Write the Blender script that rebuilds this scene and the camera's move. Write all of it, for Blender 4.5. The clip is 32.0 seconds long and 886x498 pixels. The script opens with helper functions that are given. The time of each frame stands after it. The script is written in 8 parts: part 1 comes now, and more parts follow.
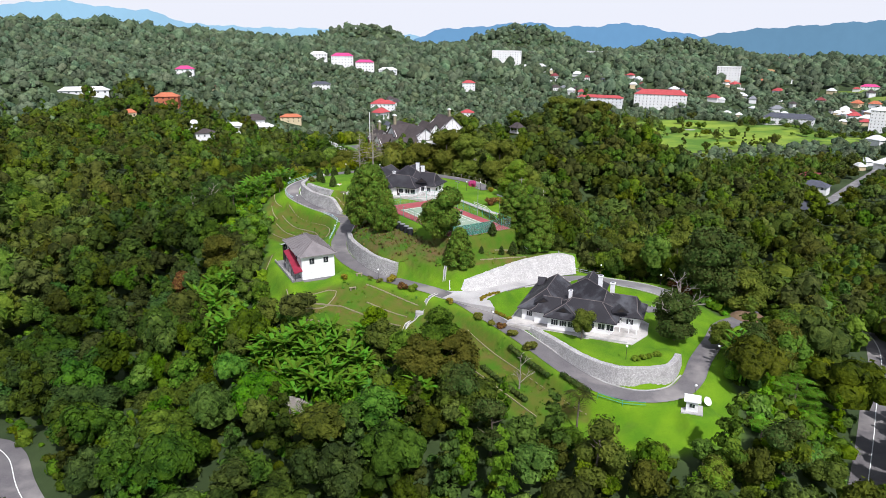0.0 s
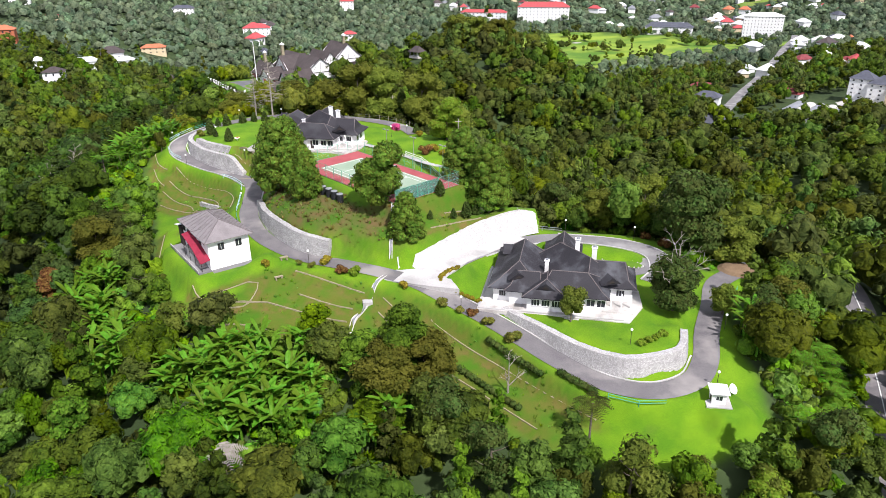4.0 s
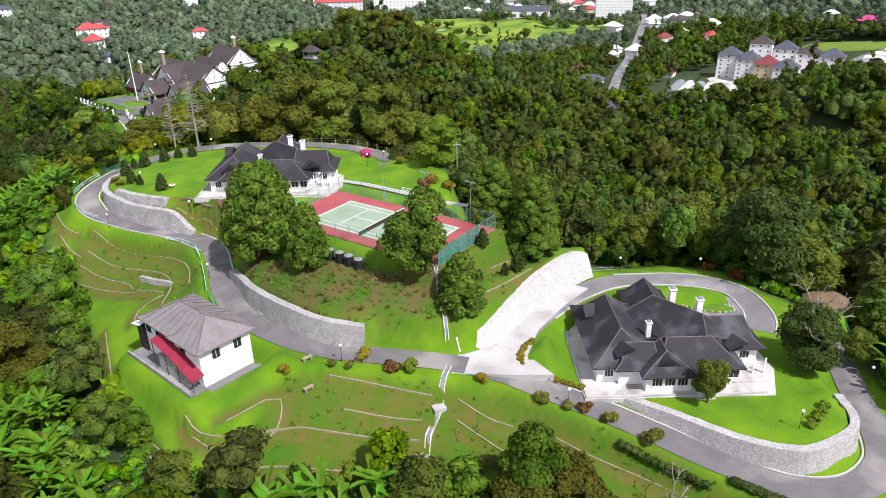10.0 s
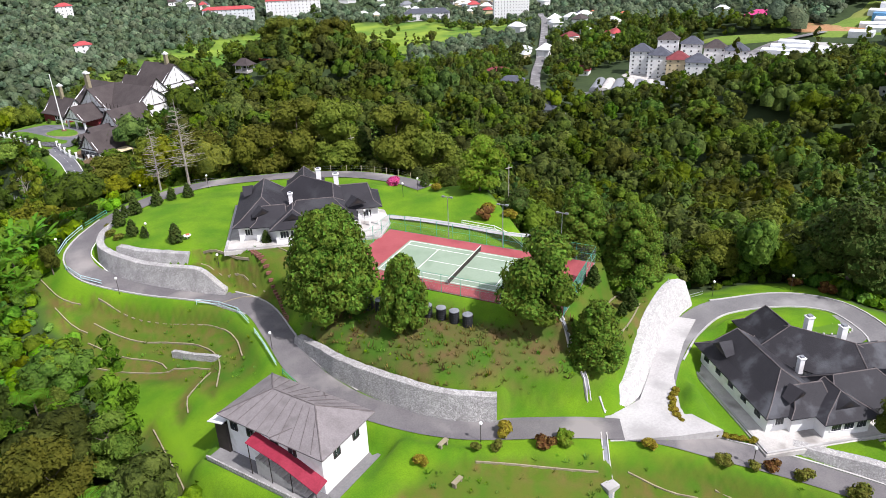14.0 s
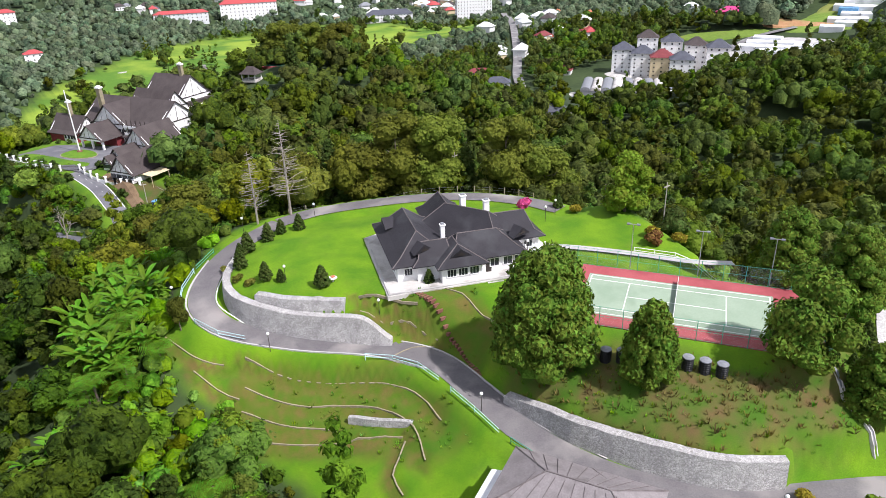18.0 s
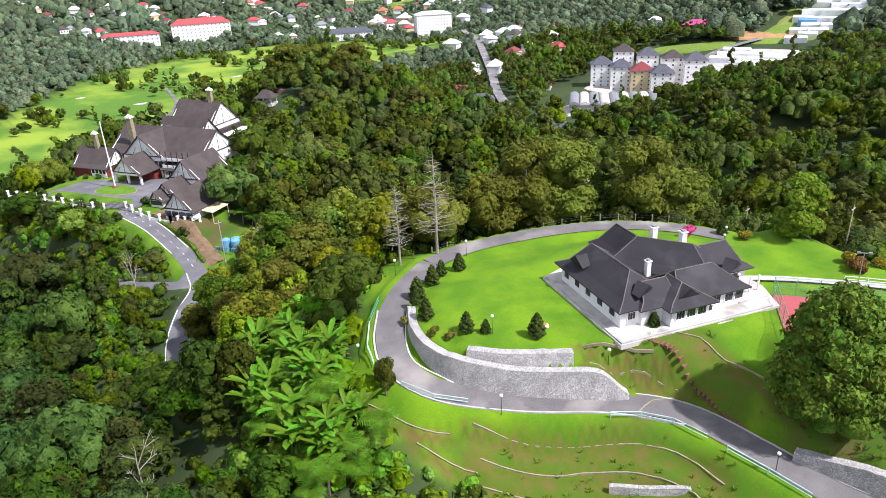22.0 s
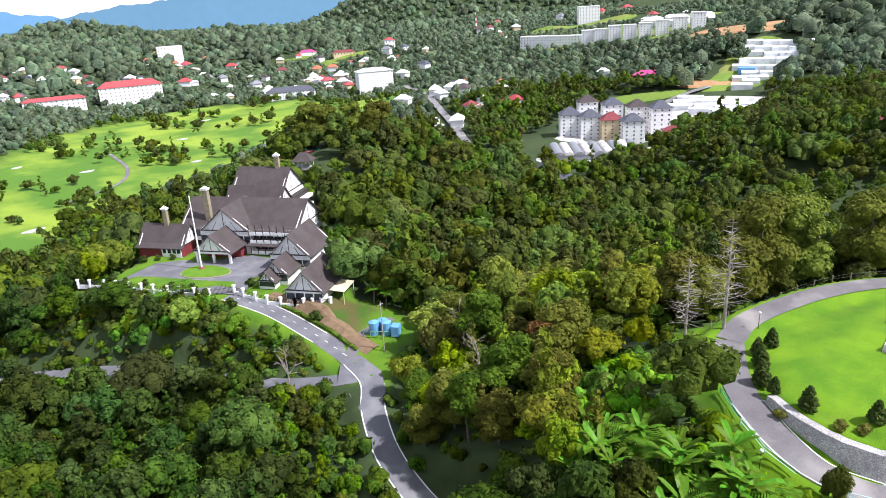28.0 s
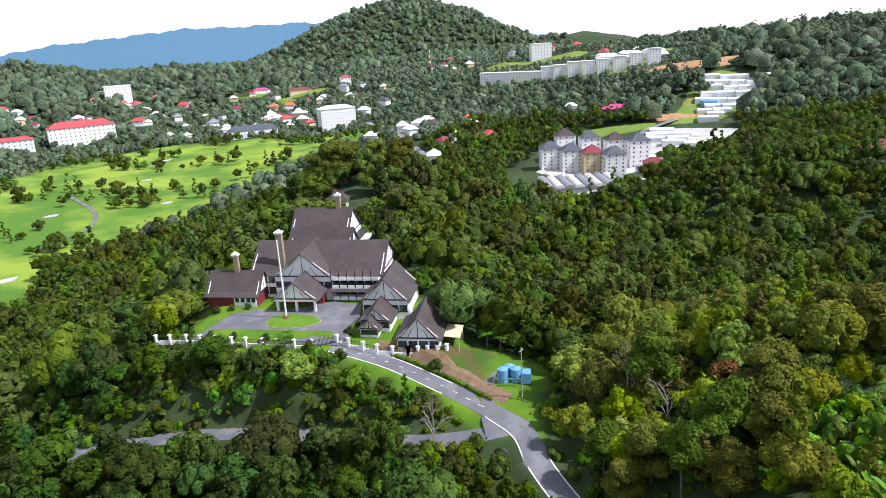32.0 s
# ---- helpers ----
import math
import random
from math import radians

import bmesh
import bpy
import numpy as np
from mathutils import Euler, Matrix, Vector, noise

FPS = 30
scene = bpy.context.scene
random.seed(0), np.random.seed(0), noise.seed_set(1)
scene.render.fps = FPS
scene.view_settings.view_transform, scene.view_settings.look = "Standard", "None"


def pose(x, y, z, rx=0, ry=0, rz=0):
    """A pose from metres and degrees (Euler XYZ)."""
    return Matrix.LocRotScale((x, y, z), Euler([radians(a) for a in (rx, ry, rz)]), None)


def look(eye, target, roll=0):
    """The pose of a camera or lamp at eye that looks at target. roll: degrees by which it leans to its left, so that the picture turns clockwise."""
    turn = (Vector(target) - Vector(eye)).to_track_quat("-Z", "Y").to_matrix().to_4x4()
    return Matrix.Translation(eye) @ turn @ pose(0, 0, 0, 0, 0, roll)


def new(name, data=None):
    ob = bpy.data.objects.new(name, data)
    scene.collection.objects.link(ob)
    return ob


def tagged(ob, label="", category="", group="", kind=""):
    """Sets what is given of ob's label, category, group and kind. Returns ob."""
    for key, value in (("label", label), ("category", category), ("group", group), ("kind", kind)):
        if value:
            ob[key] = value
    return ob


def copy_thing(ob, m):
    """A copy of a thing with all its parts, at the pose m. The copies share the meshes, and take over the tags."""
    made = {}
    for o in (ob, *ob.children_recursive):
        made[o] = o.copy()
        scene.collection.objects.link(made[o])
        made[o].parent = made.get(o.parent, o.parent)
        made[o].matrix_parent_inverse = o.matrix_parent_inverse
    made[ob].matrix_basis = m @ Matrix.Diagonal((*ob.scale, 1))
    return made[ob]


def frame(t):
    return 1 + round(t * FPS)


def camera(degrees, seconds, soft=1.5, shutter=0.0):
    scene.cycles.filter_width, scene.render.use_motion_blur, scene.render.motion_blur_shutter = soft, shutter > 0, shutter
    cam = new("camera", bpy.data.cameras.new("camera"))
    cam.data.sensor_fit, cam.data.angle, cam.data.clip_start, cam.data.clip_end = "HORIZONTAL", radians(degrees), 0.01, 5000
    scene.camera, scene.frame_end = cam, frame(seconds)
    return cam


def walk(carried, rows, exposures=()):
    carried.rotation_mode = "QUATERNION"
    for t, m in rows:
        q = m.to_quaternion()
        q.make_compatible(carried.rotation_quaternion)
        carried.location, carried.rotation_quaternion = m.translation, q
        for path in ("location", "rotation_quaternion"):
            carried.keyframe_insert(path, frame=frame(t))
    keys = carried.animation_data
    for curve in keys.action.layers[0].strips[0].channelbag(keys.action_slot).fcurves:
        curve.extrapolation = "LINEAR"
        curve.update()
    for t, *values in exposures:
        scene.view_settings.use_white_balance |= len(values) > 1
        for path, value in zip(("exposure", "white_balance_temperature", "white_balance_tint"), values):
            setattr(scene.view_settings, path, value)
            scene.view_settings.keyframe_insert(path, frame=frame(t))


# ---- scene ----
cam = camera(65.3, 32.0, 0.8)
METRES, EYE, TILT, LEAN, TURN = 300.0, 48.7, -17.5, -0.5, 0.0
ROWS = [
    (0.0, 0.0, 0.0, 0.0, 0.0, 0.0, -0.0),
    (0.5, -0.002, 0.014, 0.0047, 0.01, -0.74, 0.14),
    (1.0, -0.0052, 0.0291, 0.0096, -0.13, -1.59, 0.34),
    (1.5, -0.0087, 0.0417, 0.0136, -2.27, -2.36, 1.27),
    (2.0, -0.0135, 0.0548, 0.0175, -4.08, -3.25, 2.02),
    (2.5, -0.0183, 0.0667, 0.0208, -5.45, -4.11, 2.58),
    (3.0, -0.0239, 0.079, 0.0242, -6.97, -5.05, 3.17),
    (3.5, -0.0293, 0.0902, 0.0274, -8.25, -5.94, 3.63),
    (5.5, -0.0523, 0.1344, 0.0414, -12.52, -8.03, 5.12),
    (6.0, -0.0581, 0.1455, 0.0449, -13.55, -8.12, 5.48),
    (6.5, -0.0636, 0.1558, 0.0483, -14.54, -8.21, 5.85),
    (7.0, -0.0701, 0.167, 0.0519, -15.61, -8.31, 6.26),
    (7.5, -0.0761, 0.1773, 0.0552, -16.54, -8.41, 6.62),
    (8.0, -0.0829, 0.1883, 0.059, -17.54, -8.51, 6.97),
    (8.5, -0.0894, 0.1988, 0.0625, -18.47, -8.61, 7.33),
    (9.0, -0.0969, 0.2099, 0.0663, -19.47, -8.71, 7.67),
    (9.5, -0.1039, 0.2203, 0.0699, -20.42, -8.82, 7.99),
    (10.0, -0.1117, 0.2314, 0.0738, -21.44, -8.96, 8.37),
    (10.5, -0.1193, 0.2419, 0.0775, -22.49, -9.1, 8.7),
    (11.0, -0.1278, 0.2534, 0.0813, -23.76, -9.28, 9.12),
    (11.5, -0.136, 0.2642, 0.085, -25.02, -9.45, 9.52),
    (12.0, -0.1448, 0.2759, 0.089, -26.42, -9.66, 9.97),
    (12.5, -0.1532, 0.2872, 0.0927, -27.73, -9.86, 10.41),
    (13.0, -0.1624, 0.2994, 0.0969, -29.04, -10.08, 10.81),
    (13.5, -0.1711, 0.3111, 0.101, -29.99, -10.24, 11.12),
    (14.0, -0.1804, 0.3236, 0.1055, -30.59, -10.34, 11.34),
    (14.5, -0.1892, 0.3356, 0.1098, -31.18, -10.45, 11.53),
    (16.5, -0.225, 0.3874, 0.1275, -33.53, -10.92, 12.28),
    (17.0, -0.2351, 0.4009, 0.1322, -34.03, -11.05, 12.46),
    (17.5, -0.2438, 0.4129, 0.1364, -34.46, -11.16, 12.6),
    (18.0, -0.2541, 0.4267, 0.1413, -35.21, -11.31, 12.79),
    (18.5, -0.2631, 0.4389, 0.1453, -35.87, -11.34, 12.99),
    (19.0, -0.2731, 0.4527, 0.1499, -36.57, -11.34, 13.18),
    (19.5, -0.2827, 0.4655, 0.1544, -37.18, -11.33, 13.37),
    (20.0, -0.2928, 0.4792, 0.1595, -37.7, -11.31, 13.52),
    (20.5, -0.3021, 0.492, 0.1637, -38.15, -11.25, 13.66),
    (21.0, -0.3121, 0.5058, 0.1683, -38.8, -11.24, 13.86),
    (21.5, -0.3212, 0.5188, 0.1729, -39.48, -11.25, 14.06),
    (22.0, -0.3309, 0.5327, 0.1779, -40.22, -11.21, 14.28),
    (22.5, -0.3397, 0.546, 0.1827, -40.92, -11.06, 14.46),
    (23.0, -0.349, 0.5602, 0.1876, -41.62, -10.87, 14.68),
    (23.5, -0.3575, 0.5738, 0.1919, -42.26, -10.69, 14.86),
    (24.0, -0.3665, 0.5884, 0.1968, -42.9, -10.49, 15.05),
    (24.5, -0.3747, 0.6021, 0.2015, -43.47, -10.3, 15.22),
    (25.0, -0.3833, 0.6168, 0.2068, -43.98, -10.06, 15.36),
    (25.5, -0.3911, 0.6304, 0.2117, -44.59, -9.88, 15.52),
    (27.5, -0.4228, 0.6884, 0.2313, -47.23, -9.16, 16.22),
    (28.0, -0.4308, 0.7032, 0.2361, -47.84, -8.97, 16.38),
    (28.5, -0.4384, 0.7172, 0.2407, -48.46, -8.8, 16.51),
    (29.0, -0.4466, 0.7321, 0.2458, -49.15, -8.65, 16.64),
    (29.5, -0.454, 0.7462, 0.2506, -49.77, -8.49, 16.79),
    (30.0, -0.4619, 0.7613, 0.2558, -50.43, -8.32, 16.93),
    (30.5, -0.4694, 0.7753, 0.2607, -51.05, -8.15, 17.06),
    (31.0, -0.4773, 0.7904, 0.266, -51.71, -7.97, 17.19),
    (31.5, -0.4847, 0.8045, 0.271, -52.33, -7.79, 17.3),
    (32.0, -0.4926, 0.8194, 0.2763, -52.99, -7.6, 17.43),
]
walk(cam, [(t, pose(0, 0, EYE, TILT, LEAN, TURN) @ pose(METRES * x, METRES * y, METRES * z, 90 + pitch, roll, yaw)) for t, x, y, z, yaw, pitch, roll in ROWS],
    exposures=((0, 0.0, 6200, 14), (1.5, 0.32, 6250, 16), (3, 0.4, 6350, 16), (8, 0.26, 6350, 16), (14, 0.22, 6300, 16), (20, 0.42, 6300, 16), (26, 0.6, 6200, 16), (30, 0.58, 6100, 16), (32, 0.36, 6050, 16)))

# ---- world, sun ----
SUN_AZ, SUN_EL = radians(160.0), radians(52.0)      # compass bearing from +y towards +x, and height
world = bpy.data.worlds.new("sky")
scene.world = world
world.use_nodes = True
wn, wl = world.node_tree.nodes, world.node_tree.links
wn.clear()
sky = wn.new("ShaderNodeTexSky")
sky.sky_type, sky.sun_disc = "NISHITA", False
sky.sun_elevation, sky.sun_rotation = SUN_EL, SUN_AZ
sky.altitude, sky.air_density, sky.dust_density = 1500.0, 1.0, 2.0
tc = wn.new("ShaderNodeTexCoord")
mp = wn.new("ShaderNodeMapping")
mp.inputs["Scale"].default_value = (1.0, 1.0, 3.2)
cl = wn.new("ShaderNodeTexNoise")
cl.inputs["Scale"].default_value, cl.inputs["Detail"].default_value = 2.6, 8.0
cr = wn.new("ShaderNodeValToRGB")
cr.color_ramp.elements[0].position, cr.color_ramp.elements[1].position = 0.36, 0.62
mixw = wn.new("ShaderNodeMixRGB")
mixw.inputs["Color2"].default_value = (8.6, 8.8, 9.2, 1)
bg = wn.new("ShaderNodeBackground")
bg.inputs["Strength"].default_value = 0.1
wo = wn.new("ShaderNodeOutputWorld")
wl.new(tc.outputs["Generated"], mp.inputs["Vector"])
wl.new(mp.outputs["Vector"], cl.inputs["Vector"])
wl.new(cl.outputs["Fac"], cr.inputs["Fac"])
sx = wn.new("ShaderNodeSeparateXYZ")
hz = wn.new("ShaderNodeMapRange")                    # cloud thickens to white towards the horizon
hz.inputs["From Min"].default_value, hz.inputs["From Max"].default_value = 0.05, 0.4
hz.inputs["To Min"].default_value, hz.inputs["To Max"].default_value = 0.85, 0.0
mxw = wn.new("ShaderNodeMath")
mxw.operation, mxw.use_clamp = "ADD", True
wl.new(tc.outputs["Generated"], sx.inputs[0])
wl.new(sx.outputs["Z"], hz.inputs["Value"])
wl.new(hz.outputs[0], mxw.inputs[0])
wl.new(cr.outputs["Color"], mxw.inputs[1])
wl.new(mxw.outputs[0], mixw.inputs["Fac"])
wl.new(sky.outputs["Color"], mixw.inputs["Color1"])
wl.new(mixw.outputs["Color"], bg.inputs["Color"])
wl.new(bg.outputs["Background"], wo.inputs["Surface"])
sun_data = bpy.data.lights.new("sun", "SUN")
sun_data.energy, sun_data.angle, sun_data.color = 5.0, radians(1.5), (1.0, 0.968, 0.925)
sun = new("sun", sun_data)
sun_dir = Vector((math.sin(SUN_AZ) * math.cos(SUN_EL), math.cos(SUN_AZ) * math.cos(SUN_EL), math.sin(SUN_EL)))
sun.matrix_world = look(sun_dir * 900, (0, 0, 0))
tagged(sun, "the sun, high in a partly clouded sky", "sun")


# ---- materials ----
def material(name, col, col2=None, rough=0.85, scale=1.0, fine=12.0, bump=0.2, bump_scale=None, metal=0.0, per="", spread=0.0, spec=0.3, third=None, third_scale=0.15, lo=0.35, hi=0.65, transl=0.0, deep=0.15):
    """Two-tone noise at a large and a fine scale (in metres), optional third stain colour, piecewise variation and relief."""
    m = bpy.data.materials.new(name)
    m.use_nodes = True
    n, l = m.node_tree.nodes, m.node_tree.links
    p = n["Principled BSDF"]
    p.inputs["Roughness"].default_value, p.inputs["Metallic"].default_value = rough, metal
    p.inputs["Specular IOR Level"].default_value = spec
    geo = n.new("ShaderNodeNewGeometry")
    big, small = n.new("ShaderNodeTexNoise"), n.new("ShaderNodeTexNoise")
    big.inputs["Scale"].default_value, big.inputs["Detail"].default_value = scale, 4.0
    small.inputs["Scale"].default_value, small.inputs["Detail"].default_value = fine, 3.0
    for t in (big, small):
        l.new(geo.outputs["Position"], t.inputs["Vector"])
    mid = n.new("ShaderNodeMath")
    mid.operation = "MULTIPLY_ADD"
    mid.inputs[1].default_value = 0.4
    l.new(small.outputs["Fac"], mid.inputs[0])
    sc = n.new("ShaderNodeMath")
    sc.operation = "MULTIPLY"
    sc.inputs[1].default_value = 0.6
    l.new(big.outputs["Fac"], sc.inputs[0])
    l.new(sc.outputs[0], mid.inputs[2])
    ramp = n.new("ShaderNodeValToRGB")
    ramp.color_ramp.elements[0].position, ramp.color_ramp.elements[1].position = lo, hi
    ramp.color_ramp.elements[0].color = (*col, 1)
    ramp.color_ramp.elements[1].color = (*(col2 or [c * 1.35 for c in col]), 1)
    l.new(mid.outputs[0], ramp.inputs["Fac"])
    out = ramp.outputs["Color"]
    if third:
        st = n.new("ShaderNodeTexNoise")
        st.inputs["Scale"].default_value, st.inputs["Detail"].default_value = third_scale, 5.0
        l.new(geo.outputs["Position"], st.inputs["Vector"])
        sr = n.new("ShaderNodeValToRGB")
        sr.color_ramp.elements[0].position, sr.color_ramp.elements[1].position = 0.52, 0.68
        l.new(st.outputs["Fac"], sr.inputs["Fac"])
        mx = n.new("ShaderNodeMixRGB")
        mx.inputs["Color2"].default_value = (*third, 1)
        l.new(sr.outputs["Color"], mx.inputs["Fac"])
        l.new(out, mx.inputs["Color1"])
        out = mx.outputs["Color"]
    if per:
        hs = n.new("ShaderNodeHueSaturation")
        src = n.new("ShaderNodeObjectInfo").outputs["Random"] if per == "object" else geo.outputs["Random Per Island"]
        if per == "tint":
            at = n.new("ShaderNodeAttribute")
            at.attribute_name = "tint"
            src = at.outputs["Fac"]
        mr = n.new("ShaderNodeMapRange")
        mr.inputs["To Min"].default_value, mr.inputs["To Max"].default_value = 1 - spread, 1 + spread
        l.new(src, mr.inputs["Value"])
        l.new(mr.outputs[0], hs.inputs["Value"])
        mh = n.new("ShaderNodeMapRange")
        mh.inputs["To Min"].default_value, mh.inputs["To Max"].default_value = 0.5 - spread * 0.12, 0.5 + spread * 0.02
        l.new(src, mh.inputs["Value"])
        l.new(mh.outputs[0], hs.inputs["Hue"])
        l.new(out, hs.inputs["Color"])
        out = hs.outputs["Color"]
        if per == "tint":
            h2 = n.new("ShaderNodeHueSaturation")
            m2 = n.new("ShaderNodeMapRange")
            m2.inputs["To Min"].default_value, m2.inputs["To Max"].default_value = 0.8, 1.22
            l.new(geo.outputs["Random Per Island"], m2.inputs["Value"])
            l.new(m2.outputs[0], h2.inputs["Value"])
            l.new(out, h2.inputs["Color"])
            out = h2.outputs["Color"]
            own = n.new("ShaderNodeTexWhiteNoise")       # a species of its own for each tree
            own.noise_dimensions = "1D"
            l.new(src, own.inputs["W"])
            sp = n.new("ShaderNodeSeparateColor")
            l.new(own.outputs["Color"], sp.inputs[0])
            for sock, lo_, hi_, ch in (("Hue", 0.475, 0.525, 0), ("Saturation", 0.86, 1.12, 1), ("Value", 0.78, 1.3, 2)):
                mv = n.new("ShaderNodeMapRange")
                mv.inputs["To Min"].default_value, mv.inputs["To Max"].default_value = lo_, hi_
                l.new(sp.outputs[ch], mv.inputs["Value"])
                if sock == "Value":
                    mm = n.new("ShaderNodeMath")
                    mm.operation = "MULTIPLY"
                    l.new(m2.outputs[0], mm.inputs[0])
                    l.new(mv.outputs[0], mm.inputs[1])
                    l.new(mm.outputs[0], h2.inputs["Value"])
                else:
                    l.new(mv.outputs[0], h2.inputs[sock])
    l.new(out, p.inputs["Base Color"])
    if bump:
        b = n.new("ShaderNodeBump")
        b.inputs["Strength"].default_value, b.inputs["Distance"].default_value = bump, deep
        bs = small
        if bump_scale:
            bs = n.new("ShaderNodeTexNoise")
            bs.inputs["Scale"].default_value, bs.inputs["Detail"].default_value = bump_scale, 4.0
            l.new(geo.outputs["Position"], bs.inputs["Vector"])
        l.new(bs.outputs["Fac"], b.inputs["Height"])
        l.new(b.outputs["Normal"], p.inputs["Normal"])
    if transl:
        tr = n.new("ShaderNodeBsdfTranslucent")
        l.new(out, tr.inputs["Color"])
        ms = n.new("ShaderNodeMixShader")
        ms.inputs["Fac"].default_value = transl
        l.new(p.outputs[0], ms.inputs[1])
        l.new(tr.outputs[0], ms.inputs[2])
        l.new(ms.outputs[0], n["Material Output"].inputs["Surface"])
    return m


def stone_material(name, col, col2, joint, size=2.2, bump=0.7):
    """Rubble masonry: cells with darker joints."""
    m = material(name, col, col2, 0.9, 0.5, 6.0, 0.0)
    n, l = m.node_tree.nodes, m.node_tree.links
    p = n["Principled BSDF"]
    geo = [k for k in n if k.type == "NEW_GEOMETRY"][0]
    src = p.inputs["Base Color"].links[0].from_socket
    v, c = n.new("ShaderNodeTexVoronoi"), n.new("ShaderNodeTexVoronoi")
    v.feature = "DISTANCE_TO_EDGE"
    for t in (v, c):
        t.inputs["Scale"].default_value = size
        l.new(geo.outputs["Position"], t.inputs["Vector"])
    r = n.new("ShaderNodeValToRGB")
    r.color_ramp.elements[0].position, r.color_ramp.elements[1].position = 0.02, 0.1
    l.new(v.outputs["Distance"], r.inputs["Fac"])
    sep = n.new("ShaderNodeSeparateColor")
    l.new(c.outputs["Color"], sep.inputs[0])
    hs, mr = n.new("ShaderNodeHueSaturation"), n.new("ShaderNodeMapRange")
    mr.inputs["To Min"].default_value, mr.inputs["To Max"].default_value = 0.75, 1.15
    l.new(sep.outputs[0], mr.inputs["Value"])
    l.new(mr.outputs[0], hs.inputs["Value"])
    l.new(src, hs.inputs["Color"])
    mx = n.new("ShaderNodeMixRGB")
    mx.inputs["Color1"].default_value = (*joint, 1)
    l.new(r.outputs["Color"], mx.inputs["Fac"])
    l.new(hs.outputs["Color"], mx.inputs["Color2"])
    l.new(mx.outputs["Color"], p.inputs["Base Color"])
    b = n.new("ShaderNodeBump")
    b.inputs["Strength"].default_value, b.inputs["Distance"].default_value = bump, 0.12
    l.new(r.outputs["Color"], b.inputs["Height"])
    l.new(b.outputs["Normal"], p.inputs["Normal"])
    return m


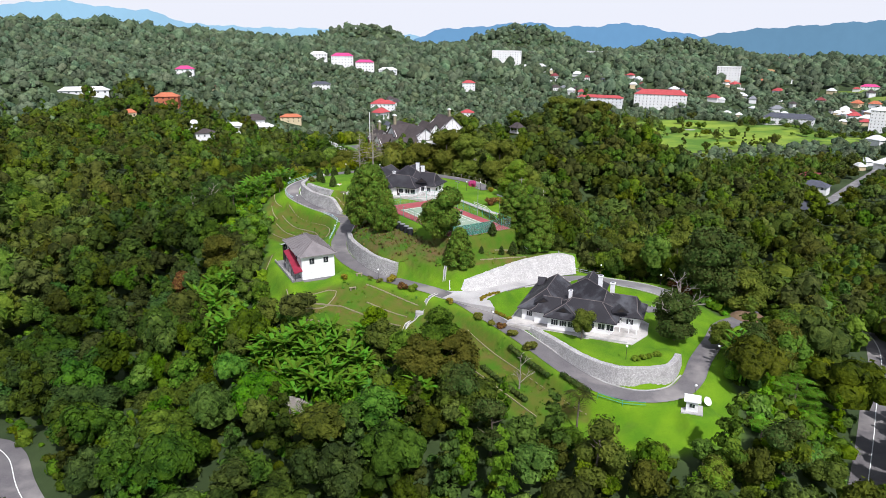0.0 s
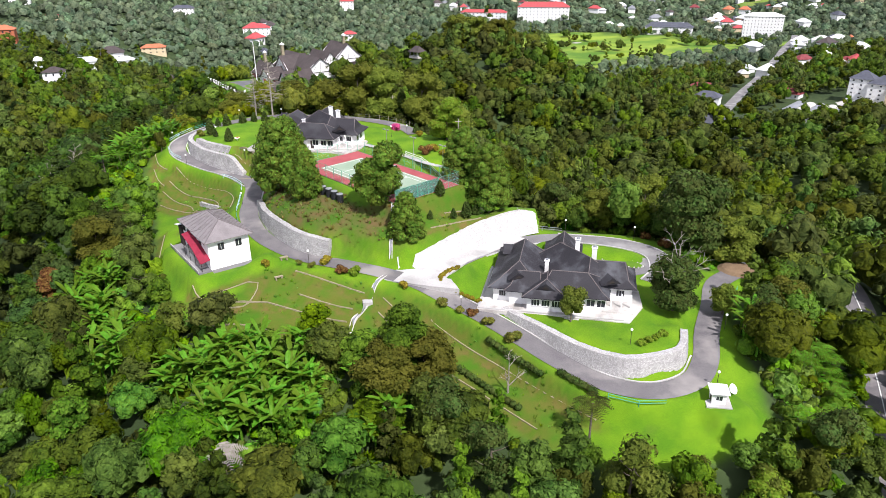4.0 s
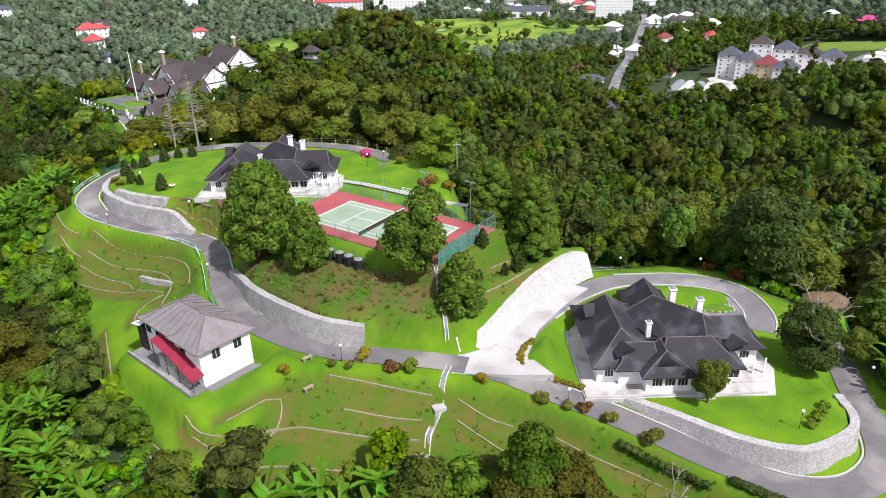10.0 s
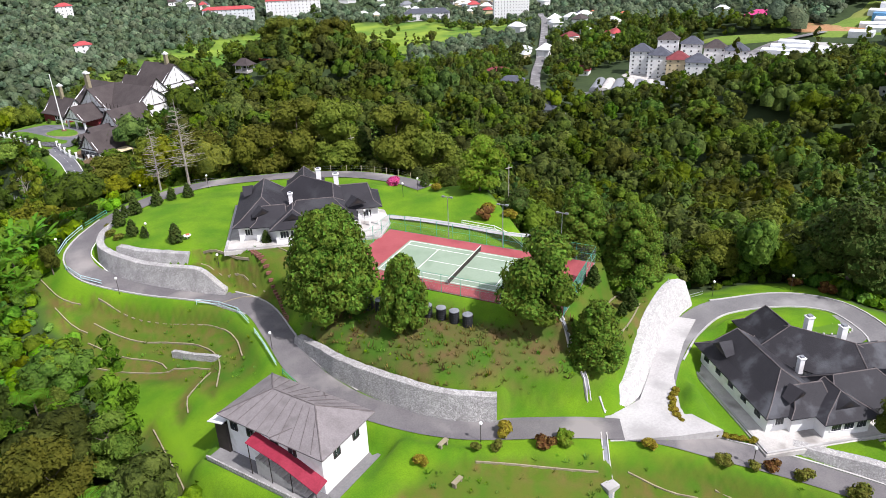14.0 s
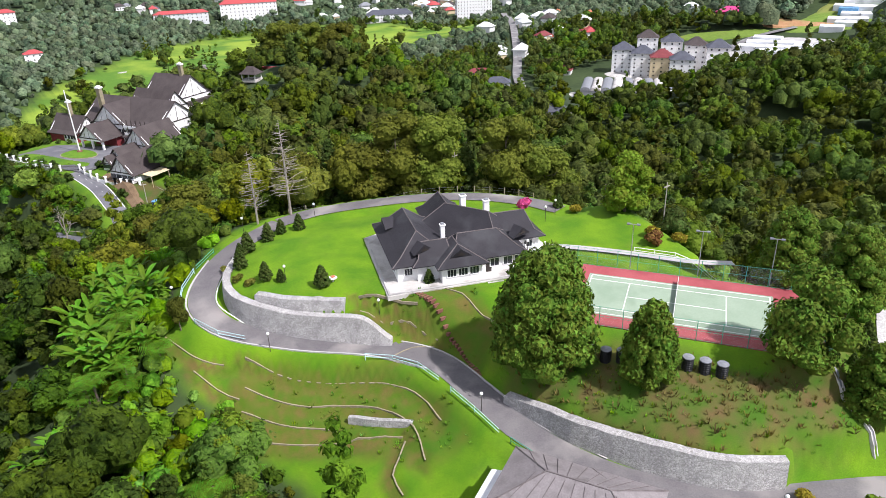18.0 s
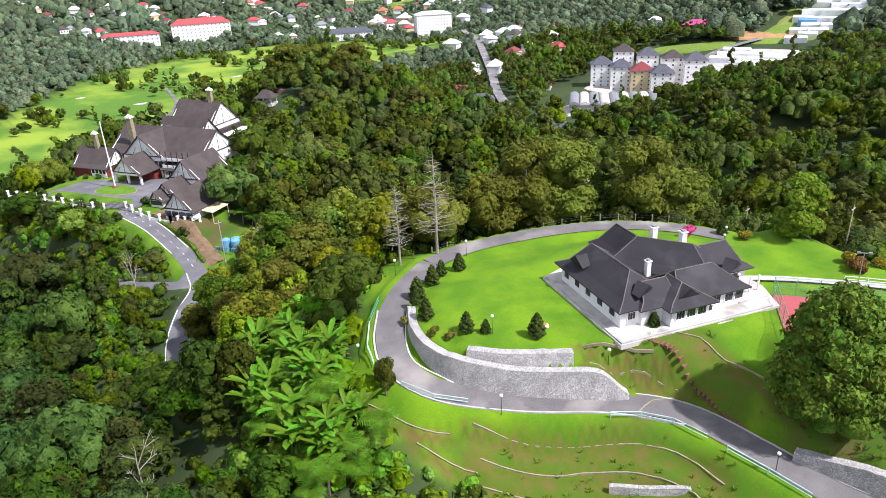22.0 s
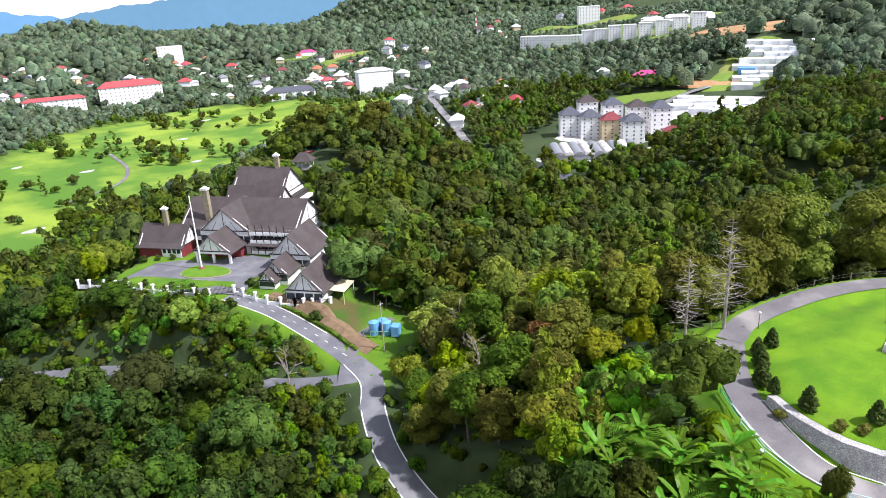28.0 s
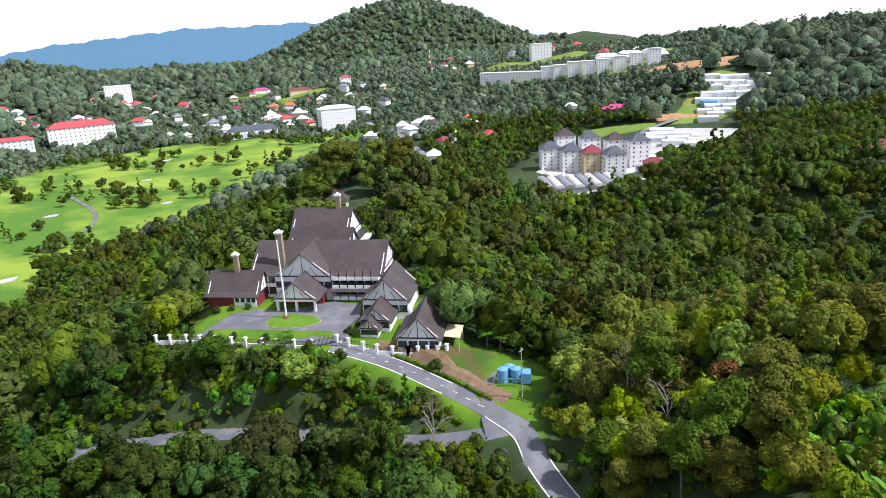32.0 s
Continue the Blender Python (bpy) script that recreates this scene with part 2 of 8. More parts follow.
MAT = dict(
    asphalt=material("asphalt", (0.1105, 0.102, 0.1105), (0.17, 0.1615, 0.1615), 0.9, 0.25, 5, 0.15, third=(0.255, 0.238, 0.2295), third_scale=0.12),
    drive=material("worn_drive", (0.14, 0.135, 0.14), (0.21, 0.205, 0.205), 0.9, 0.2, 4, 0.15, third=(0.30, 0.295, 0.29), third_scale=0.1),
    asphalt_dark=material("asphalt_dark", (0.10, 0.10, 0.115), (0.15, 0.15, 0.165), 0.85, 0.2, 4, 0.1, third=(0.19, 0.19, 0.2)),
    concrete=material("concrete", (0.42, 0.40, 0.38), (0.58, 0.56, 0.53), 0.9, 0.3, 5, 0.15, third=(0.30, 0.28, 0.26), third_scale=0.25),
    apron=material("pale_concrete", (0.36, 0.345, 0.34), (0.5, 0.49, 0.48), 0.85, 0.15, 3, 0.1, third=(0.325, 0.317, 0.31), third_scale=0.2),
    white=material("white_paint", (0.78, 0.78, 0.79), (0.85, 0.85, 0.85), 0.7, 0.5, 6, 0.05, third=(0.68, 0.67, 0.66), third_scale=0.5),
    kerb=material("kerb_stone", (0.221, 0.188, 0.123), (0.327, 0.288, 0.192), 0.9, 1.2, 9, 0.2),
    slate=material("dark_shingle", (0.0182, 0.0168, 0.021), (0.0308, 0.0287, 0.035), 0.75, 0.25, 7, 0.35, bump_scale=9, third=(0.0434, 0.0434, 0.049), third_scale=0.22, spec=0.35),
    slate_patched=material("patched_shingle", (0.018, 0.017, 0.021), (0.031, 0.029, 0.035), 0.72, 0.3, 7, 0.35, bump_scale=9, third=(0.075, 0.078, 0.088), third_scale=0.3, spec=0.35),
    bank=material("terrace_bank", (0.058, 0.098, 0.006), (0.098, 0.085, 0.02), 0.95, 0.6, 5, 0.4),
    brownroof=material("brown_shingle", (0.051, 0.0408, 0.0408), (0.0782, 0.0646, 0.0629), 0.85, 0.3, 6, 0.3, bump_scale=8),
    greyroof=material("grey_sheet_roof", (0.163, 0.146, 0.147), (0.255, 0.232, 0.236), 0.75, 0.4, 5, 0.1, third=(0.133, 0.119, 0.118), third_scale=0.4),
    ridge=material("roof_ridge", (0.10, 0.085, 0.085), (0.16, 0.14, 0.14), 0.8, 1, 8),
    glass=material("window_glass", (0.02, 0.024, 0.03), (0.035, 0.04, 0.05), 0.08, 0.5, 2, 0.0, spec=0.6),
    dark=material("dark_timber", (0.03, 0.024, 0.022), (0.05, 0.04, 0.036), 0.7, 1, 10, 0.2),
    awning=material("red_awning", (0.20, 0.012, 0.03), (0.28, 0.024, 0.05), 0.6, 0.5, 4, 0.1),
    red=material("red_court", (0.306, 0.06375, 0.07225), (0.374, 0.0935, 0.102), 0.9, 0.2, 4, 0.05, third=(0.255, 0.051, 0.0595)),
    green=material("green_court", (0.24, 0.32, 0.232), (0.296, 0.368, 0.28), 0.9, 0.2, 4, 0.05, third=(0.208, 0.288, 0.2)),
    line=material("court_line", (0.75, 0.77, 0.74), (0.82, 0.83, 0.8), 0.8, 1, 9, 0),
    netting=material("green_netting", (0.03, 0.16, 0.12), (0.05, 0.22, 0.16), 0.8, 1, 9, 0),
    steel=material("grey_steel", (0.30, 0.31, 0.32), (0.42, 0.43, 0.44), 0.5, 1, 9, 0, metal=0.4),
    rail=material("blue_rail_paint", (0.35, 0.55, 0.58), (0.48, 0.66, 0.68), 0.6, 1, 9, 0),
    greenrail=material("green_rail_paint", (0.05, 0.28, 0.18), (0.08, 0.36, 0.24), 0.6, 1, 9, 0),
    tank=material("black_tank", (0.014, 0.015, 0.018), (0.022, 0.023, 0.027), 0.45, 1, 8, 0.05),
    tanklid=material("grey_lid", (0.16, 0.17, 0.19), (0.24, 0.25, 0.27), 0.5, 1, 6, 0.05),
    brick=material("red_brick_steps", (0.144, 0.06, 0.042), (0.216, 0.102, 0.072), 0.9, 1, 8, 0.3),
    maroon=material("maroon_wall", (0.14, 0.02, 0.025), (0.2, 0.035, 0.04), 0.75, 1, 6, 0.1),
    bark=material("bark", (0.09, 0.07, 0.055), (0.17, 0.14, 0.11), 0.95, 2, 14, 0.5),
    palebark=material("pale_bark", (0.30, 0.27, 0.24), (0.45, 0.42, 0.38), 0.95, 1.5, 12, 0.4),
    soil=material("bare_soil", (0.13, 0.085, 0.05), (0.22, 0.15, 0.09), 0.98, 0.7, 5, 0.4),
    globe=material("lamp_globe", (0.8, 0.8, 0.8), (0.85, 0.85, 0.85), 0.3, 1, 5, 0),
    bluetank=material("blue_tank", (0.10, 0.28, 0.50), (0.16, 0.36, 0.58), 0.5, 1, 5, 0.05),
    pipe=material("green_pipe", (0.10, 0.24, 0.18), (0.15, 0.3, 0.24), 0.5, 1, 5, 0),
    redroof=material("red_roof", (0.357, 0.051, 0.0595), (0.442, 0.085, 0.085), 0.8, 0.3, 3, 0.1),
    darkred=material("dark_red_roof", (0.16, 0.035, 0.04), (0.22, 0.05, 0.055), 0.8, 0.3, 3, 0.1),
    cream=material("cream_wall", (0.55, 0.45, 0.28), (0.65, 0.54, 0.36), 0.8, 0.3, 3, 0.05),
    orangeroof=material("orange_roof", (0.40, 0.12, 0.06), (0.5, 0.17, 0.09), 0.8, 0.3, 3, 0.1),
    bluegrey=material("blue_grey_roof", (0.06, 0.065, 0.085), (0.09, 0.095, 0.12), 0.7, 0.3, 3, 0.1),
    sheet=material("white_sheeting", (0.60, 0.62, 0.64), (0.78, 0.79, 0.8), 0.5, 0.1, 1.5, 0.05),
    carpaint=material("black_car_paint", (0.012, 0.012, 0.014), (0.016, 0.016, 0.018), 0.15, 1, 3, 0, spec=0.6),
    tyre=material("tyre_rubber", (0.015, 0.015, 0.015), (0.025, 0.025, 0.025), 0.9, 3, 9, 0.1),
    flower=material("magenta_blossom", (0.45, 0.03, 0.12), (0.6, 0.08, 0.2), 0.8, 2, 6, 0, per="island", spread=0.3),
    leaf=material("broad_leaf", (0.046, 0.086, 0.010), (0.115, 0.165, 0.024), 0.6, 0.4, 3.5, 0.9, per="object", spread=0.4, transl=0.25, bump_scale=2.6, deep=0.35, lo=0.4, hi=0.6, spec=0.08),
    leaf_dark=material("dark_conifer_leaf", (0.024, 0.052, 0.009), (0.064, 0.104, 0.022), 0.65, 0.4, 3.5, 0.9, per="island", spread=0.35, transl=0.15, bump_scale=2.6, deep=0.35, lo=0.4, hi=0.6, spec=0.08),
    leaf_conifer=material("fresh_conifer_leaf", (0.04, 0.1, 0.01), (0.112, 0.205, 0.024), 0.65, 0.4, 3.5, 0.9, per="island", spread=0.4, transl=0.15, bump_scale=2.6, deep=0.35, lo=0.4, hi=0.6, spec=0.08),
    leaf_olive=material("olive_leaf", (0.060, 0.088, 0.010), (0.135, 0.165, 0.022), 0.65, 0.4, 3.0, 0.9, per="object", spread=0.35, transl=0.2, bump_scale=2.0, deep=0.4, lo=0.4, hi=0.6, spec=0.08),
    leaf_bright=material("bright_leaf", (0.108, 0.207, 0.013), (0.171, 0.276, 0.0259), 0.55, 0.4, 3.5, 0.9, per="island", spread=0.3, transl=0.3, bump_scale=2.6, deep=0.35, lo=0.4, hi=0.6, spec=0.08),
    leaf_banana=material("banana_leaf", (0.050, 0.165, 0.008), (0.105, 0.265, 0.022), 0.4, 0.4, 2, 0.0, per="island", spread=0.35, transl=0.3, spec=0.08),
    leaf_forest=material("forest_canopy_leaf", (0.022, 0.05, 0.0055), (0.084, 0.136, 0.016), 0.7, 0.2, 1.4, 1.0, per="tint", spread=0.42, transl=0.2, bump_scale=1.1, deep=0.9, lo=0.4, hi=0.6, spec=0.08),
    leaf_near=material("hillside_leaf", (0.022, 0.06, 0.0045), (0.084, 0.165, 0.014), 0.65, 0.3, 2.2, 1.0, per="tint", spread=0.5, transl=0.25, bump_scale=1.7, deep=0.6, lo=0.4, hi=0.6, spec=0.08),
    # hillside leaf darkened: the lower slope's shade is in its colour
    leaf_low_shaded=material("lower_slope_leaf_shaded", (0.014, 0.038, 0.005), (0.048, 0.098, 0.012), 0.65, 0.3, 2.2, 1.0, per="tint", spread=0.45, transl=0.2, bump_scale=1.7, deep=0.6, lo=0.4, hi=0.6, spec=0.08),
    # olive leaf made lighter: sunlight on the saddle is part of this colour
    leaf_saddle_sunlit=material("saddle_wood_leaf_sunlit", (0.06, 0.108, 0.007), (0.185, 0.26, 0.02), 0.65, 0.3, 2.2, 1.0, per="tint", spread=0.45, transl=0.25, bump_scale=1.7, deep=0.6, lo=0.4, hi=0.6, spec=0.08),
    leaf_dry=material("dry_grass_blade", (0.080, 0.082, 0.014), (0.165, 0.125, 0.040), 0.8, 0.4, 3.0, 0.0, per="tint", spread=0.35, transl=0.2, spec=0.08),
    leaf_fern=material("fern_leaf", (0.046, 0.150, 0.007), (0.130, 0.300, 0.018), 0.6, 0.4, 2.6, 1.0, per="tint", spread=0.4, transl=0.3, bump_scale=2.2, deep=0.4, lo=0.4, hi=0.6, spec=0.08),
    # distance haze put into the leaf colour: bluer and paler than the nearer woods
    leaf_far_hazed=material("hazed_distant_leaf", (0.045, 0.076, 0.044), (0.116, 0.16, 0.09), 0.8, 0.06, 0.5, 1.0, per="tint", spread=0.3, bump_scale=0.45, deep=2.2, lo=0.4, hi=0.6, spec=0.08),
    leaf_shrub=material("shrub_leaf", (0.095, 0.127, 0.0198), (0.166, 0.182, 0.0317), 0.6, 0.4, 3.5, 0.9, per="island", spread=0.4, transl=0.2, bump_scale=2.6, deep=0.35, lo=0.4, hi=0.6, spec=0.08),
    leaf_rust=material("rust_shrub_leaf", (0.105, 0.0595, 0.015), (0.15, 0.0935, 0.024), 0.7, 0.4, 3.5, 0.9, per="island", spread=0.4, bump_scale=2.6, deep=0.35, lo=0.4, hi=0.6, spec=0.08),
    yellowhedge=material("yellow_hedge_leaf", (0.195, 0.1875, 0.015), (0.285, 0.2475, 0.02625), 0.6, 0.4, 3.5, 0.9, per="island", spread=0.35, transl=0.2, bump_scale=2.6, deep=0.35, lo=0.4, hi=0.6, spec=0.08),
    meadow=material("meadow_grass", (0.0936, 0.1584, 0.0216), (0.1584, 0.2376, 0.036), 0.95, 0.03, 0.4, 0.1, third=(0.1872, 0.1944, 0.0504), third_scale=0.02),
    cutsoil=material("orange_earth", (0.30, 0.15, 0.07), (0.42, 0.25, 0.13), 0.95, 0.05, 0.5, 0.1, third=(0.2, 0.2, 0.07), third_scale=0.04),
    deadwood=material("dead_branch", (0.22, 0.19, 0.16), (0.34, 0.31, 0.27), 0.95, 2, 9, 0.2),
    rubble=stone_material("rubble_wall", (0.34, 0.33, 0.33), (0.56, 0.55, 0.54), (0.22, 0.21, 0.20), 4.0, 0.5),
    palestone=stone_material("pale_stone_wall", (0.46, 0.45, 0.44), (0.60, 0.59, 0.58), (0.42, 0.405, 0.395), 3.6, 0.3),
    greystone=stone_material("grey_stone_wall", (0.36, 0.35, 0.345), (0.54, 0.53, 0.52), (0.30, 0.29, 0.28), 4.2, 0.4),
)


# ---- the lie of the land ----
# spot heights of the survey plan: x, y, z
SPOTS_RESORT = [(-40,228,-.3),(-30,240,-.2),(-12,205,-.8),(-24,200,-4.5),(-20,182,-3.2),(-14,172,-2.2),(-4,163,-3.2),(8,160,-4.5),(20,168,-5.5),(12,208,-.5),(14,222,-.8),
    (-34,196,-9.6),(-43,205,-12.2),(-53,212,-12.5),(-47,196,-13),(-45,180,-13),(-40,165,-13.2),(-36,150,-15.5),(-24,146,-15),(-9,142,-15.3),(6,136,-15),(18,126,-16.5),(26,112,-18.5),(-24,131,-21),(-8,122,-21)]
SPOTS_FLANK = [(5,112,-22),(18,103,-22),(36,104,-19),(45,96,-22),(58,110,-18.5),(62,128,-15),(60,146,-12.5),(58,162,-12),(44,172,-13),(30,182,-12),(75,120,-25),(102,154,-27),(100,134,-30),(72,236,-37),(45,205,-22),(32,236,-13),(32,195,-12),(20,262,-13),(-5,266,-9),(-30,264,-4),
    (-50,262,-7),(-62,240,-7),(-70,224,-9),(-75,200,-17),(-77,180,-26),(-60,160,-24),(-46,131,-27),(-85,118,-31),(-30,105,-29),(0,85,-32),(40,75,-34),(-80,60,-40),(0,40,-44),(80,60,-38),(0,-60,-55),(140,120,-38),(114,232,-48)]
SPOTS_HOTEL = [(-40,385,-15.2),(-60,395,-15.2),(-30,375,-15.2),(-15,395,-15.2),(5,400,-16),(15,415,-17),(-45,365,-15.4),(-40,350,-17.8),(-43,328,-21.4),(-28,340,-18.5),(-26,352,-17),(-62,372,-19),(-82,385,-27),(-79,369,-33),(-68,345,-26),(-60,325,-25),(-48,305,-23),(-52,290,-20),(-76,299,-26),(-75,265,-17),(-100,260,-24),
    (-20,318,-21),(-8,335,-24),(42,312,-36),(61,466,-12.5),(95,495,-15),(120,480,-19),(98,395,-34),(79,353,-53),(30,440,-17),(-30,440,-24),(-60,430,-28),(-90,440,-40),(-20,480,-50),(30,500,-46),(60,540,-62),(0,620,-88),(80,680,-93),(170,730,-96),(-120,560,-70),(-60,700,-95),(-100,480,-55),(-70,520,-66),(-30,560,-78)]
SPOTS_VALLEY = [(130,300,-57),(154,425,-43),(208,379,-71),(167,252,-59),(254,299,-57),(272,371,-60),(250,380,-67),(302,350,-44),(330,330,-43),(350,280,-42),(283,316,-56),(243,449,-69),(330,470,-72),(200,520,-62),(150,600,-80),(40,560,-70),
    (490,540,-83),(385,478,-81),(420,472,-81),(340,500,-80),(435,557,-82),(492,494,-83),(560,440,-68),(420,430,-62),(640,560,-52),(700,482,-55),(803,857,-60),(756,581,-34),(505,1063,-92),(640,1025,-95),(690,1068,-92),(145,894,-97),(300,800,-97),(420,1372,-95)]
SPOTS_FAR = [(614,1192,-98),(434,1306,-100),(-34,1105,-78),(-88,1015,-66),(-192,864,-70),(-157,376,-27),(-150,300,-30),(-260,560,-40),(-330,820,-10),(-840,1240,56),(-600,1400,30),(-420,1480,14),(-150,1700,-38),(-700,600,20),(1212,1259,-32),(1000,800,-25),(900,500,-8),(1300,700,8),(2000,1100,-50),(1700,700,-5),(520,300,-48),(700,250,-20),
    (-300,100,-60),(300,100,-60),(200,1500,-70),(500,1900,-40),(900,1700,-60),(250,-200,-70),(-300,-300,-70),(1200,300,28)]

SPOTS = np.array(SPOTS_RESORT + SPOTS_FLANK + SPOTS_HOTEL + SPOTS_VALLEY + SPOTS_FAR, float)
COUNT = len(SPOTS)


def kern(d):
    return -np.sqrt(d * d + 16.0)


SYS = np.zeros((COUNT + 1, COUNT + 1))
SYS[:COUNT, :COUNT] = kern(np.hypot(SPOTS[:, None, 0] - SPOTS[None, :, 0], SPOTS[:, None, 1] - SPOTS[None, :, 1]))
SYS[COUNT, :COUNT] = SYS[:COUNT, COUNT] = 1
WEIGHT = np.linalg.solve(SYS, np.append(SPOTS[:, 2], 0))

# roads: centre lines x, y, z; half width
ROAD_MAIN = [(-29, 252.3, -1.0), (-37, 249, -1.2), (-43.5, 244.8, -1.7), (-48.6, 239, -2.4), (-51, 233.5, -3.3), (-49.4, 226.5, -4.5), (-42.5, 218.6, -5.6), (-34, 210.9, -6.3), (-28.8, 203.2, -6.8), (-28.4, 193, -7.3), (-28.5, 184, -7.9), (-26, 174.5, -8.5),
    (-21.5, 167.2, -9.0), (-15.6, 161.1, -9.3), (-7.6, 156.2, -9.6), (-1.5, 152.5, -9.9), (5, 147.6, -10.5), (10.4, 141.4, -11.5), (15.6, 135.4, -12.5), (20.2, 129.2, -13.5), (24.6, 122.8, -14.4), (30, 116.4, -15.1), (37, 113.4, -15.4), (44, 114.8, -15.3), (48.6, 119.4, -14.9), (52.4, 126, -14.2), (58, 134, -13.6), (63, 141.4, -13.2), (71, 146.5, -13.4)]
ROAD_UPPER = [(-37, 249, -1.2), (-29, 252.3, -1.0), (-19.3, 252, -1.0), (-4, 246.2, -1.0), (7, 238.4, -1.0), (13, 229, -0.9), (15, 221, -0.8)]
ROAD_LOOP = [(5, 150, -10.4), (10, 152.6, -10.4), (19.3, 158.6, -10.2), (27.7, 162.3, -10.3), (38.2, 164.2, -10.8), (50.4, 160, -11.4), (55.6, 153.5, -11.6), (53.6, 145.8, -11.7), (49.5, 141.5, -11.7)]
ROAD_HOTEL = [(-48, 372, -15.2), (-46.6, 366, -15.4), (-44.4, 358, -16.6), (-43, 350, -17.8), (-42.3, 337, -20.2), (-43.6, 325, -21.6), (-46.5, 316.5, -22.2), (-53, 309.3, -23), (-59.2, 300, -24), (-63.1, 290.6, -25), (-64.4, 283, -26), (-63, 270, -27)]
ROAD_VALLEY = [(-44.5, 321, -21.9), (-49, 322.5, -22.6), (-56, 333, -24), (-60, 345, -25.2), (-65, 360, -26.4), (-75, 381, -28), (-90, 400, -30), (-115, 425, -33)]
ROAD_TANK = [(-43.4, 326, -21.5), (-37, 330.5, -20.6), (-31, 331.5, -20.4), (-25, 331, -20.6)]
ROAD_FOOT_E = [(70, 95, -31), (88, 122, -30.3), (97, 136, -30), (108, 152, -30), (120, 175, -32), (128, 205, -36)]
ROAD_FOOT_W = [(-62, 92, -33), (-76, 106, -31.5), (-84, 116, -31), (-92, 120, -31.5), (-106, 116, -33), (-125, 108, -36)]
ROADS = [(ROAD_MAIN, 2.5, 2.6), (ROAD_UPPER[1:], 2.4, 3), (ROAD_LOOP, 2.5, 2.5), (ROAD_HOTEL, 2.6, 3), (ROAD_VALLEY, 2.4, 3), (ROAD_TANK, 1.4, 2), (ROAD_FOOT_E, 3.2, 3), (ROAD_FOOT_W, 3.2, 3)]
# level pads: centre x, y, turn, half length, half width, height, soft edge
PADS = [(-12.5, 217.5, -22, 16, 13, -0.05, 4), (31.5, 143.5, -22, 15.5, 12.5, -11.85, 2.5), (-35.2, 170.5, -63.3, 9.5, 6.2, -10.9, 3),
    (-36, 389, -63.3, 22, 11, -15.2, 3), (-12, 392, -63.3, 24, 18, -15.4, 4), (5, 416, -63.3, 14, 16, -16, 5), (-32, 358, -63.3, 12, 9, -16.2, 4), (46, 109.5, 15, 2.6, 2.6, -15.8, 2), (12, 207, -22, 9, 12, -0.3, 5), (-31.5, 229.5, -22, 8, 9.5, -0.25, 4), (33.5, 125, -22, 10.5, 5, -11.9, 1.6), (0.4, 184.3, -57.5, 19.4, 9.6, -0.28, 2.4)]
# retaining walls: foot lines and the heights of their crests
WALL_A_FOOT = [(-27.2, 190, -7.4), (-26.2, 184, -7.9), (-25, 178.5, -8.2), (-21.6, 171, -8.7), (-17, 164.2, -9.1), (-11.4, 159.8, -9.4)]
WALL_A_TOP = [-6.3, -5.4, -5.0, -4.9, -5.2, -5.6]
WALL_B_FOOT = [(-42.4, 243, -1.8), (-46.2, 237.6, -2.5), (-47.9, 231.8, -3.5), (-46.9, 226.6, -4.6), (-43.1, 220.7, -5.4), (-38.4, 215.6, -6.0), (-35.0, 212.2, -6.3), (-31.8, 209.4, -6.5)]
WALL_B_TOP = [-0.6, -0.5, -0.6, -0.9, -1.6, -1.8, -2.0, -5.6]
WALL_C_FOOT = [(-45.2, 226.6, -1.6), (-41.6, 221.4, -2.0), (-38.6, 218.6, -2.3), (-35.6, 215.9, -2.4)]
WALL_C_TOP = [-0.15, -0.15, -0.2, -0.3]
WALL_D_FOOT = [(18.2, 137.2, -12.2), (20.2, 134, -12.6), (23.6, 128.4, -13.5), (26.2, 124.2, -14.3), (29.2, 120.4, -14.9), (33.6, 117.4, -15.2), (39.8, 117.2, -15.3), (43.6, 118.2, -15.2), (46, 120.6, -14.9), (48.2, 124.6, -14.1)]
WALL_D_TOP = [-11.6, -11.6, -11.6, -11.7, -11.7, -11.7, -11.7, -11.7, -11.8, -12.2]
WALL_E_FOOT = [(2.0, 153.4, -10.1), (8.6, 153.9, -10.2), (15.9, 158.2, -10.1), (23.0, 162.3, -10), (30.2, 165.6, -9.6), (34.5, 166.6, -9.4)]
WALL_E_TOP = [-8.0, -7.4, -6.4, -5.6, -5.3, -6.2]


def behind(foot, top, back):
    """The line of the bank that stands behind a wall."""
    res = []
    for i, p in enumerate(foot):
        a, b = foot[max(i - 1, 0)], foot[min(i + 1, len(foot) - 1)]
        dx, dy = b[0] - a[0], b[1] - a[1]
        n = math.hypot(dx, dy)
        res.append((p[0] - dy / n * back, p[1] + dx / n * back, top[i] - 0.12))
    return res


BANKS = [(behind(WALL_A_FOOT, WALL_A_TOP, 3.0), 1.3, 0.7), (behind(WALL_B_FOOT, WALL_B_TOP, 2.7), 1.1, 0.6), (behind(WALL_C_FOOT, WALL_C_TOP, 2.6), 1.3, 0.7), (behind(WALL_D_FOOT, WALL_D_TOP, 3.2), 1.6, 0.7), (behind(WALL_E_FOOT, WALL_E_TOP, 4.6), 1.7, 0.8)]
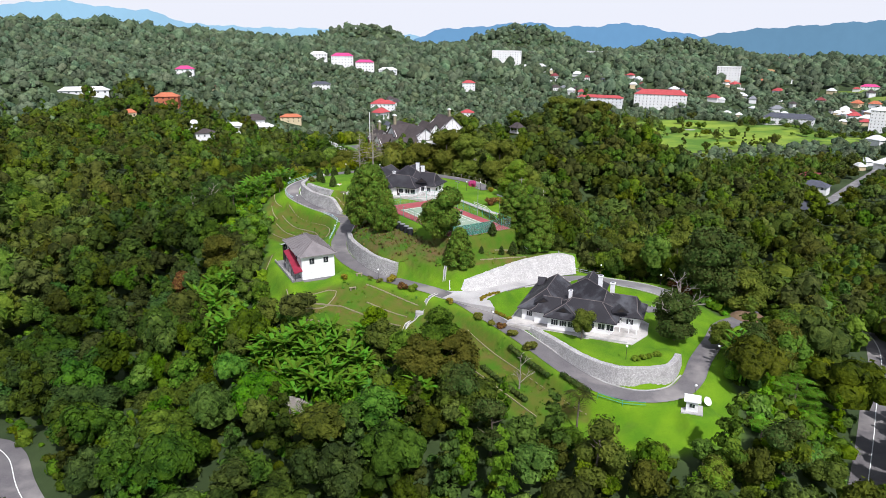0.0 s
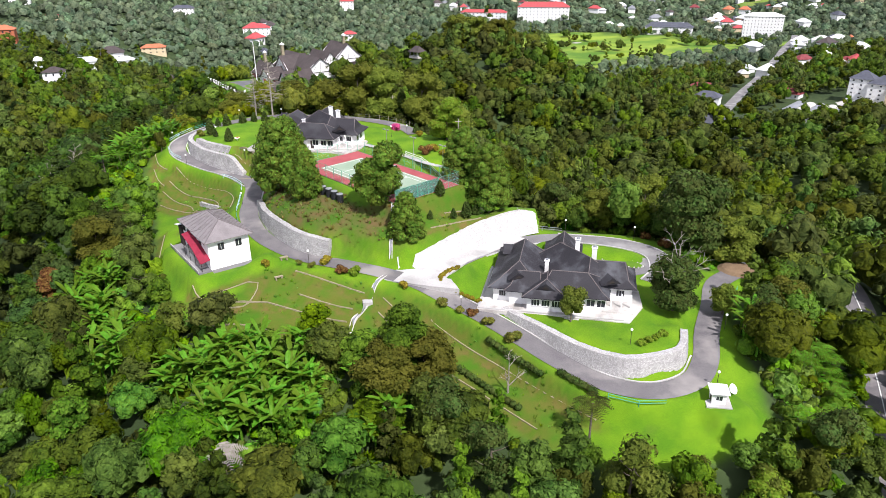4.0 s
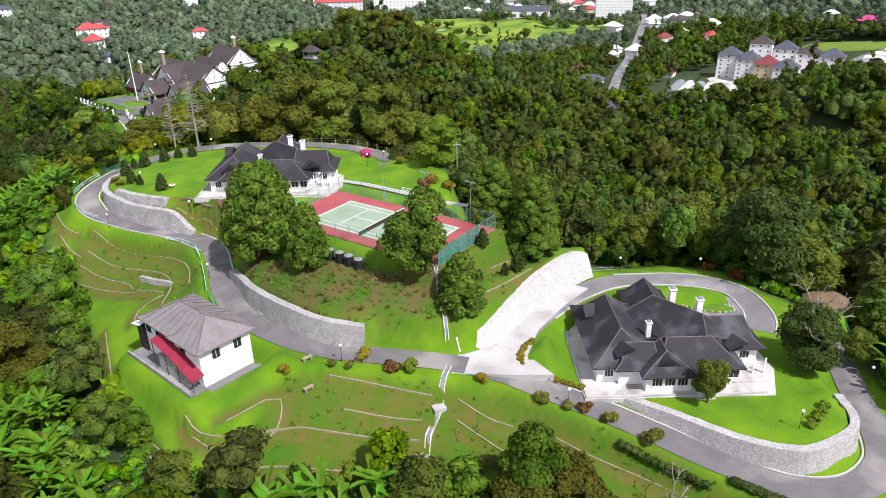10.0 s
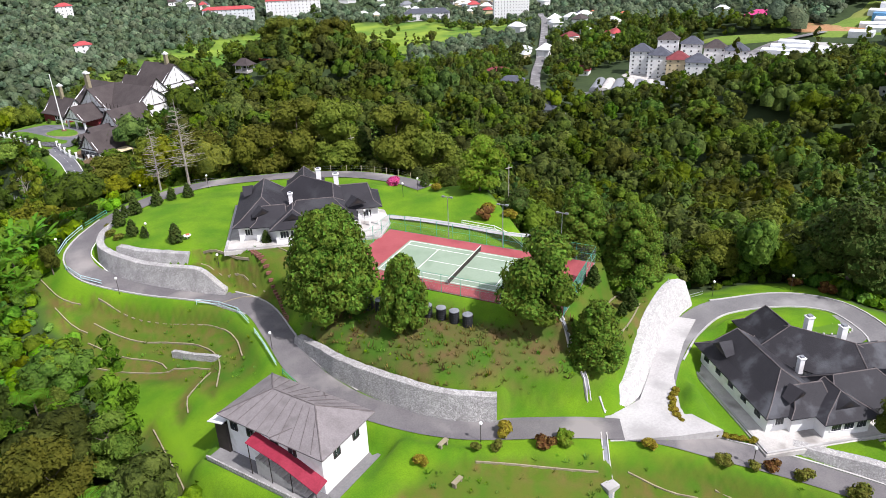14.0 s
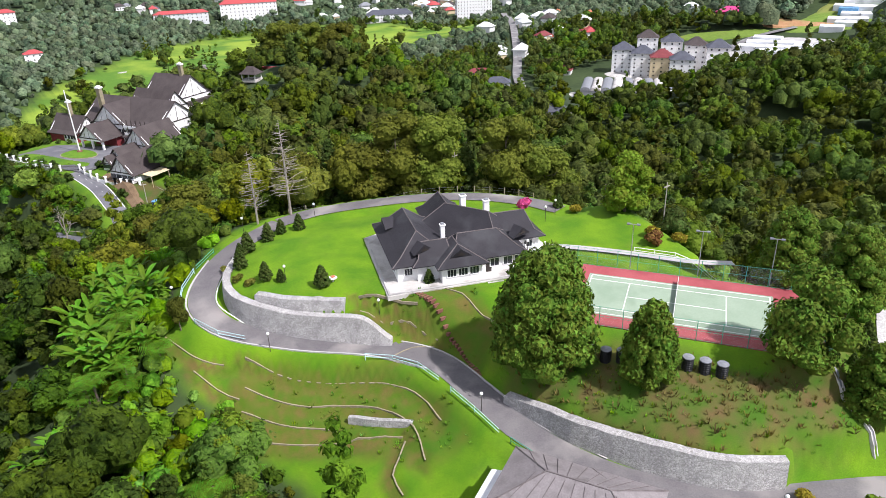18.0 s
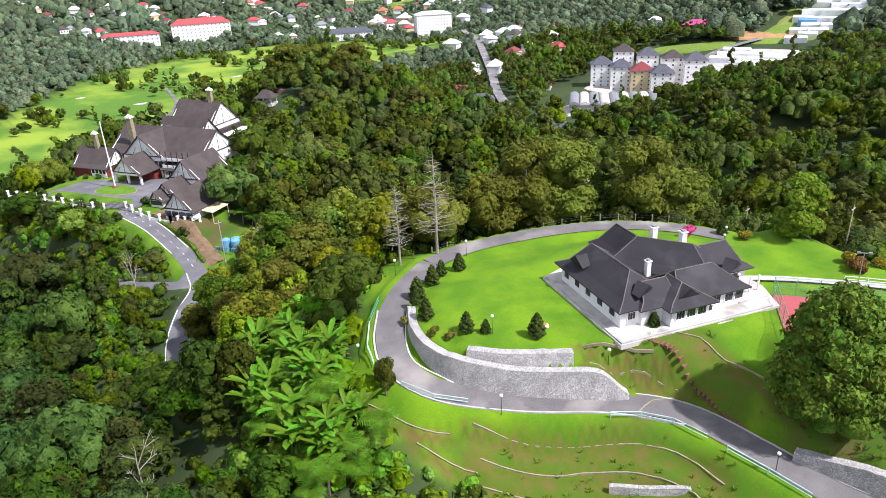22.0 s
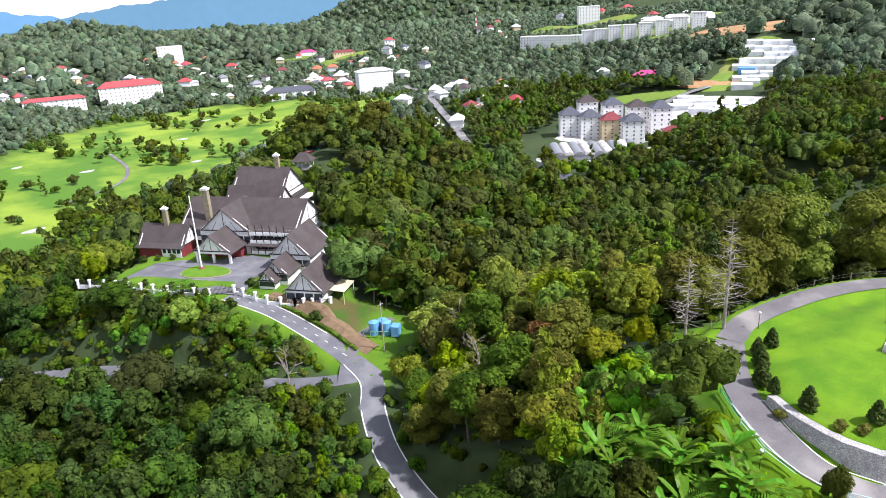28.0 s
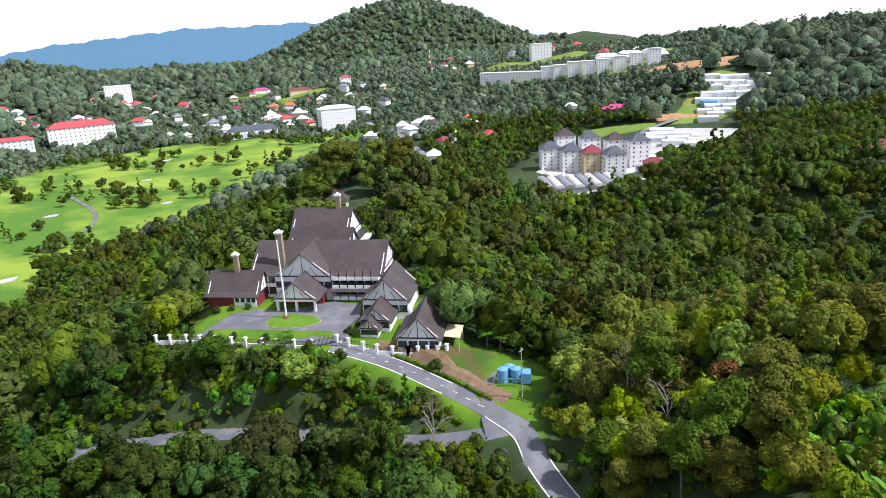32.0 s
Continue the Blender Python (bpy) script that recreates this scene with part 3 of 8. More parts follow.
# kerb lines of the grass terraces
TERRACES = [
    [(-50, 220.5), (-46.4, 215.7), (-42.4, 211.8), (-37.7, 207.6), (-34.8, 203.8), (-33.5, 199.4), (-34, 194.5)],
    [(-51.7, 217.6), (-46.5, 211.3), (-41.8, 207.4), (-38, 202.3), (-37.1, 196.5), (-39.2, 191)],
    [(-53.4, 215.5), (-49.2, 209.9), (-45, 205.5), (-44, 202.5)],
    [(-53.4, 210.3), (-48.4, 205.7), (-43.9, 202.1), (-38.5, 197.1)],
    [(-17.8, 155.4), (-14, 153), (-10.3, 150.7), (-5.1, 147.6)],
    [(-17.3, 150.3), (-12.1, 147.3), (-7.6, 145.2)],
    [(-32.7, 155.4), (-27, 155.9), (-25, 155), (-26.5, 151.2), (-30.9, 151.4), (-34.6, 152.4), (-37.5, 156.5)],
    [(-44, 160), (-41.5, 153), (-38.3, 149.4), (-31.7, 147.6), (-27.9, 146.7), (-17, 142), (-8.9, 141.6)],
    [(-3.1, 143.4), (0.1, 138.2), (2.1, 134.8)],
    [(2.1, 134.8), (4.9, 130.1), (8.9, 125.1), (11.8, 121.4), (18, 113)],
    [(6, 139), (11, 132), (16, 126), (22, 118), (27, 112)],
    [(-22.5, 211), (-20.5, 205), (-19.5, 199), (-21, 194)],
    [(-33, 207.2), (-29.5, 207.4), (-26.5, 205.5)],
    [(-32.5, 216.9), (-28.3, 211.4), (-26.8, 209.4)],
    [(-33.6, 214.8), (-28.8, 211.0), (-25.9, 205.8)],
    [(-57.6, 232.8), (-56.4, 228), (-55.0, 224.4), (-52.7, 222.1)],
    [(-56.6, 224), (-55, 219.5), (-53, 216.8)],
    [(-48.8, 190), (-48, 179), (-47.4, 171.6), (-43.7, 161.1), (-40.3, 154)],
    [(-38.7, 196.3), (-41.2, 194.1), (-43.2, 192.5), (-44, 189)],
    [(-37.7, 158.3), (-36.2, 155.6), (-33.0, 153.0), (-28.9, 151.7), (-24.6, 150.7), (-19.5, 148.0), (-14.3, 145.3), (-8.9, 142.9)],
    [(-1.9, 145.8), (0.8, 142.0), (3.6, 139.5)],
    [(13.5, 166.5), (18.5, 169.5), (23, 172)],
    [(9.5, 160.2), (15, 162.6), (21.5, 166.6)],
]


# the mown grounds of the estate, the hotel's clearing, the golf course
CLEARING = [(-20, 258.5), (-27, 262), (-34, 261.5), (-41, 256), (-47.5, 248.6), (-52.5, 243), (-56, 238), (-58.4, 232), (-59, 226), (-57.6, 220), (-55, 214), (-54, 207), (-51.6, 195), (-49, 180), (-47, 170.5), (-43, 160), (-39.4, 151), (-29.5, 145), (-18, 142), (-9, 139.6), (2, 128), (10, 117), (20, 107), (34, 101), (50, 103), (53.5, 108), (56, 118), (58, 128),
    (66, 137), (78, 143), (78, 150), (66, 148), (60, 152), (63, 163), (52, 169.5), (41, 171.5), (33, 172), (27, 176), (23, 184), (22, 200), (24, 214), (20, 230), (10, 243), (-4, 252), (-14, 256.5)]
CLEARING_HOTEL = [(-66, 404), (-50, 364), (-49, 352), (-47.5, 335), (-50, 325), (-46, 312), (-40, 316), (-37, 319), (-24, 322), (-21, 329), (-22, 338), (-26, 342), (-20, 356), (-10, 372), (2, 390), (14, 400), (18, 416), (4, 432), (-12, 436), (-28, 428), (-44, 420), (-54, 414)]
GOLF = [(-30, 690), (20, 700), (70, 760), (120, 770), (200, 800), (330, 860), (470, 900), (620, 905), (690, 960), (660, 1010), (560, 1060), (470, 1215), (330, 1250), (170, 1130), (80, 1010), (20, 930), (-22, 830), (-45, 740)]

# open ground in the valley: centre x, y, half length, half width, turn, surface, words
FIELDS = [(591, 551, 48, 13, -55, "meadow", "bright green meadow above the apartments"), (655, 508, 40, 15, -60, "cutsoil", "bare orange hillside cut beside the greenhouses"), (468, 330, 32, 15, -80, "meadow", "mown lawn in front of a hill bungalow"),
    (885, 545, 70, 34, -80, "cutsoil", "bare orange earth cut on the hillside"), (1160, 970, 170, 60, -55, "meadow", "pale green terraced hillside"), (840, 1965, 85, 45, -20, "cutsoil", "orange earth cut on the far hillside"), (885, 1495, 42, 22, -20, "meadow", "green clearing on the far slope"),
    (868, 1335, 55, 24, -20, "meadow", "green clearing with a pavilion"), (671, 1605, 26, 16, -20, "apron", "pale car park in the valley"), (-184, 352, 46, 7, 25, "meadow", "strip of light green grass on the lower slope"), (372, 490, 54, 42, -52, "concrete", "paved yard round the market hall"), (500, 455, 50, 42, -70, "concrete", "pale yard beside the shops"),
    (470, 530, 45, 55, 0, "concrete", "paved yard between the apartment towers"), (950, 760, 70, 150, -8, "meadow", "cleared slope round the flats"), (1075, 700, 60, 80, -8, "meadow", "cleared slope round terraced houses"), (735, 485, 110, 42, 4, "meadow", "vegetable plots between the greenhouses"), (560, 455, 52, 68, -20, "apron", "pale ground under the greenhouses")]
TOWN_ROAD = [(255, 440), (296, 520), (377, 624), (451, 705), (560, 830), (660, 950), (720, 1030)]
TOWN_LANE = [(430, 440), (452, 466), (488, 486), (530, 512), (580, 520), (640, 500)]
# thickets of wild banana and fern: x, y, radius; strips beside roads that hold only low growth
THICKETS = [(30, 176, 7), (24, 186, 7), (22.5, 211.5, 7), (32, 172, 5), (66, 156, 7), (-24, 131, 12), (-57, 168, 9), (-58, 248, 9), (-65, 238, 9), (-66, 226, 8), (-63, 214, 7), (-36, 138, 7), (-50, 257, 6), (66, 112, 9), (60, 124, 4), (-50, 150, 8), (-41, 263, 6), (-48, 262, 6), (24, 438, 9), (36, 445, 13), (50, 453, 13), (60, 460, 9), (68, 470, 8)]
LOW_GROWTH = [[(-49, 317), (-58, 303), (-62, 292), (-61, 276), (-74, 270), (-82, 284), (-80, 304), (-66, 322), (-56, 330)], [(-48, 352), (-46, 330), (-54, 334), (-62, 352), (-58, 364), (-66, 384), (-74, 408), (-70, 410), (-62, 392), (-51, 366)]]
# houses that stand alone across the valley: x, y, length, depth, height, turn, wall, roof, storeys
LONE = [(-296, 758, 24, 13, 8, 10, "orangeroof", "orangeroof", 2), (-357, 988, 24, 14, 9, 15, "white", "flower", 2), (-362, 714, 46, 12, 4, 20, "sheet", "sheet", 1), (-224, 739, 26, 12, 5, 12, "white", "sheet", 1), (-204, 795, 22, 12, 5, 12, "white", "sheet", 1), (-221, 648, 16, 12, 10, 12, "white", "brownroof", 2),
    (-246, 690, 12, 10, 7, 12, "sheet", "sheet", 2), (-194, 896, 26, 12, 7, 8, "cream", "orangeroof", 2), (-90, 1066, 36, 16, 10, 0, "white", "redroof", 2), (-198, 1152, 30, 14, 9, 0, "white", "bluegrey", 2), (51, 1376, 24, 16, 14, -5, "white", "redroof", 3), (40, 1110, 20, 14, 10, -5, "white", "redroof", 2),
    (168, 1884, 76, 24, 34, -5, "white", "white", 6), (240, 1870, 60, 20, 16, -5, "white", "sheet", 3), (488, 2288, 60, 22, 18, -15, "white", "white", 3), (683, 1701, 52, 24, 34, -25, "white", "white", 6), (913, 1512, 36, 16, 8, -30, "white", "flower", 2), (884, 1358, 46, 14, 7, -30, "cream", "darkred", 1), (984, 1321, 22, 16, 18, -35, "white", "redroof", 2),
    (1262, 2495, 120, 20, 16, -25, "white", "redroof", 3), (1255, 990, 44, 24, 34, -50, "white", "white", 5), (-216, 1541, 46, 20, 22, 5, "white", "flower", 4), (-170, 1560, 40, 18, 18, 5, "white", "flower", 3), (-265, 1530, 36, 16, 12, 5, "white", "sheet", 2), (-120, 1560, 40, 16, 10, 5, "sheet", "sheet", 2), (330, 600, 22, 14, 8, -40, "white", "bluegrey", 2), (360, 660, 24, 12, 7, -40, "white", "darkred", 2)]
rh = np.random.default_rng(4)
HOUSE_AREAS = [(480, 760, 1120, 1420, 30, 0.7), (700, 980, 1050, 1400, 26, 0.7), (150, 460, 1560, 1780, 46, 0.9), (200, 520, 1440, 1560, 14, 0.6), (-130, 40, 930, 1180, 6, 0.2), (-330, -150, 560, 1000, 4, 0.1), (520, 720, 640, 900, 14, 0.5), (1000, 1400, 700, 1300, 20, 0.9), (420, 560, 690, 780, 10, 0.3), (620, 900, 1420, 1700, 16, 0.6)]
HOUSES = [(rh.uniform(x0, x1), rh.uniform(y0, y1), white_part) for x0, x1, y0, y1, n, white_part in HOUSE_AREAS for _k in range(n)]


def smooth(a, b, x):
    t = np.clip((x - a) / (b - a), 0, 1)
    return t * t * (3 - 2 * t)


def along(x, y, line):
    """Distance to a line, the line's height there."""
    best, high = np.full(x.shape, 1e9), np.zeros(x.shape)
    for a, b in zip(line[:-1], line[1:]):
        dx, dy = b[0] - a[0], b[1] - a[1]
        t = np.clip(((x - a[0]) * dx + (y - a[1]) * dy) / (dx * dx + dy * dy), 0, 1)
        d = np.hypot(x - a[0] - t * dx, y - a[1] - t * dy)
        near = d < best
        best = np.where(near, d, best)
        if len(a) > 2:
            high = np.where(near, a[2] + t * (b[2] - a[2]), high)
    return best, high


def eased(line):
    """The line with its bends rounded, a place every three metres or so."""
    p = [np.array(q, float) for q in line]
    p = [2 * p[0] - p[1]] + p + [2 * p[-1] - p[-2]]
    out = []
    for a, b, c, d in zip(p[:-3], p[1:-2], p[2:-1], p[3:]):
        n = max(1, int(np.linalg.norm(c - b) / 3.0))
        for t in np.arange(n) / n:
            out.append(tuple(0.5 * ((2 * b) + (c - a) * t + (2 * a - 5 * b + 4 * c - d) * t * t + (3 * b - a - 3 * c + d) * t ** 3)))
    return out + [tuple(p[-2])]


def inside(x, y, ring):
    res = np.zeros(x.shape, bool)
    for (ax, ay), (bx, by) in zip(ring, ring[1:] + ring[:1]):
        res ^= ((ay > y) != (by > y)) & (x < (bx - ax) * (y - ay) / ((by - ay) or 1e-9) + ax)
    return res


def fbm(x, y, size, seed=0.0):
    """Cheap rolling noise from turned sine waves."""
    o = np.zeros(x.shape)
    for k in range(6):
        a = 1.3 * k + seed
        f = 2 * np.pi / size * (1.0 + 0.63 * k)
        o = o + np.sin(f * (x * np.cos(a) + y * np.sin(a)) + 2.1 * k + seed * 7) / (1 + 0.7 * k)
    return o / 2.6


def beside(x, y, run):
    """Signed distance from a terrace line, the downhill side positive; large past its ends."""
    best = np.full(x.shape, 1e3)
    for a, b in zip(run[:-1], run[1:]):
        dx, dy = b[0] - a[0], b[1] - a[1]
        ln = math.hypot(dx, dy)
        t = ((x - a[0]) * dx + (y - a[1]) * dy) / ln / ln
        d = ((x - a[0]) * dy - (y - a[1]) * dx) / ln
        far = np.hypot(d, np.maximum(np.maximum(-t, t - 1), 0) * ln)
        near = far < np.abs(best)
        best = np.where(near, np.where(d < 0, -far, far), best)
    return best


def plain(x, y):
    h = np.full(x.shape, WEIGHT[COUNT])
    for i in range(COUNT):
        h = h + WEIGHT[i] * kern(np.hypot(x - SPOTS[i, 0], y - SPOTS[i, 1]))
    return h


DOWNHILL = []
for run in TERRACES:
    a, b = np.array(run[:-1], float), np.array(run[1:], float)
    m = (a + b) / 2
    d = b - a
    n = np.stack([d[:, 1], -d[:, 0]], -1) / np.hypot(d[:, 0], d[:, 1])[:, None] * 2.5
    DOWNHILL.append(1.0 if (plain(*(m + n).T) < plain(*(m - n).T)).mean() > 0.5 else -1.0)


def height(x, y):
    x, y = np.asarray(x, float), np.asarray(y, float)
    shape = x.shape
    x, y = x.ravel(), y.ravel()
    h = plain(x, y)
    away = np.hypot(x - 0, y - 250)
    h = h + smooth(500, 1500, away) * (fbm(x, y, 420) * 14 + fbm(x, y, 150, 2.0) * 5)
    h = h - smooth(2300, 4200, away) * 110
    # mountains far off
    for mx, my, mh, r in HILLS:
        h = np.maximum(h, -150 + (mh + 150) * np.exp(-(((x - mx) / r) ** 2 + ((y - my) / r) ** 2)) + fbm(x, y, 500, mx) * 12 * smooth(900, 1800, away))
    near = (np.abs(x) < 140) & (y > 70) & (y < 460)
    xn, yn, hn = x[near], y[near], h[near]
    for run, side in zip(TERRACES, DOWNHILL):
        d = beside(xn, yn, run) * side
        hn = hn - 0.32 * np.tanh(d / 0.5) * (1 - smooth(0.8, 3.2, np.abs(d)))
    for cx, cy, turn, hx, hy, z, soft in PADS:
        c, s = math.cos(radians(turn)), math.sin(radians(turn))
        u, v = (xn - cx) * c + (yn - cy) * s, -(xn - cx) * s + (yn - cy) * c
        d = np.hypot(np.maximum(np.abs(u) - hx, 0), np.maximum(np.abs(v) - hy, 0))
        w = 1 - smooth(0.3, soft, d)
        hn = hn * (1 - w) + z * w
    for line, half, soft in ROADS:
        d, z = along(xn, yn, eased(line))
        w = 1 - smooth(half + 0.6, half + soft, d)
        hn = hn * (1 - w) + z * w
    for line, half, soft in BANKS:
        d, z = along(xn, yn, line)
        w = 1 - smooth(half, half + soft, d)
        hn = hn * (1 - w) + np.maximum(z, hn) * w
    h[near] = hn
    return h.reshape(shape)


# peaks on the skyline: x, y, height, breadth
HILLS = [(-330, 2900, 62, 330), (330, 3000, 50, 430), (900, 2700, 5, 420), (2250, 2150, 168, 600), (2850, 1600, 8, 480), (2000, 500, 20, 520), (2500, 900, -8, 520), (1700, 120, 40, 420)]


def ground_at(x, y):
    return float(height(np.array([x]), np.array([y]))[0])


# ---- making meshes ----
class Shape:
    """Corners and faces gathered for one mesh."""

    def __init__(self):
        self.v, self.f = [], []

    def add(self, verts, faces):
        n = len(self.v)
        self.v += [tuple(p) for p in verts]
        self.f += [tuple(i + n for i in q) for q in faces]
        return self

    def box(self, cx, cy, cz, sx, sy, sz, turn=0.0):
        c, s = math.cos(radians(turn)), math.sin(radians(turn))
        vs = []
        for z in (-sz / 2, sz / 2):
            for x, y in ((-sx / 2, -sy / 2), (sx / 2, -sy / 2), (sx / 2, sy / 2), (-sx / 2, sy / 2)):
                vs.append((cx + x * c - y * s, cy + x * s + y * c, cz + z))
        return self.add(vs, [(3, 2, 1, 0), (4, 5, 6, 7), (0, 1, 5, 4), (1, 2, 6, 5), (2, 3, 7, 6), (3, 0, 4, 7)])

    def slab(self, x0, y0, z0, x1, y1, z1):
        return self.box((x0 + x1) / 2, (y0 + y1) / 2, (z0 + z1) / 2, x1 - x0, y1 - y0, z1 - z0)

    def prism(self, ring, z0, z1):
        n = len(ring)
        vs = [(x, y, z0) for x, y in ring] + [(x, y, z1) for x, y in ring]
        return self.add(vs, [tuple(range(n))[::-1], tuple(range(n, 2 * n))] + [(i, (i + 1) % n, n + (i + 1) % n, n + i) for i in range(n)])

    def tube(self, a, b, r0, r1=None, n=7):
        a, b = Vector(a), Vector(b)
        r1 = r0 if r1 is None else r1
        q = (b - a).to_track_quat("Z", "Y")
        vs = []
        for p, r in ((a, r0), (b, r1)):
            for k in range(n):
                t = 2 * math.pi * k / n
                vs.append(p + q @ Vector((r * math.cos(t), r * math.sin(t), 0)))
        return self.add(vs, [tuple(range(n))[::-1], tuple(range(n, 2 * n))] + [(i, (i + 1) % n, n + (i + 1) % n, n + i) for i in range(n)])

    def ball(self, c, r, n=8, m=5, squash=1.0):
        vs, fs = [(c[0], c[1], c[2] + r * squash)], []
        for j in range(1, m):
            t = math.pi * j / m
            for k in range(n):
                a = 2 * math.pi * k / n
                vs.append((c[0] + r * math.sin(t) * math.cos(a), c[1] + r * math.sin(t) * math.sin(a), c[2] + r * squash * math.cos(t)))
        vs.append((c[0], c[1], c[2] - r * squash))
        for k in range(n):
            fs.append((0, 1 + k, 1 + (k + 1) % n))
            fs.append((len(vs) - 1, len(vs) - 2 - k, len(vs) - 2 - (k + 1) % n))
            for j in range(m - 2):
                fs.append((1 + j * n + k, 1 + (j + 1) * n + k, 1 + (j + 1) * n + (k + 1) % n, 1 + j * n + (k + 1) % n))
        return self.add(vs, fs)

    def mesh(self, name, mat):
        me = bpy.data.meshes.new(name)
        me.from_pydata(self.v, [], self.f)
        me.materials.append(MAT[mat] if isinstance(mat, str) else mat)
        me.update()
        return me


def part(name, shape, mat, parent, label=""):
    me = shape if isinstance(shape, bpy.types.Mesh) else shape.mesh(name, mat)
    ob = new(name, me)
    ob.parent = parent
    return tagged(ob, label)


def thing(name, label, category, m=None, group="", kind=""):
    ob = new(name)
    ob.empty_display_size = 0.5
    if m is not None:
        ob.matrix_world = m
    return tagged(ob, label, category, group, kind)


def solid(name, shape, mat, label, category, kind="", group="", m=None):
    ob = new(name, shape.mesh(name, mat))
    if m is not None:
        ob.matrix_world = m
    return tagged(ob, label, category, group, kind)


def curve(line, step=1.5):
    """A smooth line through the given places, with a place every step metres."""
    p = [np.array(q, float) for q in line]
    p = [2 * p[0] - p[1]] + p + [2 * p[-1] - p[-2]]
    out = []
    for a, b, c, d in zip(p[:-3], p[1:-2], p[2:-1], p[3:]):
        n = max(1, int(np.linalg.norm(c - b) / step))
        for k in range(n):
            t = k / n
            out.append(0.5 * ((2 * b) + (c - a) * t + (2 * a - 5 * b + 4 * c - d) * t * t + (3 * b - a - 3 * c + d) * t ** 3))
    return out + [p[-2]]


def sideways(pts):
    res = []
    for i in range(len(pts)):
        d = pts[min(i + 1, len(pts) - 1)] - pts[max(i - 1, 0)]
        d = d[:2] / (np.hypot(*d[:2]) or 1)
        res.append(np.array((-d[1], d[0])))
    return res


def ribbon(line, left, right, lift=0.0, step=1.5, thick=0.0):
    """A strip along a line, from left to right metres beside it."""
    pts = curve(line, step)
    ns, s = sideways(pts), Shape()
    cols = np.linspace(left, right, 5)
    vs = [(p[0] + n[0] * o, p[1] + n[1] * o, p[2] + lift) for p, n in zip(pts, ns) for o in cols]
    k = len(cols)
    fs = [(i * k + j + 1, i * k + j, (i + 1) * k + j, (i + 1) * k + j + 1) for i in range(len(pts) - 1) for j in range(k - 1)]
    s.add(vs, fs)
    return s


def wall_along(foot, top, thick, step=1.2, batter=0.25, cap=0.0):
    """A wall whose foot and crest follow two lines of the same count, leaning back by batter."""
    s = Shape()
    f = np.array(foot, float)
    t = np.array(top, float)
    pts = curve(np.column_stack([f, t]), step)
    ns = sideways(pts)
    vs = []
    rng = np.random.default_rng(3)
    for p, n in zip(pts, ns):
        j = rng.uniform(-0.06, 0.06)
        z0, z1 = p[2] - 0.8, p[3] + rng.uniform(-0.08, 0.08)
        vs += [(p[0] - n[0] * 0.1, p[1] - n[1] * 0.1, z0), (p[0] + n[0] * (batter + j), p[1] + n[1] * (batter + j), z1), (p[0] + n[0] * (batter + thick), p[1] + n[1] * (batter + thick), z1), (p[0] + n[0] * (thick + 0.1), p[1] + n[1] * (thick + 0.1), z0)]
    m = len(pts)
    fs = [(i * 4 + a, (i + 1) * 4 + a, (i + 1) * 4 + (a + 1) % 4, i * 4 + (a + 1) % 4) for i in range(m - 1) for a in range(4)]
    fs += [(3, 2, 1, 0), (m * 4 - 4, m * 4 - 3, m * 4 - 2, m * 4 - 1)]
    return s.add(vs, fs)


# ---- ground: one sheet to the horizon ----
def axis(knots, top, lo, hi, grow=1.055):
    """Even steps between knots, then steps that grow outwards."""
    xs = [knots[0][0]]
    for (a, st), (b, _) in zip(knots[:-1], knots[1:]):
        xs += list(np.arange(a + st, b + 1e-6, st))
    st = knots[0][1]
    while xs[0] > lo:
        st = min(st * grow, top)
        xs.insert(0, xs[0] - st)
    st = knots[-1][1]
    while xs[-1] < hi:
        st = min(st * grow, top)
        xs.append(xs[-1] + st)
    return np.array(xs)


GX = axis([(-72, 1.0), (80, 1.0)], 70, -3200, 4800)
GY = axis([(98, 1.0), (270, 2.0), (430, 2.0)], 70, -900, 4900)
XX, YY = np.meshgrid(GX, GY)
ZZ = height(XX, YY)
nx, ny = len(GX), len(GY)
ground_mesh = bpy.data.meshes.new("ground")
idx = np.arange(nx * ny).reshape(ny, nx)
quads = np.stack([idx[:-1, :-1], idx[:-1, 1:], idx[1:, 1:], idx[1:, :-1]], -1).reshape(-1, 4)


def fill(me, verts, quads):
    me.vertices.add(len(verts))
    me.vertices.foreach_set("co", np.ascontiguousarray(verts, dtype=np.float32).ravel())
    me.loops.add(quads.size)
    me.loops.foreach_set("vertex_index", np.ascontiguousarray(quads, dtype=np.int32).ravel())
    me.polygons.add(len(quads))
    me.polygons.foreach_set("loop_start", np.arange(0, quads.size, quads.shape[1], dtype=np.int32))
    me.update(calc_edges=True)


fill(ground_mesh, np.stack([XX, YY, ZZ], -1).reshape(-1, 3), quads)
ground_mesh.polygons.foreach_set("use_smooth", np.ones(len(quads), bool))
xf, yf = XX.ravel(), YY.ravel()


def edge_soft(ring, soft):
    d, _ = along(xf, yf, ring + ring[:1])
    ins = inside(xf, yf, ring)
    return smooth(-soft, soft, np.where(ins, d, -d) + fbm(xf, yf, 9, 1.0) * soft * 0.5)


turf = np.maximum(edge_soft(CLEARING, 1.5), 0.75 * edge_soft(CLEARING_HOTEL, 2.0))
golf = edge_soft(GOLF, 14.0)
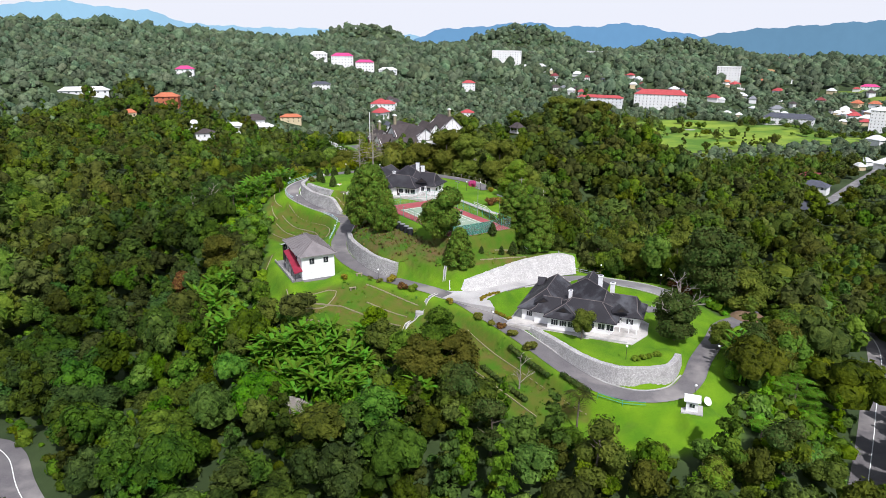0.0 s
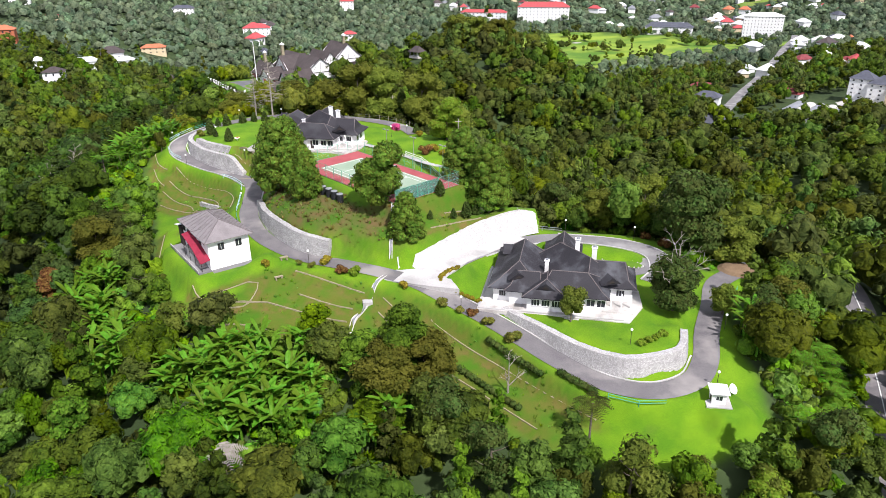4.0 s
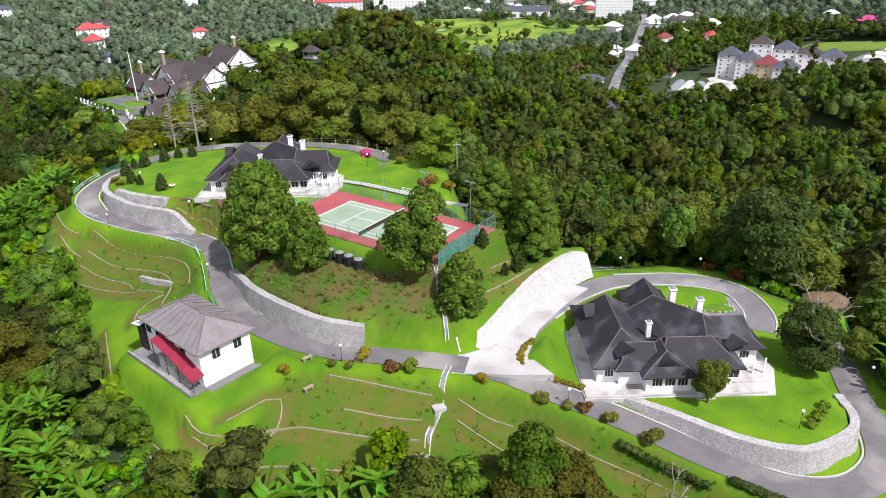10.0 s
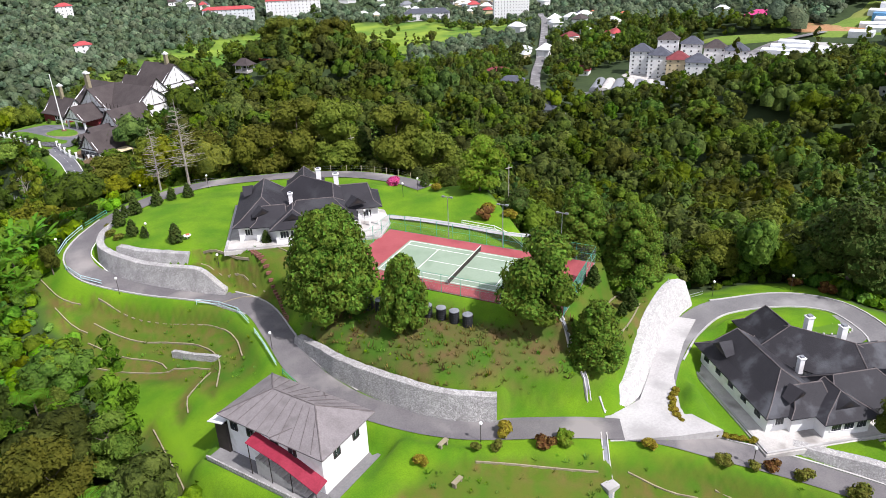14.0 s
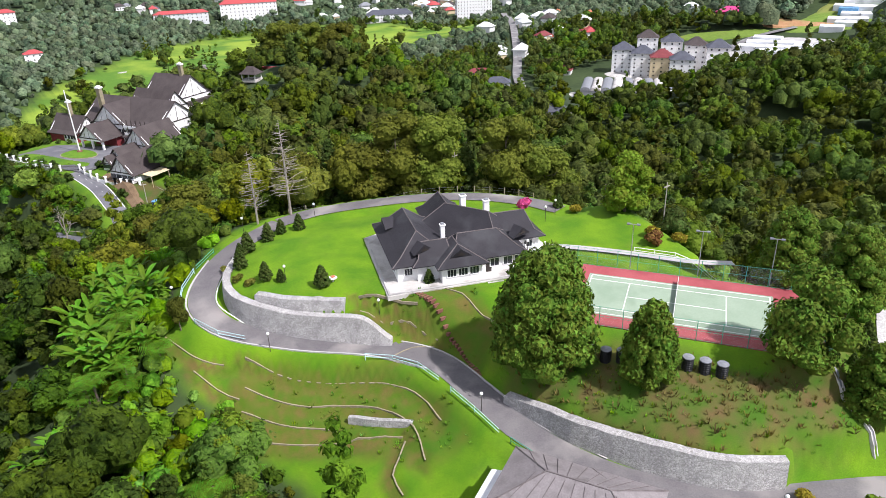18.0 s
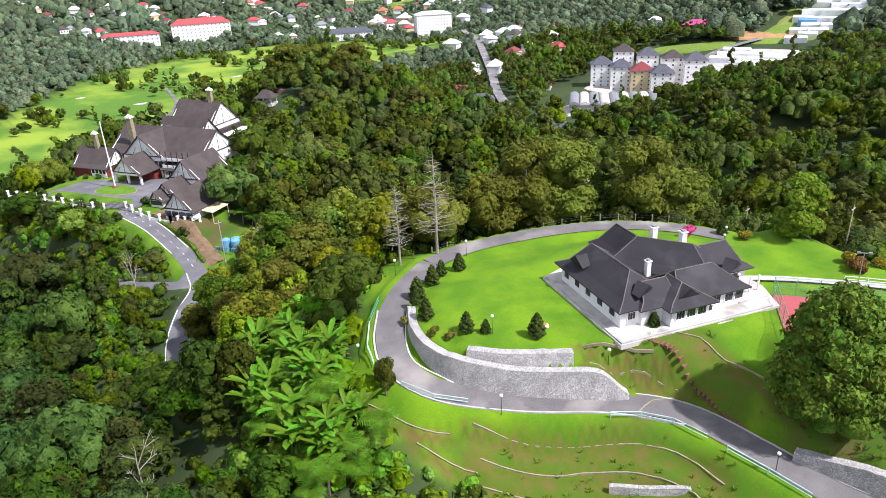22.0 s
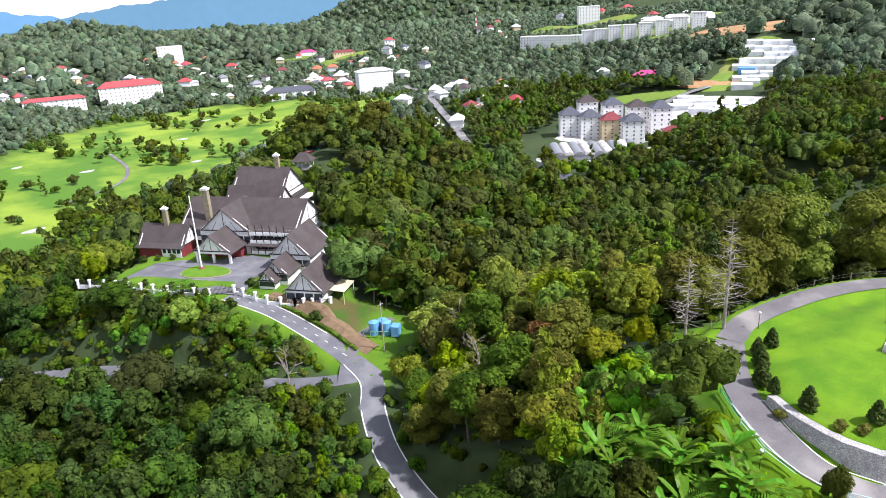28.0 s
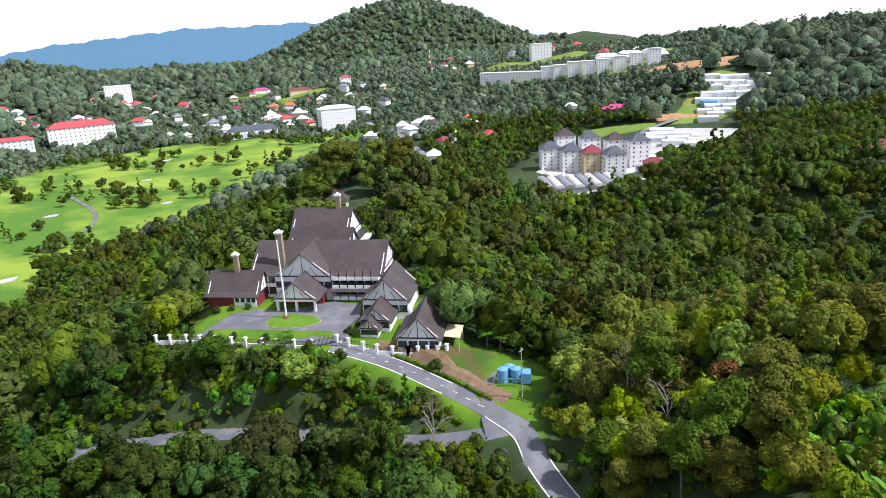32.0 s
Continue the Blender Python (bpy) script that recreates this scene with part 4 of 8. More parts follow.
# slopes left rough: below the court, above the walls, the terraces
ROUGH = [(-24, 196), (-13, 184), (-5, 171), (4, 164), (3, 156), (-10, 161.5), (-17, 166), (-22, 174), (-25.5, 186)]
rough = np.maximum(edge_soft(ROUGH, 2.0), edge_soft([(-42, 353), (-39.5, 338), (-40.5, 327), (-34, 333), (-24, 336), (-32, 351), (-38, 354)], 1.5))
BANKED = [[(-54, 222), (-42, 213), (-34, 207), (-31.5, 196), (-34, 188), (-40, 190), (-46, 200), (-56, 210)], [(-24, 158), (-8, 151), (6, 143), (18, 128), (27, 113), (20, 108), (8, 122), (-4, 133), (-24, 138), (-38, 146)], [(-30, 212), (-23, 213), (-18, 207), (-19, 198), (-27, 196), (-29, 204)], [(5, 156), (16, 162), (28, 169), (20, 176), (4, 166)]]
banked = np.max([edge_soft(b, 1.5) for b in BANKED], axis=0)
strip = np.zeros(xf.shape)
sel = (np.abs(xf) < 75) & (yf > 100) & (yf < 270)
for run, side in zip(TERRACES, DOWNHILL):
    d = beside(xf[sel], yf[sel], run) * side
    strip[sel] = np.maximum(strip[sel], smooth(-0.3, 0.3, d) * (1 - smooth(0.9, 2.6, d + fbm(xf[sel], yf[sel], 7, 2.0) * 0.6)))
for name, val in (("strip", strip), ("turf", np.maximum(turf, golf)), ("rough", rough), ("golf", golf), ("banked", banked)):
    at = ground_mesh.attributes.new(name, "FLOAT", "POINT")
    at.data.foreach_set("value", val.astype(np.float32))


def ground_material():
    m = material("ground", (0.022, 0.04, 0.012), (0.045, 0.07, 0.022), 0.95, 0.03, 0.25, 0.5, bump_scale=0.12)
    n, l = m.node_tree.nodes, m.node_tree.links
    p, geo = n["Principled BSDF"], [k for k in n if k.type == "NEW_GEOMETRY"][0]
    out = p.inputs["Base Color"].links[0].from_socket

    def noise(scale, a, b, ca, cb):
        t, r = n.new("ShaderNodeTexNoise"), n.new("ShaderNodeValToRGB")
        t.inputs["Scale"].default_value, t.inputs["Detail"].default_value = scale, 6.0
        l.new(geo.outputs["Position"], t.inputs["Vector"])
        l.new(t.outputs["Fac"], r.inputs["Fac"])
        r.color_ramp.elements[0].position, r.color_ramp.elements[1].position = a, b
        r.color_ramp.elements[0].color, r.color_ramp.elements[1].color = (*ca, 1), (*cb, 1)
        return r.outputs["Color"]

    def mix(fac, a, b):
        x = n.new("ShaderNodeMixRGB")
        l.new(fac, x.inputs["Fac"])
        l.new(a, x.inputs["Color1"])
        l.new(b, x.inputs["Color2"])
        return x.outputs["Color"]

    def attr(name):
        a = n.new("ShaderNodeAttribute")
        a.attribute_name = name
        return a.outputs["Fac"]

    lawn = noise(0.16, 0.35, 0.65, (0.066, 0.170, 0.002), (0.130, 0.250, 0.004))
    blades = noise(6.0, 0.3, 0.7, (0.82, 0.84, 0.8), (1.14, 1.12, 1.1))
    mul = n.new("ShaderNodeMixRGB")
    mul.blend_type = "MULTIPLY"
    mul.inputs["Fac"].default_value = 1.0
    l.new(lawn, mul.inputs["Color1"])
    l.new(blades, mul.inputs["Color2"])
    patch = noise(0.22, 0.55, 0.8, (0, 0, 0), (0.28, 0.28, 0.28))
    dry = noise(1.5, 0.3, 0.7, (0.08, 0.135, 0.012), (0.12, 0.11, 0.03))
    lawn2 = mix(patch, mul.outputs["Color"], dry)
    wild = noise(0.28, 0.36, 0.66, (0.046, 0.112, 0.006), (0.115, 0.078, 0.030))
    fair = noise(0.016, 0.42, 0.6, (0.075, 0.17, 0.014), (0.22, 0.31, 0.03))
    bankgrass = noise(0.3, 0.36, 0.66, (0.048, 0.130, 0.003), (0.094, 0.112, 0.012))
    lawn2 = mix(attr("banked"), lawn2, bankgrass)
    worn = noise(0.5, 0.36, 0.66, (0.066, 0.118, 0.005), (0.130, 0.098, 0.026))
    lawn2 = mix(attr("strip"), lawn2, worn)
    res = mix(attr("turf"), out, mix(attr("golf"), mix(attr("rough"), lawn2, wild), fair))
    grain = noise(9.0, 0.3, 0.7, (0.85, 0.85, 0.85), (1.1, 1.1, 1.1))
    mg = n.new("ShaderNodeMixRGB")
    mg.blend_type = "MULTIPLY"
    mg.inputs["Fac"].default_value = 1.0
    l.new(res, mg.inputs["Color1"])
    l.new(grain, mg.inputs["Color2"])
    res = mg.outputs["Color"]
    l.new(res, p.inputs["Base Color"])
    return m


ground_mesh.materials.append(ground_material())
ground = tagged(new("ground", ground_mesh), "hilly ground of mown lawns, terraced banks and forest floor", "ground", kind="structure")

# ---- roads ----
def road(name, line, half, mat, label, lift=0.05):
    return solid(name, ribbon(line, half, -half, lift), mat, label, "road", "structure")


road("road_main", ROAD_MAIN, 2.1, "asphalt", "narrow worn grey asphalt lane winding between stone walls", 0.12)
road("road_upper", ROAD_UPPER[1:], 2.1, "asphalt", "grey asphalt drive behind the upper bungalow", 0.14)
road("road_loop", ROAD_LOOP, 2.2, "drive", "worn pale grey loop drive round the lower bungalow", 0.07)
road("road_hotel", ROAD_HOTEL[1:], 2.5, "asphalt_dark", "dark asphalt road climbing to the hotel gate")
road("road_valley", ROAD_VALLEY, 2.3, "asphalt_dark", "dark asphalt road along the wooded slope", 0.06)
road("road_tank", ROAD_TANK, 1.3, "asphalt", "short asphalt track to the water tanks", 0.06)
road("road_foot_east", ROAD_FOOT_E, 3.0, "asphalt", "grey valley road at the foot of the hill")
road("road_foot_west", ROAD_FOOT_W, 3.0, "asphalt", "grey valley road at the foot of the hill")

# ---- retaining walls ----

def wall(name, foot, top, mat, label, thick=1.2, batter=0.35):
    return solid(name, wall_along(foot, [[t] for t in top], thick, 1.0, batter), mat, label, "retaining wall", "structure")


wall("retaining_wall_lane", WALL_A_FOOT, WALL_A_TOP, "rubble", "long curved grey rubble retaining wall above the lane")
wall("retaining_wall_bend", WALL_B_FOOT, WALL_B_TOP, "rubble", "grey rubble wall holding the lawn above the bend")
wall("retaining_wall_tier", WALL_C_FOOT, WALL_C_TOP, "rubble", "upper tier of the grey rubble wall")
wall("terrace_wall", [(-42.6, 204.6, -12.0), (-40.6, 201.6, -11.7), (-38.8, 199.2, -11.4), (-37.0, 197.0, -11.2)], [-10.9, -10.5, -10.2, -10.0], "rubble", "short weathered rubble wall between grass terraces", 0.6, 0.1)
wall("retaining_wall_lawn", WALL_D_FOOT, WALL_D_TOP, "greystone", "pale stone wall round the lower bungalow's lawn")
wall("revetment_drive", WALL_E_FOOT, WALL_E_TOP, "palestone", "sloping white-washed stone revetment beside the drive", 1.5, 1.7)
solid("apron_junction", Shape().prism([(-3.2, 150.5), (0, 148.8), (7, 145.2), (12, 143), (11, 149), (16, 154.5), (24, 159.5), (31, 163), (29, 165.5), (21, 162), (14, 157.2), (8, 153.4), (2.4, 153.2), (-1, 154.6)], -11.2, -10.02), "apron", "pale concrete apron where the drive leaves the lane", "pavement", "structure")

# ---- low terrace kerbs ----
for run in TERRACES:
    pts = curve([(x, y, 0) for x, y in run], 1.2)
    zs = height(np.array([p[0] for p in pts]), np.array([p[1] for p in pts]))
    line = [(p[0], p[1], z) for p, z in zip(pts, zs)]
    s = Shape()
    ns = sideways([np.array(p) for p in line])
    vs = []
    for p, n in zip(line, ns):
        for o, dz in ((0.09, -0.3), (0.09, 0.16), (-0.09, 0.16), (-0.09, -0.3)):
            vs.append((p[0] + n[0] * o, p[1] + n[1] * o, p[2] + dz))
    s.add(vs, [(i * 4 + a, (i + 1) * 4 + a, (i + 1) * 4 + (a + 1) % 4, i * 4 + (a + 1) % 4) for i in range(len(line) - 1) for a in range(4)])
    solid("terrace_kerb", s, "kerb", "low weathered stone kerb edging a grass terrace", "kerb", "structure", "terrace kerbs")

# ---- tennis court ----
COURT = pose(0.4, 184.3, -0.25, 0, 0, -57.5) @ Matrix.Diagonal((1.06, 1.04, 1, 1))
court = thing("tennis_court", "green and red hard tennis court with white lines", "tennis court", COURT)
part("surround", Shape().slab(-17.6, -8.6, -0.2, 17.6, 8.6, 0.08), "red", court, "faded red painted surround")
part("playing_surface", Shape().slab(-12.3, -5.8, 0.0, 12.3, 5.8, 0.1), "green", court, "pale green playing surface")
for x0, y0, x1, y1 in ((-11.9, -5.5, 11.9, -5.38), (-11.9, 5.38, 11.9, 5.5), (-11.9, -4.17, 11.9, -4.05), (-11.9, 4.05, 11.9, 4.17), (-11.95, -5.5, -11.8, 5.5), (11.8, -5.5, 11.95, 5.5), (-6.46, -4.1, -6.34, 4.1), (6.34, -4.1, 6.46, 4.1), (-6.4, -0.06, 6.4, 0.06)):
    part("line", Shape().slab(x0, y0, 0.05, x1, y1, 0.106), "line", court)
net = thing("tennis_net", "dark tennis net with a white band between two posts", "tennis net", COURT @ pose(0, 0, 0.1))
part("mesh", Shape().slab(-0.015, -6.2, 0.06, 0.015, 6.2, 0.88), "dark", net)
part("band", Shape().slab(-0.03, -6.2, 0.86, 0.03, 6.2, 0.95), "line", net)
for y in (-6.3, 6.3):
    part("post", Shape().tube((0, y, 0), (0, y, 1.08), 0.05), "steel", net)


def wire_mesh_material(name, col, cell, open_part):
    m = material(name, col, None, 0.7, 1, 5, 0)
    n, l = m.node_tree.nodes, m.node_tree.links
    p = n["Principled BSDF"]
    t = n.new("ShaderNodeBsdfTransparent")
    mix = n.new("ShaderNodeMixShader")
    mix.inputs["Fac"].default_value = open_part
    l.new(p.outputs[0], mix.inputs[1])
    l.new(t.outputs[0], mix.inputs[2])
    l.new(mix.outputs[0], n["Material Output"].inputs["Surface"])
    return m


MAT["mesh_grey"] = wire_mesh_material("chain_link", (0.25, 0.3, 0.28), 0.1, 0.86)
MAT["mesh_green"] = wire_mesh_material("green_windbreak", (0.03, 0.2, 0.15), 0.1, 0.35)
fence = thing("court_fence", "tall chain-link fence round the tennis court on green posts", "fence", COURT)
for x0, y0, x1, y1 in ((-17.6, -8.6, 17.6, -8.6), (-17.6, 8.6, 17.6, 8.6), (-17.6, -8.6, -17.6, 8.6), (17.6, -8.6, 17.6, 8.6)):
    n = 12 if abs(x1 - x0) > 1 else 6
    for k in range(n):
        x, y = x0 + (x1 - x0) * k / n, y0 + (y1 - y0) * k / n
        part("post", Shape().tube((x, y, -0.3), (x, y, 3.0), 0.045, n=5), "greenrail", fence)
    for z in (0.12, 1.5, 3.0):
        part("rail", Shape().tube((x0, y0, z), (x1, y1, z), 0.025, n=4), "greenrail", fence)
    part("netting", Shape().add([(x0, y0, 0.1), (x1, y1, 0.1), (x1, y1, 3.0), (x0, y0, 3.0)], [(0, 1, 2, 3)]), "mesh_grey", fence)
part("windbreak", Shape().slab(17.5, -8.4, 0.1, 17.53, 3.0, 2.9), "mesh_green", fence, "green windbreak cloth")


def floodlight(x, y, z, turn):
    t = thing("floodlight_mast", "slim grey court floodlight mast with two lamp heads", "floodlight", pose(x, y, z, 0, 0, turn), "court floodlights")
    part("pole", Shape().tube((0, 0, 0), (0, 0, 7.6), 0.09, 0.05), "steel", t)
    part("crossbar", Shape().slab(-0.9, -0.05, 7.5, 0.9, 0.05, 7.6), "steel", t)
    for sx in (-0.75, 0.75):
        part("lamp_head", Shape().box(sx, -0.15, 7.62, 0.5, 0.4, 0.22), "tanklid", t)
    return t


for x, y in ((-7, 9.4), (2.5, 9.4), (12, 9.4)):
    p = COURT @ Vector((x, y, 0))
    floodlight(p.x, p.y, ground_at(p.x, p.y) - 0.05, -57.5 + (0 if y > 0 else 180))


def water_tank(x, y):
    t = thing("water_tank", "tall black plastic water tank with a grey domed lid", "water tank", pose(x, y, ground_at(x, y) - 0.1), "black tanks below the court")
    s = Shape()
    rings = [(0.3 * k + dz, ra) for k in range(6) for dz, ra in ((0.0, 0.68), (0.03, 0.72), (0.27, 0.72))]
    vs = [(ra * math.cos(a), ra * math.sin(a), z) for z, ra in rings for a in np.linspace(0, 2 * math.pi, 14, endpoint=False)]
    s.add(vs, [(j * 14 + k, j * 14 + (k + 1) % 14, (j + 1) * 14 + (k + 1) % 14, (j + 1) * 14 + k) for j in range(len(rings) - 1) for k in range(14)] + [tuple(range(13, -1, -1))])
    part("body", s, "tank", t)
    part("lid", Shape().tube((0, 0, 1.8), (0, 0, 1.9), 0.74, 0.7, 14).tube((0, 0, 1.9), (0, 0, 2.02), 0.6, 0.25, 14), "tanklid", t)


for x, y in ((-17.6, 186.4), (-16.8, 184.5), (-15.9, 182.7), (-14.8, 181.0), (-11.6, 176.2), (-10.4, 174.4), (-9.3, 172.7), (-8.2, 171)):
    water_tank(x + 0.2, y + 0.3)


# ---- roofs and walls of houses ----
def hip_roof(x0, x1, y0, y1, ze, zr, axis="x", ridge=None, flare=0.3, drop=0.22):
    """A hipped roof with flared eaves; ridge: its two ends along the axis."""
    s = Shape()
    cx, cy = (x0 + x1) / 2, (y0 + y1) / 2
    ex, ey = (x1 - x0) * flare / 2, (y1 - y0) * flare / 2
    e = min(ex, ey)
    zb = ze + (zr - ze) * drop
    if axis == "x":
        a, b = ridge or (x0 + (y1 - y0) / 2, x1 - (y1 - y0) / 2)
        r0, r1 = (a, cy, zr), (b, cy, zr)
    else:
        a, b = ridge or (y0 + (x1 - x0) / 2, y1 - (x1 - x0) / 2)
        r0, r1 = (cx, a, zr), (cx, b, zr)
    low = [(x0, y0, ze), (x1, y0, ze), (x1, y1, ze), (x0, y1, ze)]
    mid = [(x0 + e, y0 + e, zb), (x1 - e, y0 + e, zb), (x1 - e, y1 - e, zb), (x0 + e, y1 - e, zb)]
    under = [(x, y, z - 0.16) for x, y, z in low]
    vs = low + mid + [r0, r1] + under
    fs = [(i, (i + 1) % 4, 4 + (i + 1) % 4, 4 + i) for i in range(4)] + [(10 + i, 10 + (i + 1) % 4, (i + 1) % 4, i) for i in range(4)] + [(13, 12, 11, 10)]
    if axis == "x":
        fs += [(4, 5, 9, 8), (5, 6, 9), (6, 7, 8, 9), (7, 4, 8)]
    else:
        fs += [(5, 6, 9, 8), (4, 5, 8), (7, 4, 8, 9), (6, 7, 9)]
    s.add(vs, fs)
    hips = [(mid[0], r0), (mid[3], r0), (mid[1], r1), (mid[2], r1)] if axis == "x" else [(mid[0], r0), (mid[1], r0), (mid[2], r1), (mid[3], r1)]
    caps = [Shape().tube(p, q, 0.09, n=5) for p, q in hips + [(r0, r1)] + list(zip(low, mid))]
    return s, caps


def ridge_caps(caps, parent):
    for c in caps:
        part("ridge_cap", c, "ridge", parent)


def window(parent, x, y, z, w, h, nx_, ny_, panes=3, frame="white"):
    """A window on a wall whose outward normal is (nx_, ny_): frame, panes and mullions."""
    turn = math.degrees(math.atan2(nx_, -ny_))
    m = pose(x, y, z, 0, 0, turn)
    f = Shape()
    for sx in (-w / 2, w / 2):
        f.slab(sx - 0.06, -0.1, -h / 2, sx + 0.06, 0.04, h / 2)
    for sz in (-h / 2, h / 2):
        f.slab(-w / 2, -0.1, sz - 0.06, w / 2, 0.04, sz + 0.06)
    ob = part("window", f, frame, parent)
    ob.matrix_local = m
    for k in range(panes):
        a, b = -w / 2 + w * k / panes, -w / 2 + w * (k + 1) / panes
        part("pane", Shape().slab(a + 0.05, -0.05, -h / 2 + 0.05, b - 0.05, 0.02, h / 2 - 0.05), "glass", ob)
    return ob


def chimney(parent, x, y, z0, z1, w=0.9, d=0.9, mat="white"):
    c = part("chimney", Shape().box(x, y, (z0 + z1) / 2, w, d, z1 - z0), mat, parent)
    part("cap", Shape().box(x, y, z1 + 0.06, w + 0.25, d + 0.25, 0.14), mat, c)
    part("pot", Shape().box(x, y, z1 + 0.26, w * 0.7, d * 0.7, 0.26), "tanklid", c)
    return c


def bungalow(m, label, shingle="slate"):
    t = thing("bungalow", label, "house", m)
    part("terrace", Shape().prism([(-1.7, -3.4), (25, -3.4), (27.4, 2.5), (27, 9), (18, 17), (14, 23), (7.5, 23), (-1.7, 19)], -0.6, 0.12), "concrete", t, "pale concrete terrace plinth")
    for x0, y0, x1, y1 in ((-1.5, -3.0, -1.2, 18.5), (-1.5, -3.2, 24, -2.95)):
        part("plinth_step", Shape().slab(x0, y0, 0.1, x1, y1, 0.34), "apron", t)
    blocks = [((-0.2, 10.0, -0.3, 18), 3.0, 6.3, "y", (5.2, 15.6)), ((8.2, 21.4, -1.3, 7.2), 3.0, 5.9, "x", (11, 17.4)), ((6.2, 14.4, -2.9, 4.2), 2.95, 5.3, "y", (0.4, 3.6)), ((8.6, 16.2, 12.8, 22.4), 3.1, 6.6, "y", (14.5, 20.2)), ((16.2, 26.2, 3.4, 12.4), 3.1, 6.3, "x", (18, 24.0)), ((2.8, 10.4, -1.0, 5.8), 2.98, 5.6, "x", (5, 9))]
    for (x0, x1, y0, y1), ze, zr, ax, rg in blocks:
        s, caps = hip_roof(x0, x1, y0, y1, ze, zr, ax, rg, 0.32, 0.26)
        r = part("roof", s, shingle, t)
        ridge_caps(caps, r)
        part("wall", Shape().slab(x0 + 0.9, y0 + 0.9, 0.0, x1 - 0.9, y1 - 0.9, ze + 0.25), "white", t)
    # the slanting main range
    s, caps = hip_roof(-8.6, 8.6, -4.6, 4.6, 3.1, 6.9, "x", (-4.2, 4.2), 0.32, 0.26)
    mm = pose(14.8, 10.6, 0, 0, 0, -46.5)
    r = part("roof", s, shingle, t)
    r.matrix_local = mm
    ridge_caps(caps, r)
    part("wall", Shape().slab(-7.6, -3.6, 0, 7.6, 3.6, 3.3), "white", t).matrix_local = mm
    # vents in the small gables
    for x, y, z, tr in ((10.3, -0.9, 4.55, 0), (5.0, 1.6, 5.0, 20), (1.6, 13.5, 5.1, -90), (21.4, 2.9, 4.9, 25)):
        g = part("gablet", Shape().add([(-1.7, 0.9, -0.55), (1.7, 0.9, -0.55), (0, 1.3, 0.75), (-1.9, -0.5, -0.75), (1.9, -0.5, -0.75), (0, -0.75, 0.72)], [(3, 4, 5), (0, 3, 5, 2), (4, 1, 2, 5), (0, 1, 4, 3)]), "slate", t)
        g.matrix_local = pose(x, y, z, 0, 0, tr)
        part("vent", Shape().add([(-0.7, -0.7, -0.35), (0.7, -0.7, -0.35), (0, -0.8, 0.3)], [(0, 1, 2)]), "dark", g)
    chimney(t, 15.2, 14.0, 4.5, 7.7)
    chimney(t, 18.4, 10.9, 4.5, 7.5)
    chimney(t, 9.8, 7.6, 3.2, 5.6, 0.7, 0.7)
    for k in range(5):
        window(t, 0.66, 2.6 + 3.2 * k, 1.75, 1.5, 1.3, -1, 0)
    for x in (8.6, 10.4, 12.2):
        window(t, x, -2.04, 1.7, 1.5, 1.3, 0, -1)
    for x in (2.4, 4.4):
        window(t, x, 0.56, 1.7, 1.3, 1.2, 0, -1)
    for x in (16, 18.2, 20):
        window(t, x, -0.44, 1.7, 1.5, 1.4, 0, -1, 2)
    for y in (5.5, 8.2):
        window(t, 25.34, y, 1.75, 1.6, 1.3, 1, 0)
    for x in (18.5, 21, 23.4):
        window(t, x, 4.26, 1.75, 1.5, 1.3, 0, -1)
    part("door", Shape().slab(14.6, -0.46, 0.12, 15.5, -0.36, 2.15), "dark", t)
    for k in range(3):
        part("step", Shape().slab(13.8, -3.9 - 0.32 * k, -0.5, 16.4, -3.6 - 0.32 * k, 0.0 - 0.17 * k), "concrete", t)
    # verandah posts at the east corner
    for x in (21.8, 23.6, 25.2):
        part("post", Shape().slab(x - 0.1, 1.2, 0.1, x + 0.1, 1.4, 3.0), "white", t)
    part("verandah_floor", Shape().slab(20.2, -0.6, 0.1, 25.6, 3.6, 0.42), "concrete", t)
    return t


bungalow(pose(-27.2, 214.9, 0.0, 0, 0, -22), "upper white bungalow under black hipped roofs with white chimneys")
bungalow(pose(17.0, 140.6, -11.8, 0, 0, -22), "lower white bungalow under patched black hipped roofs", "slate_patched")

# service house
SH = pose(-34.2, 170.8, -10.85, 0, 0, -63.3)
sh = thing("service_house", "two-storey white service house with grey hipped sheet roof", "house", SH)
s, caps = hip_roof(-8.4, 8.4, -4.9, 4.9, 6.25, 8.7, "x", (-3.2, 3.6), 0.12, 0.1)
r = part("roof", s, "greyroof", sh)
ridge_caps(caps, r)
s, caps = hip_roof(0.5, 8.6, -5.05, 5.0, 6.2, 7.9, "y", (-1.2, 1.2), 0.12, 0.1)
r2 = part("porch_roof", s, "greyroof", sh)
ridge_caps(caps, r2)
seams = Shape()
for k in range(9):
    x = -6.8 + 1.7 * k
    seams.tube((x, -4.9, 6.27), (x * 0.62, -0.4, 8.55), 0.035, n=4)
    seams.tube((x, 4.9, 6.27), (x * 0.62, 0.4, 8.55), 0.035, n=4)
part("seams", seams, "ridge", r)
part("wall", Shape().slab(-7.6, -4.2, -0.5, 7.7, 4.2, 6.3), "white", sh)
for y in (-1.6, 2.0):
    window(sh, 7.72, y, 4.6, 1.1, 1.3, 1, 0, 2, "dark")
for x in (-6.4, -3.6, 0.4, 3.2):
    window(sh, x, -4.22, 4.7, 1.1, 1.2, 0, -1, 2, "dark")
for x in (-5, -1, 3):
    window(sh, x, 4.22, 4.7, 1.2, 1.2, 0, 1, 2, "dark")
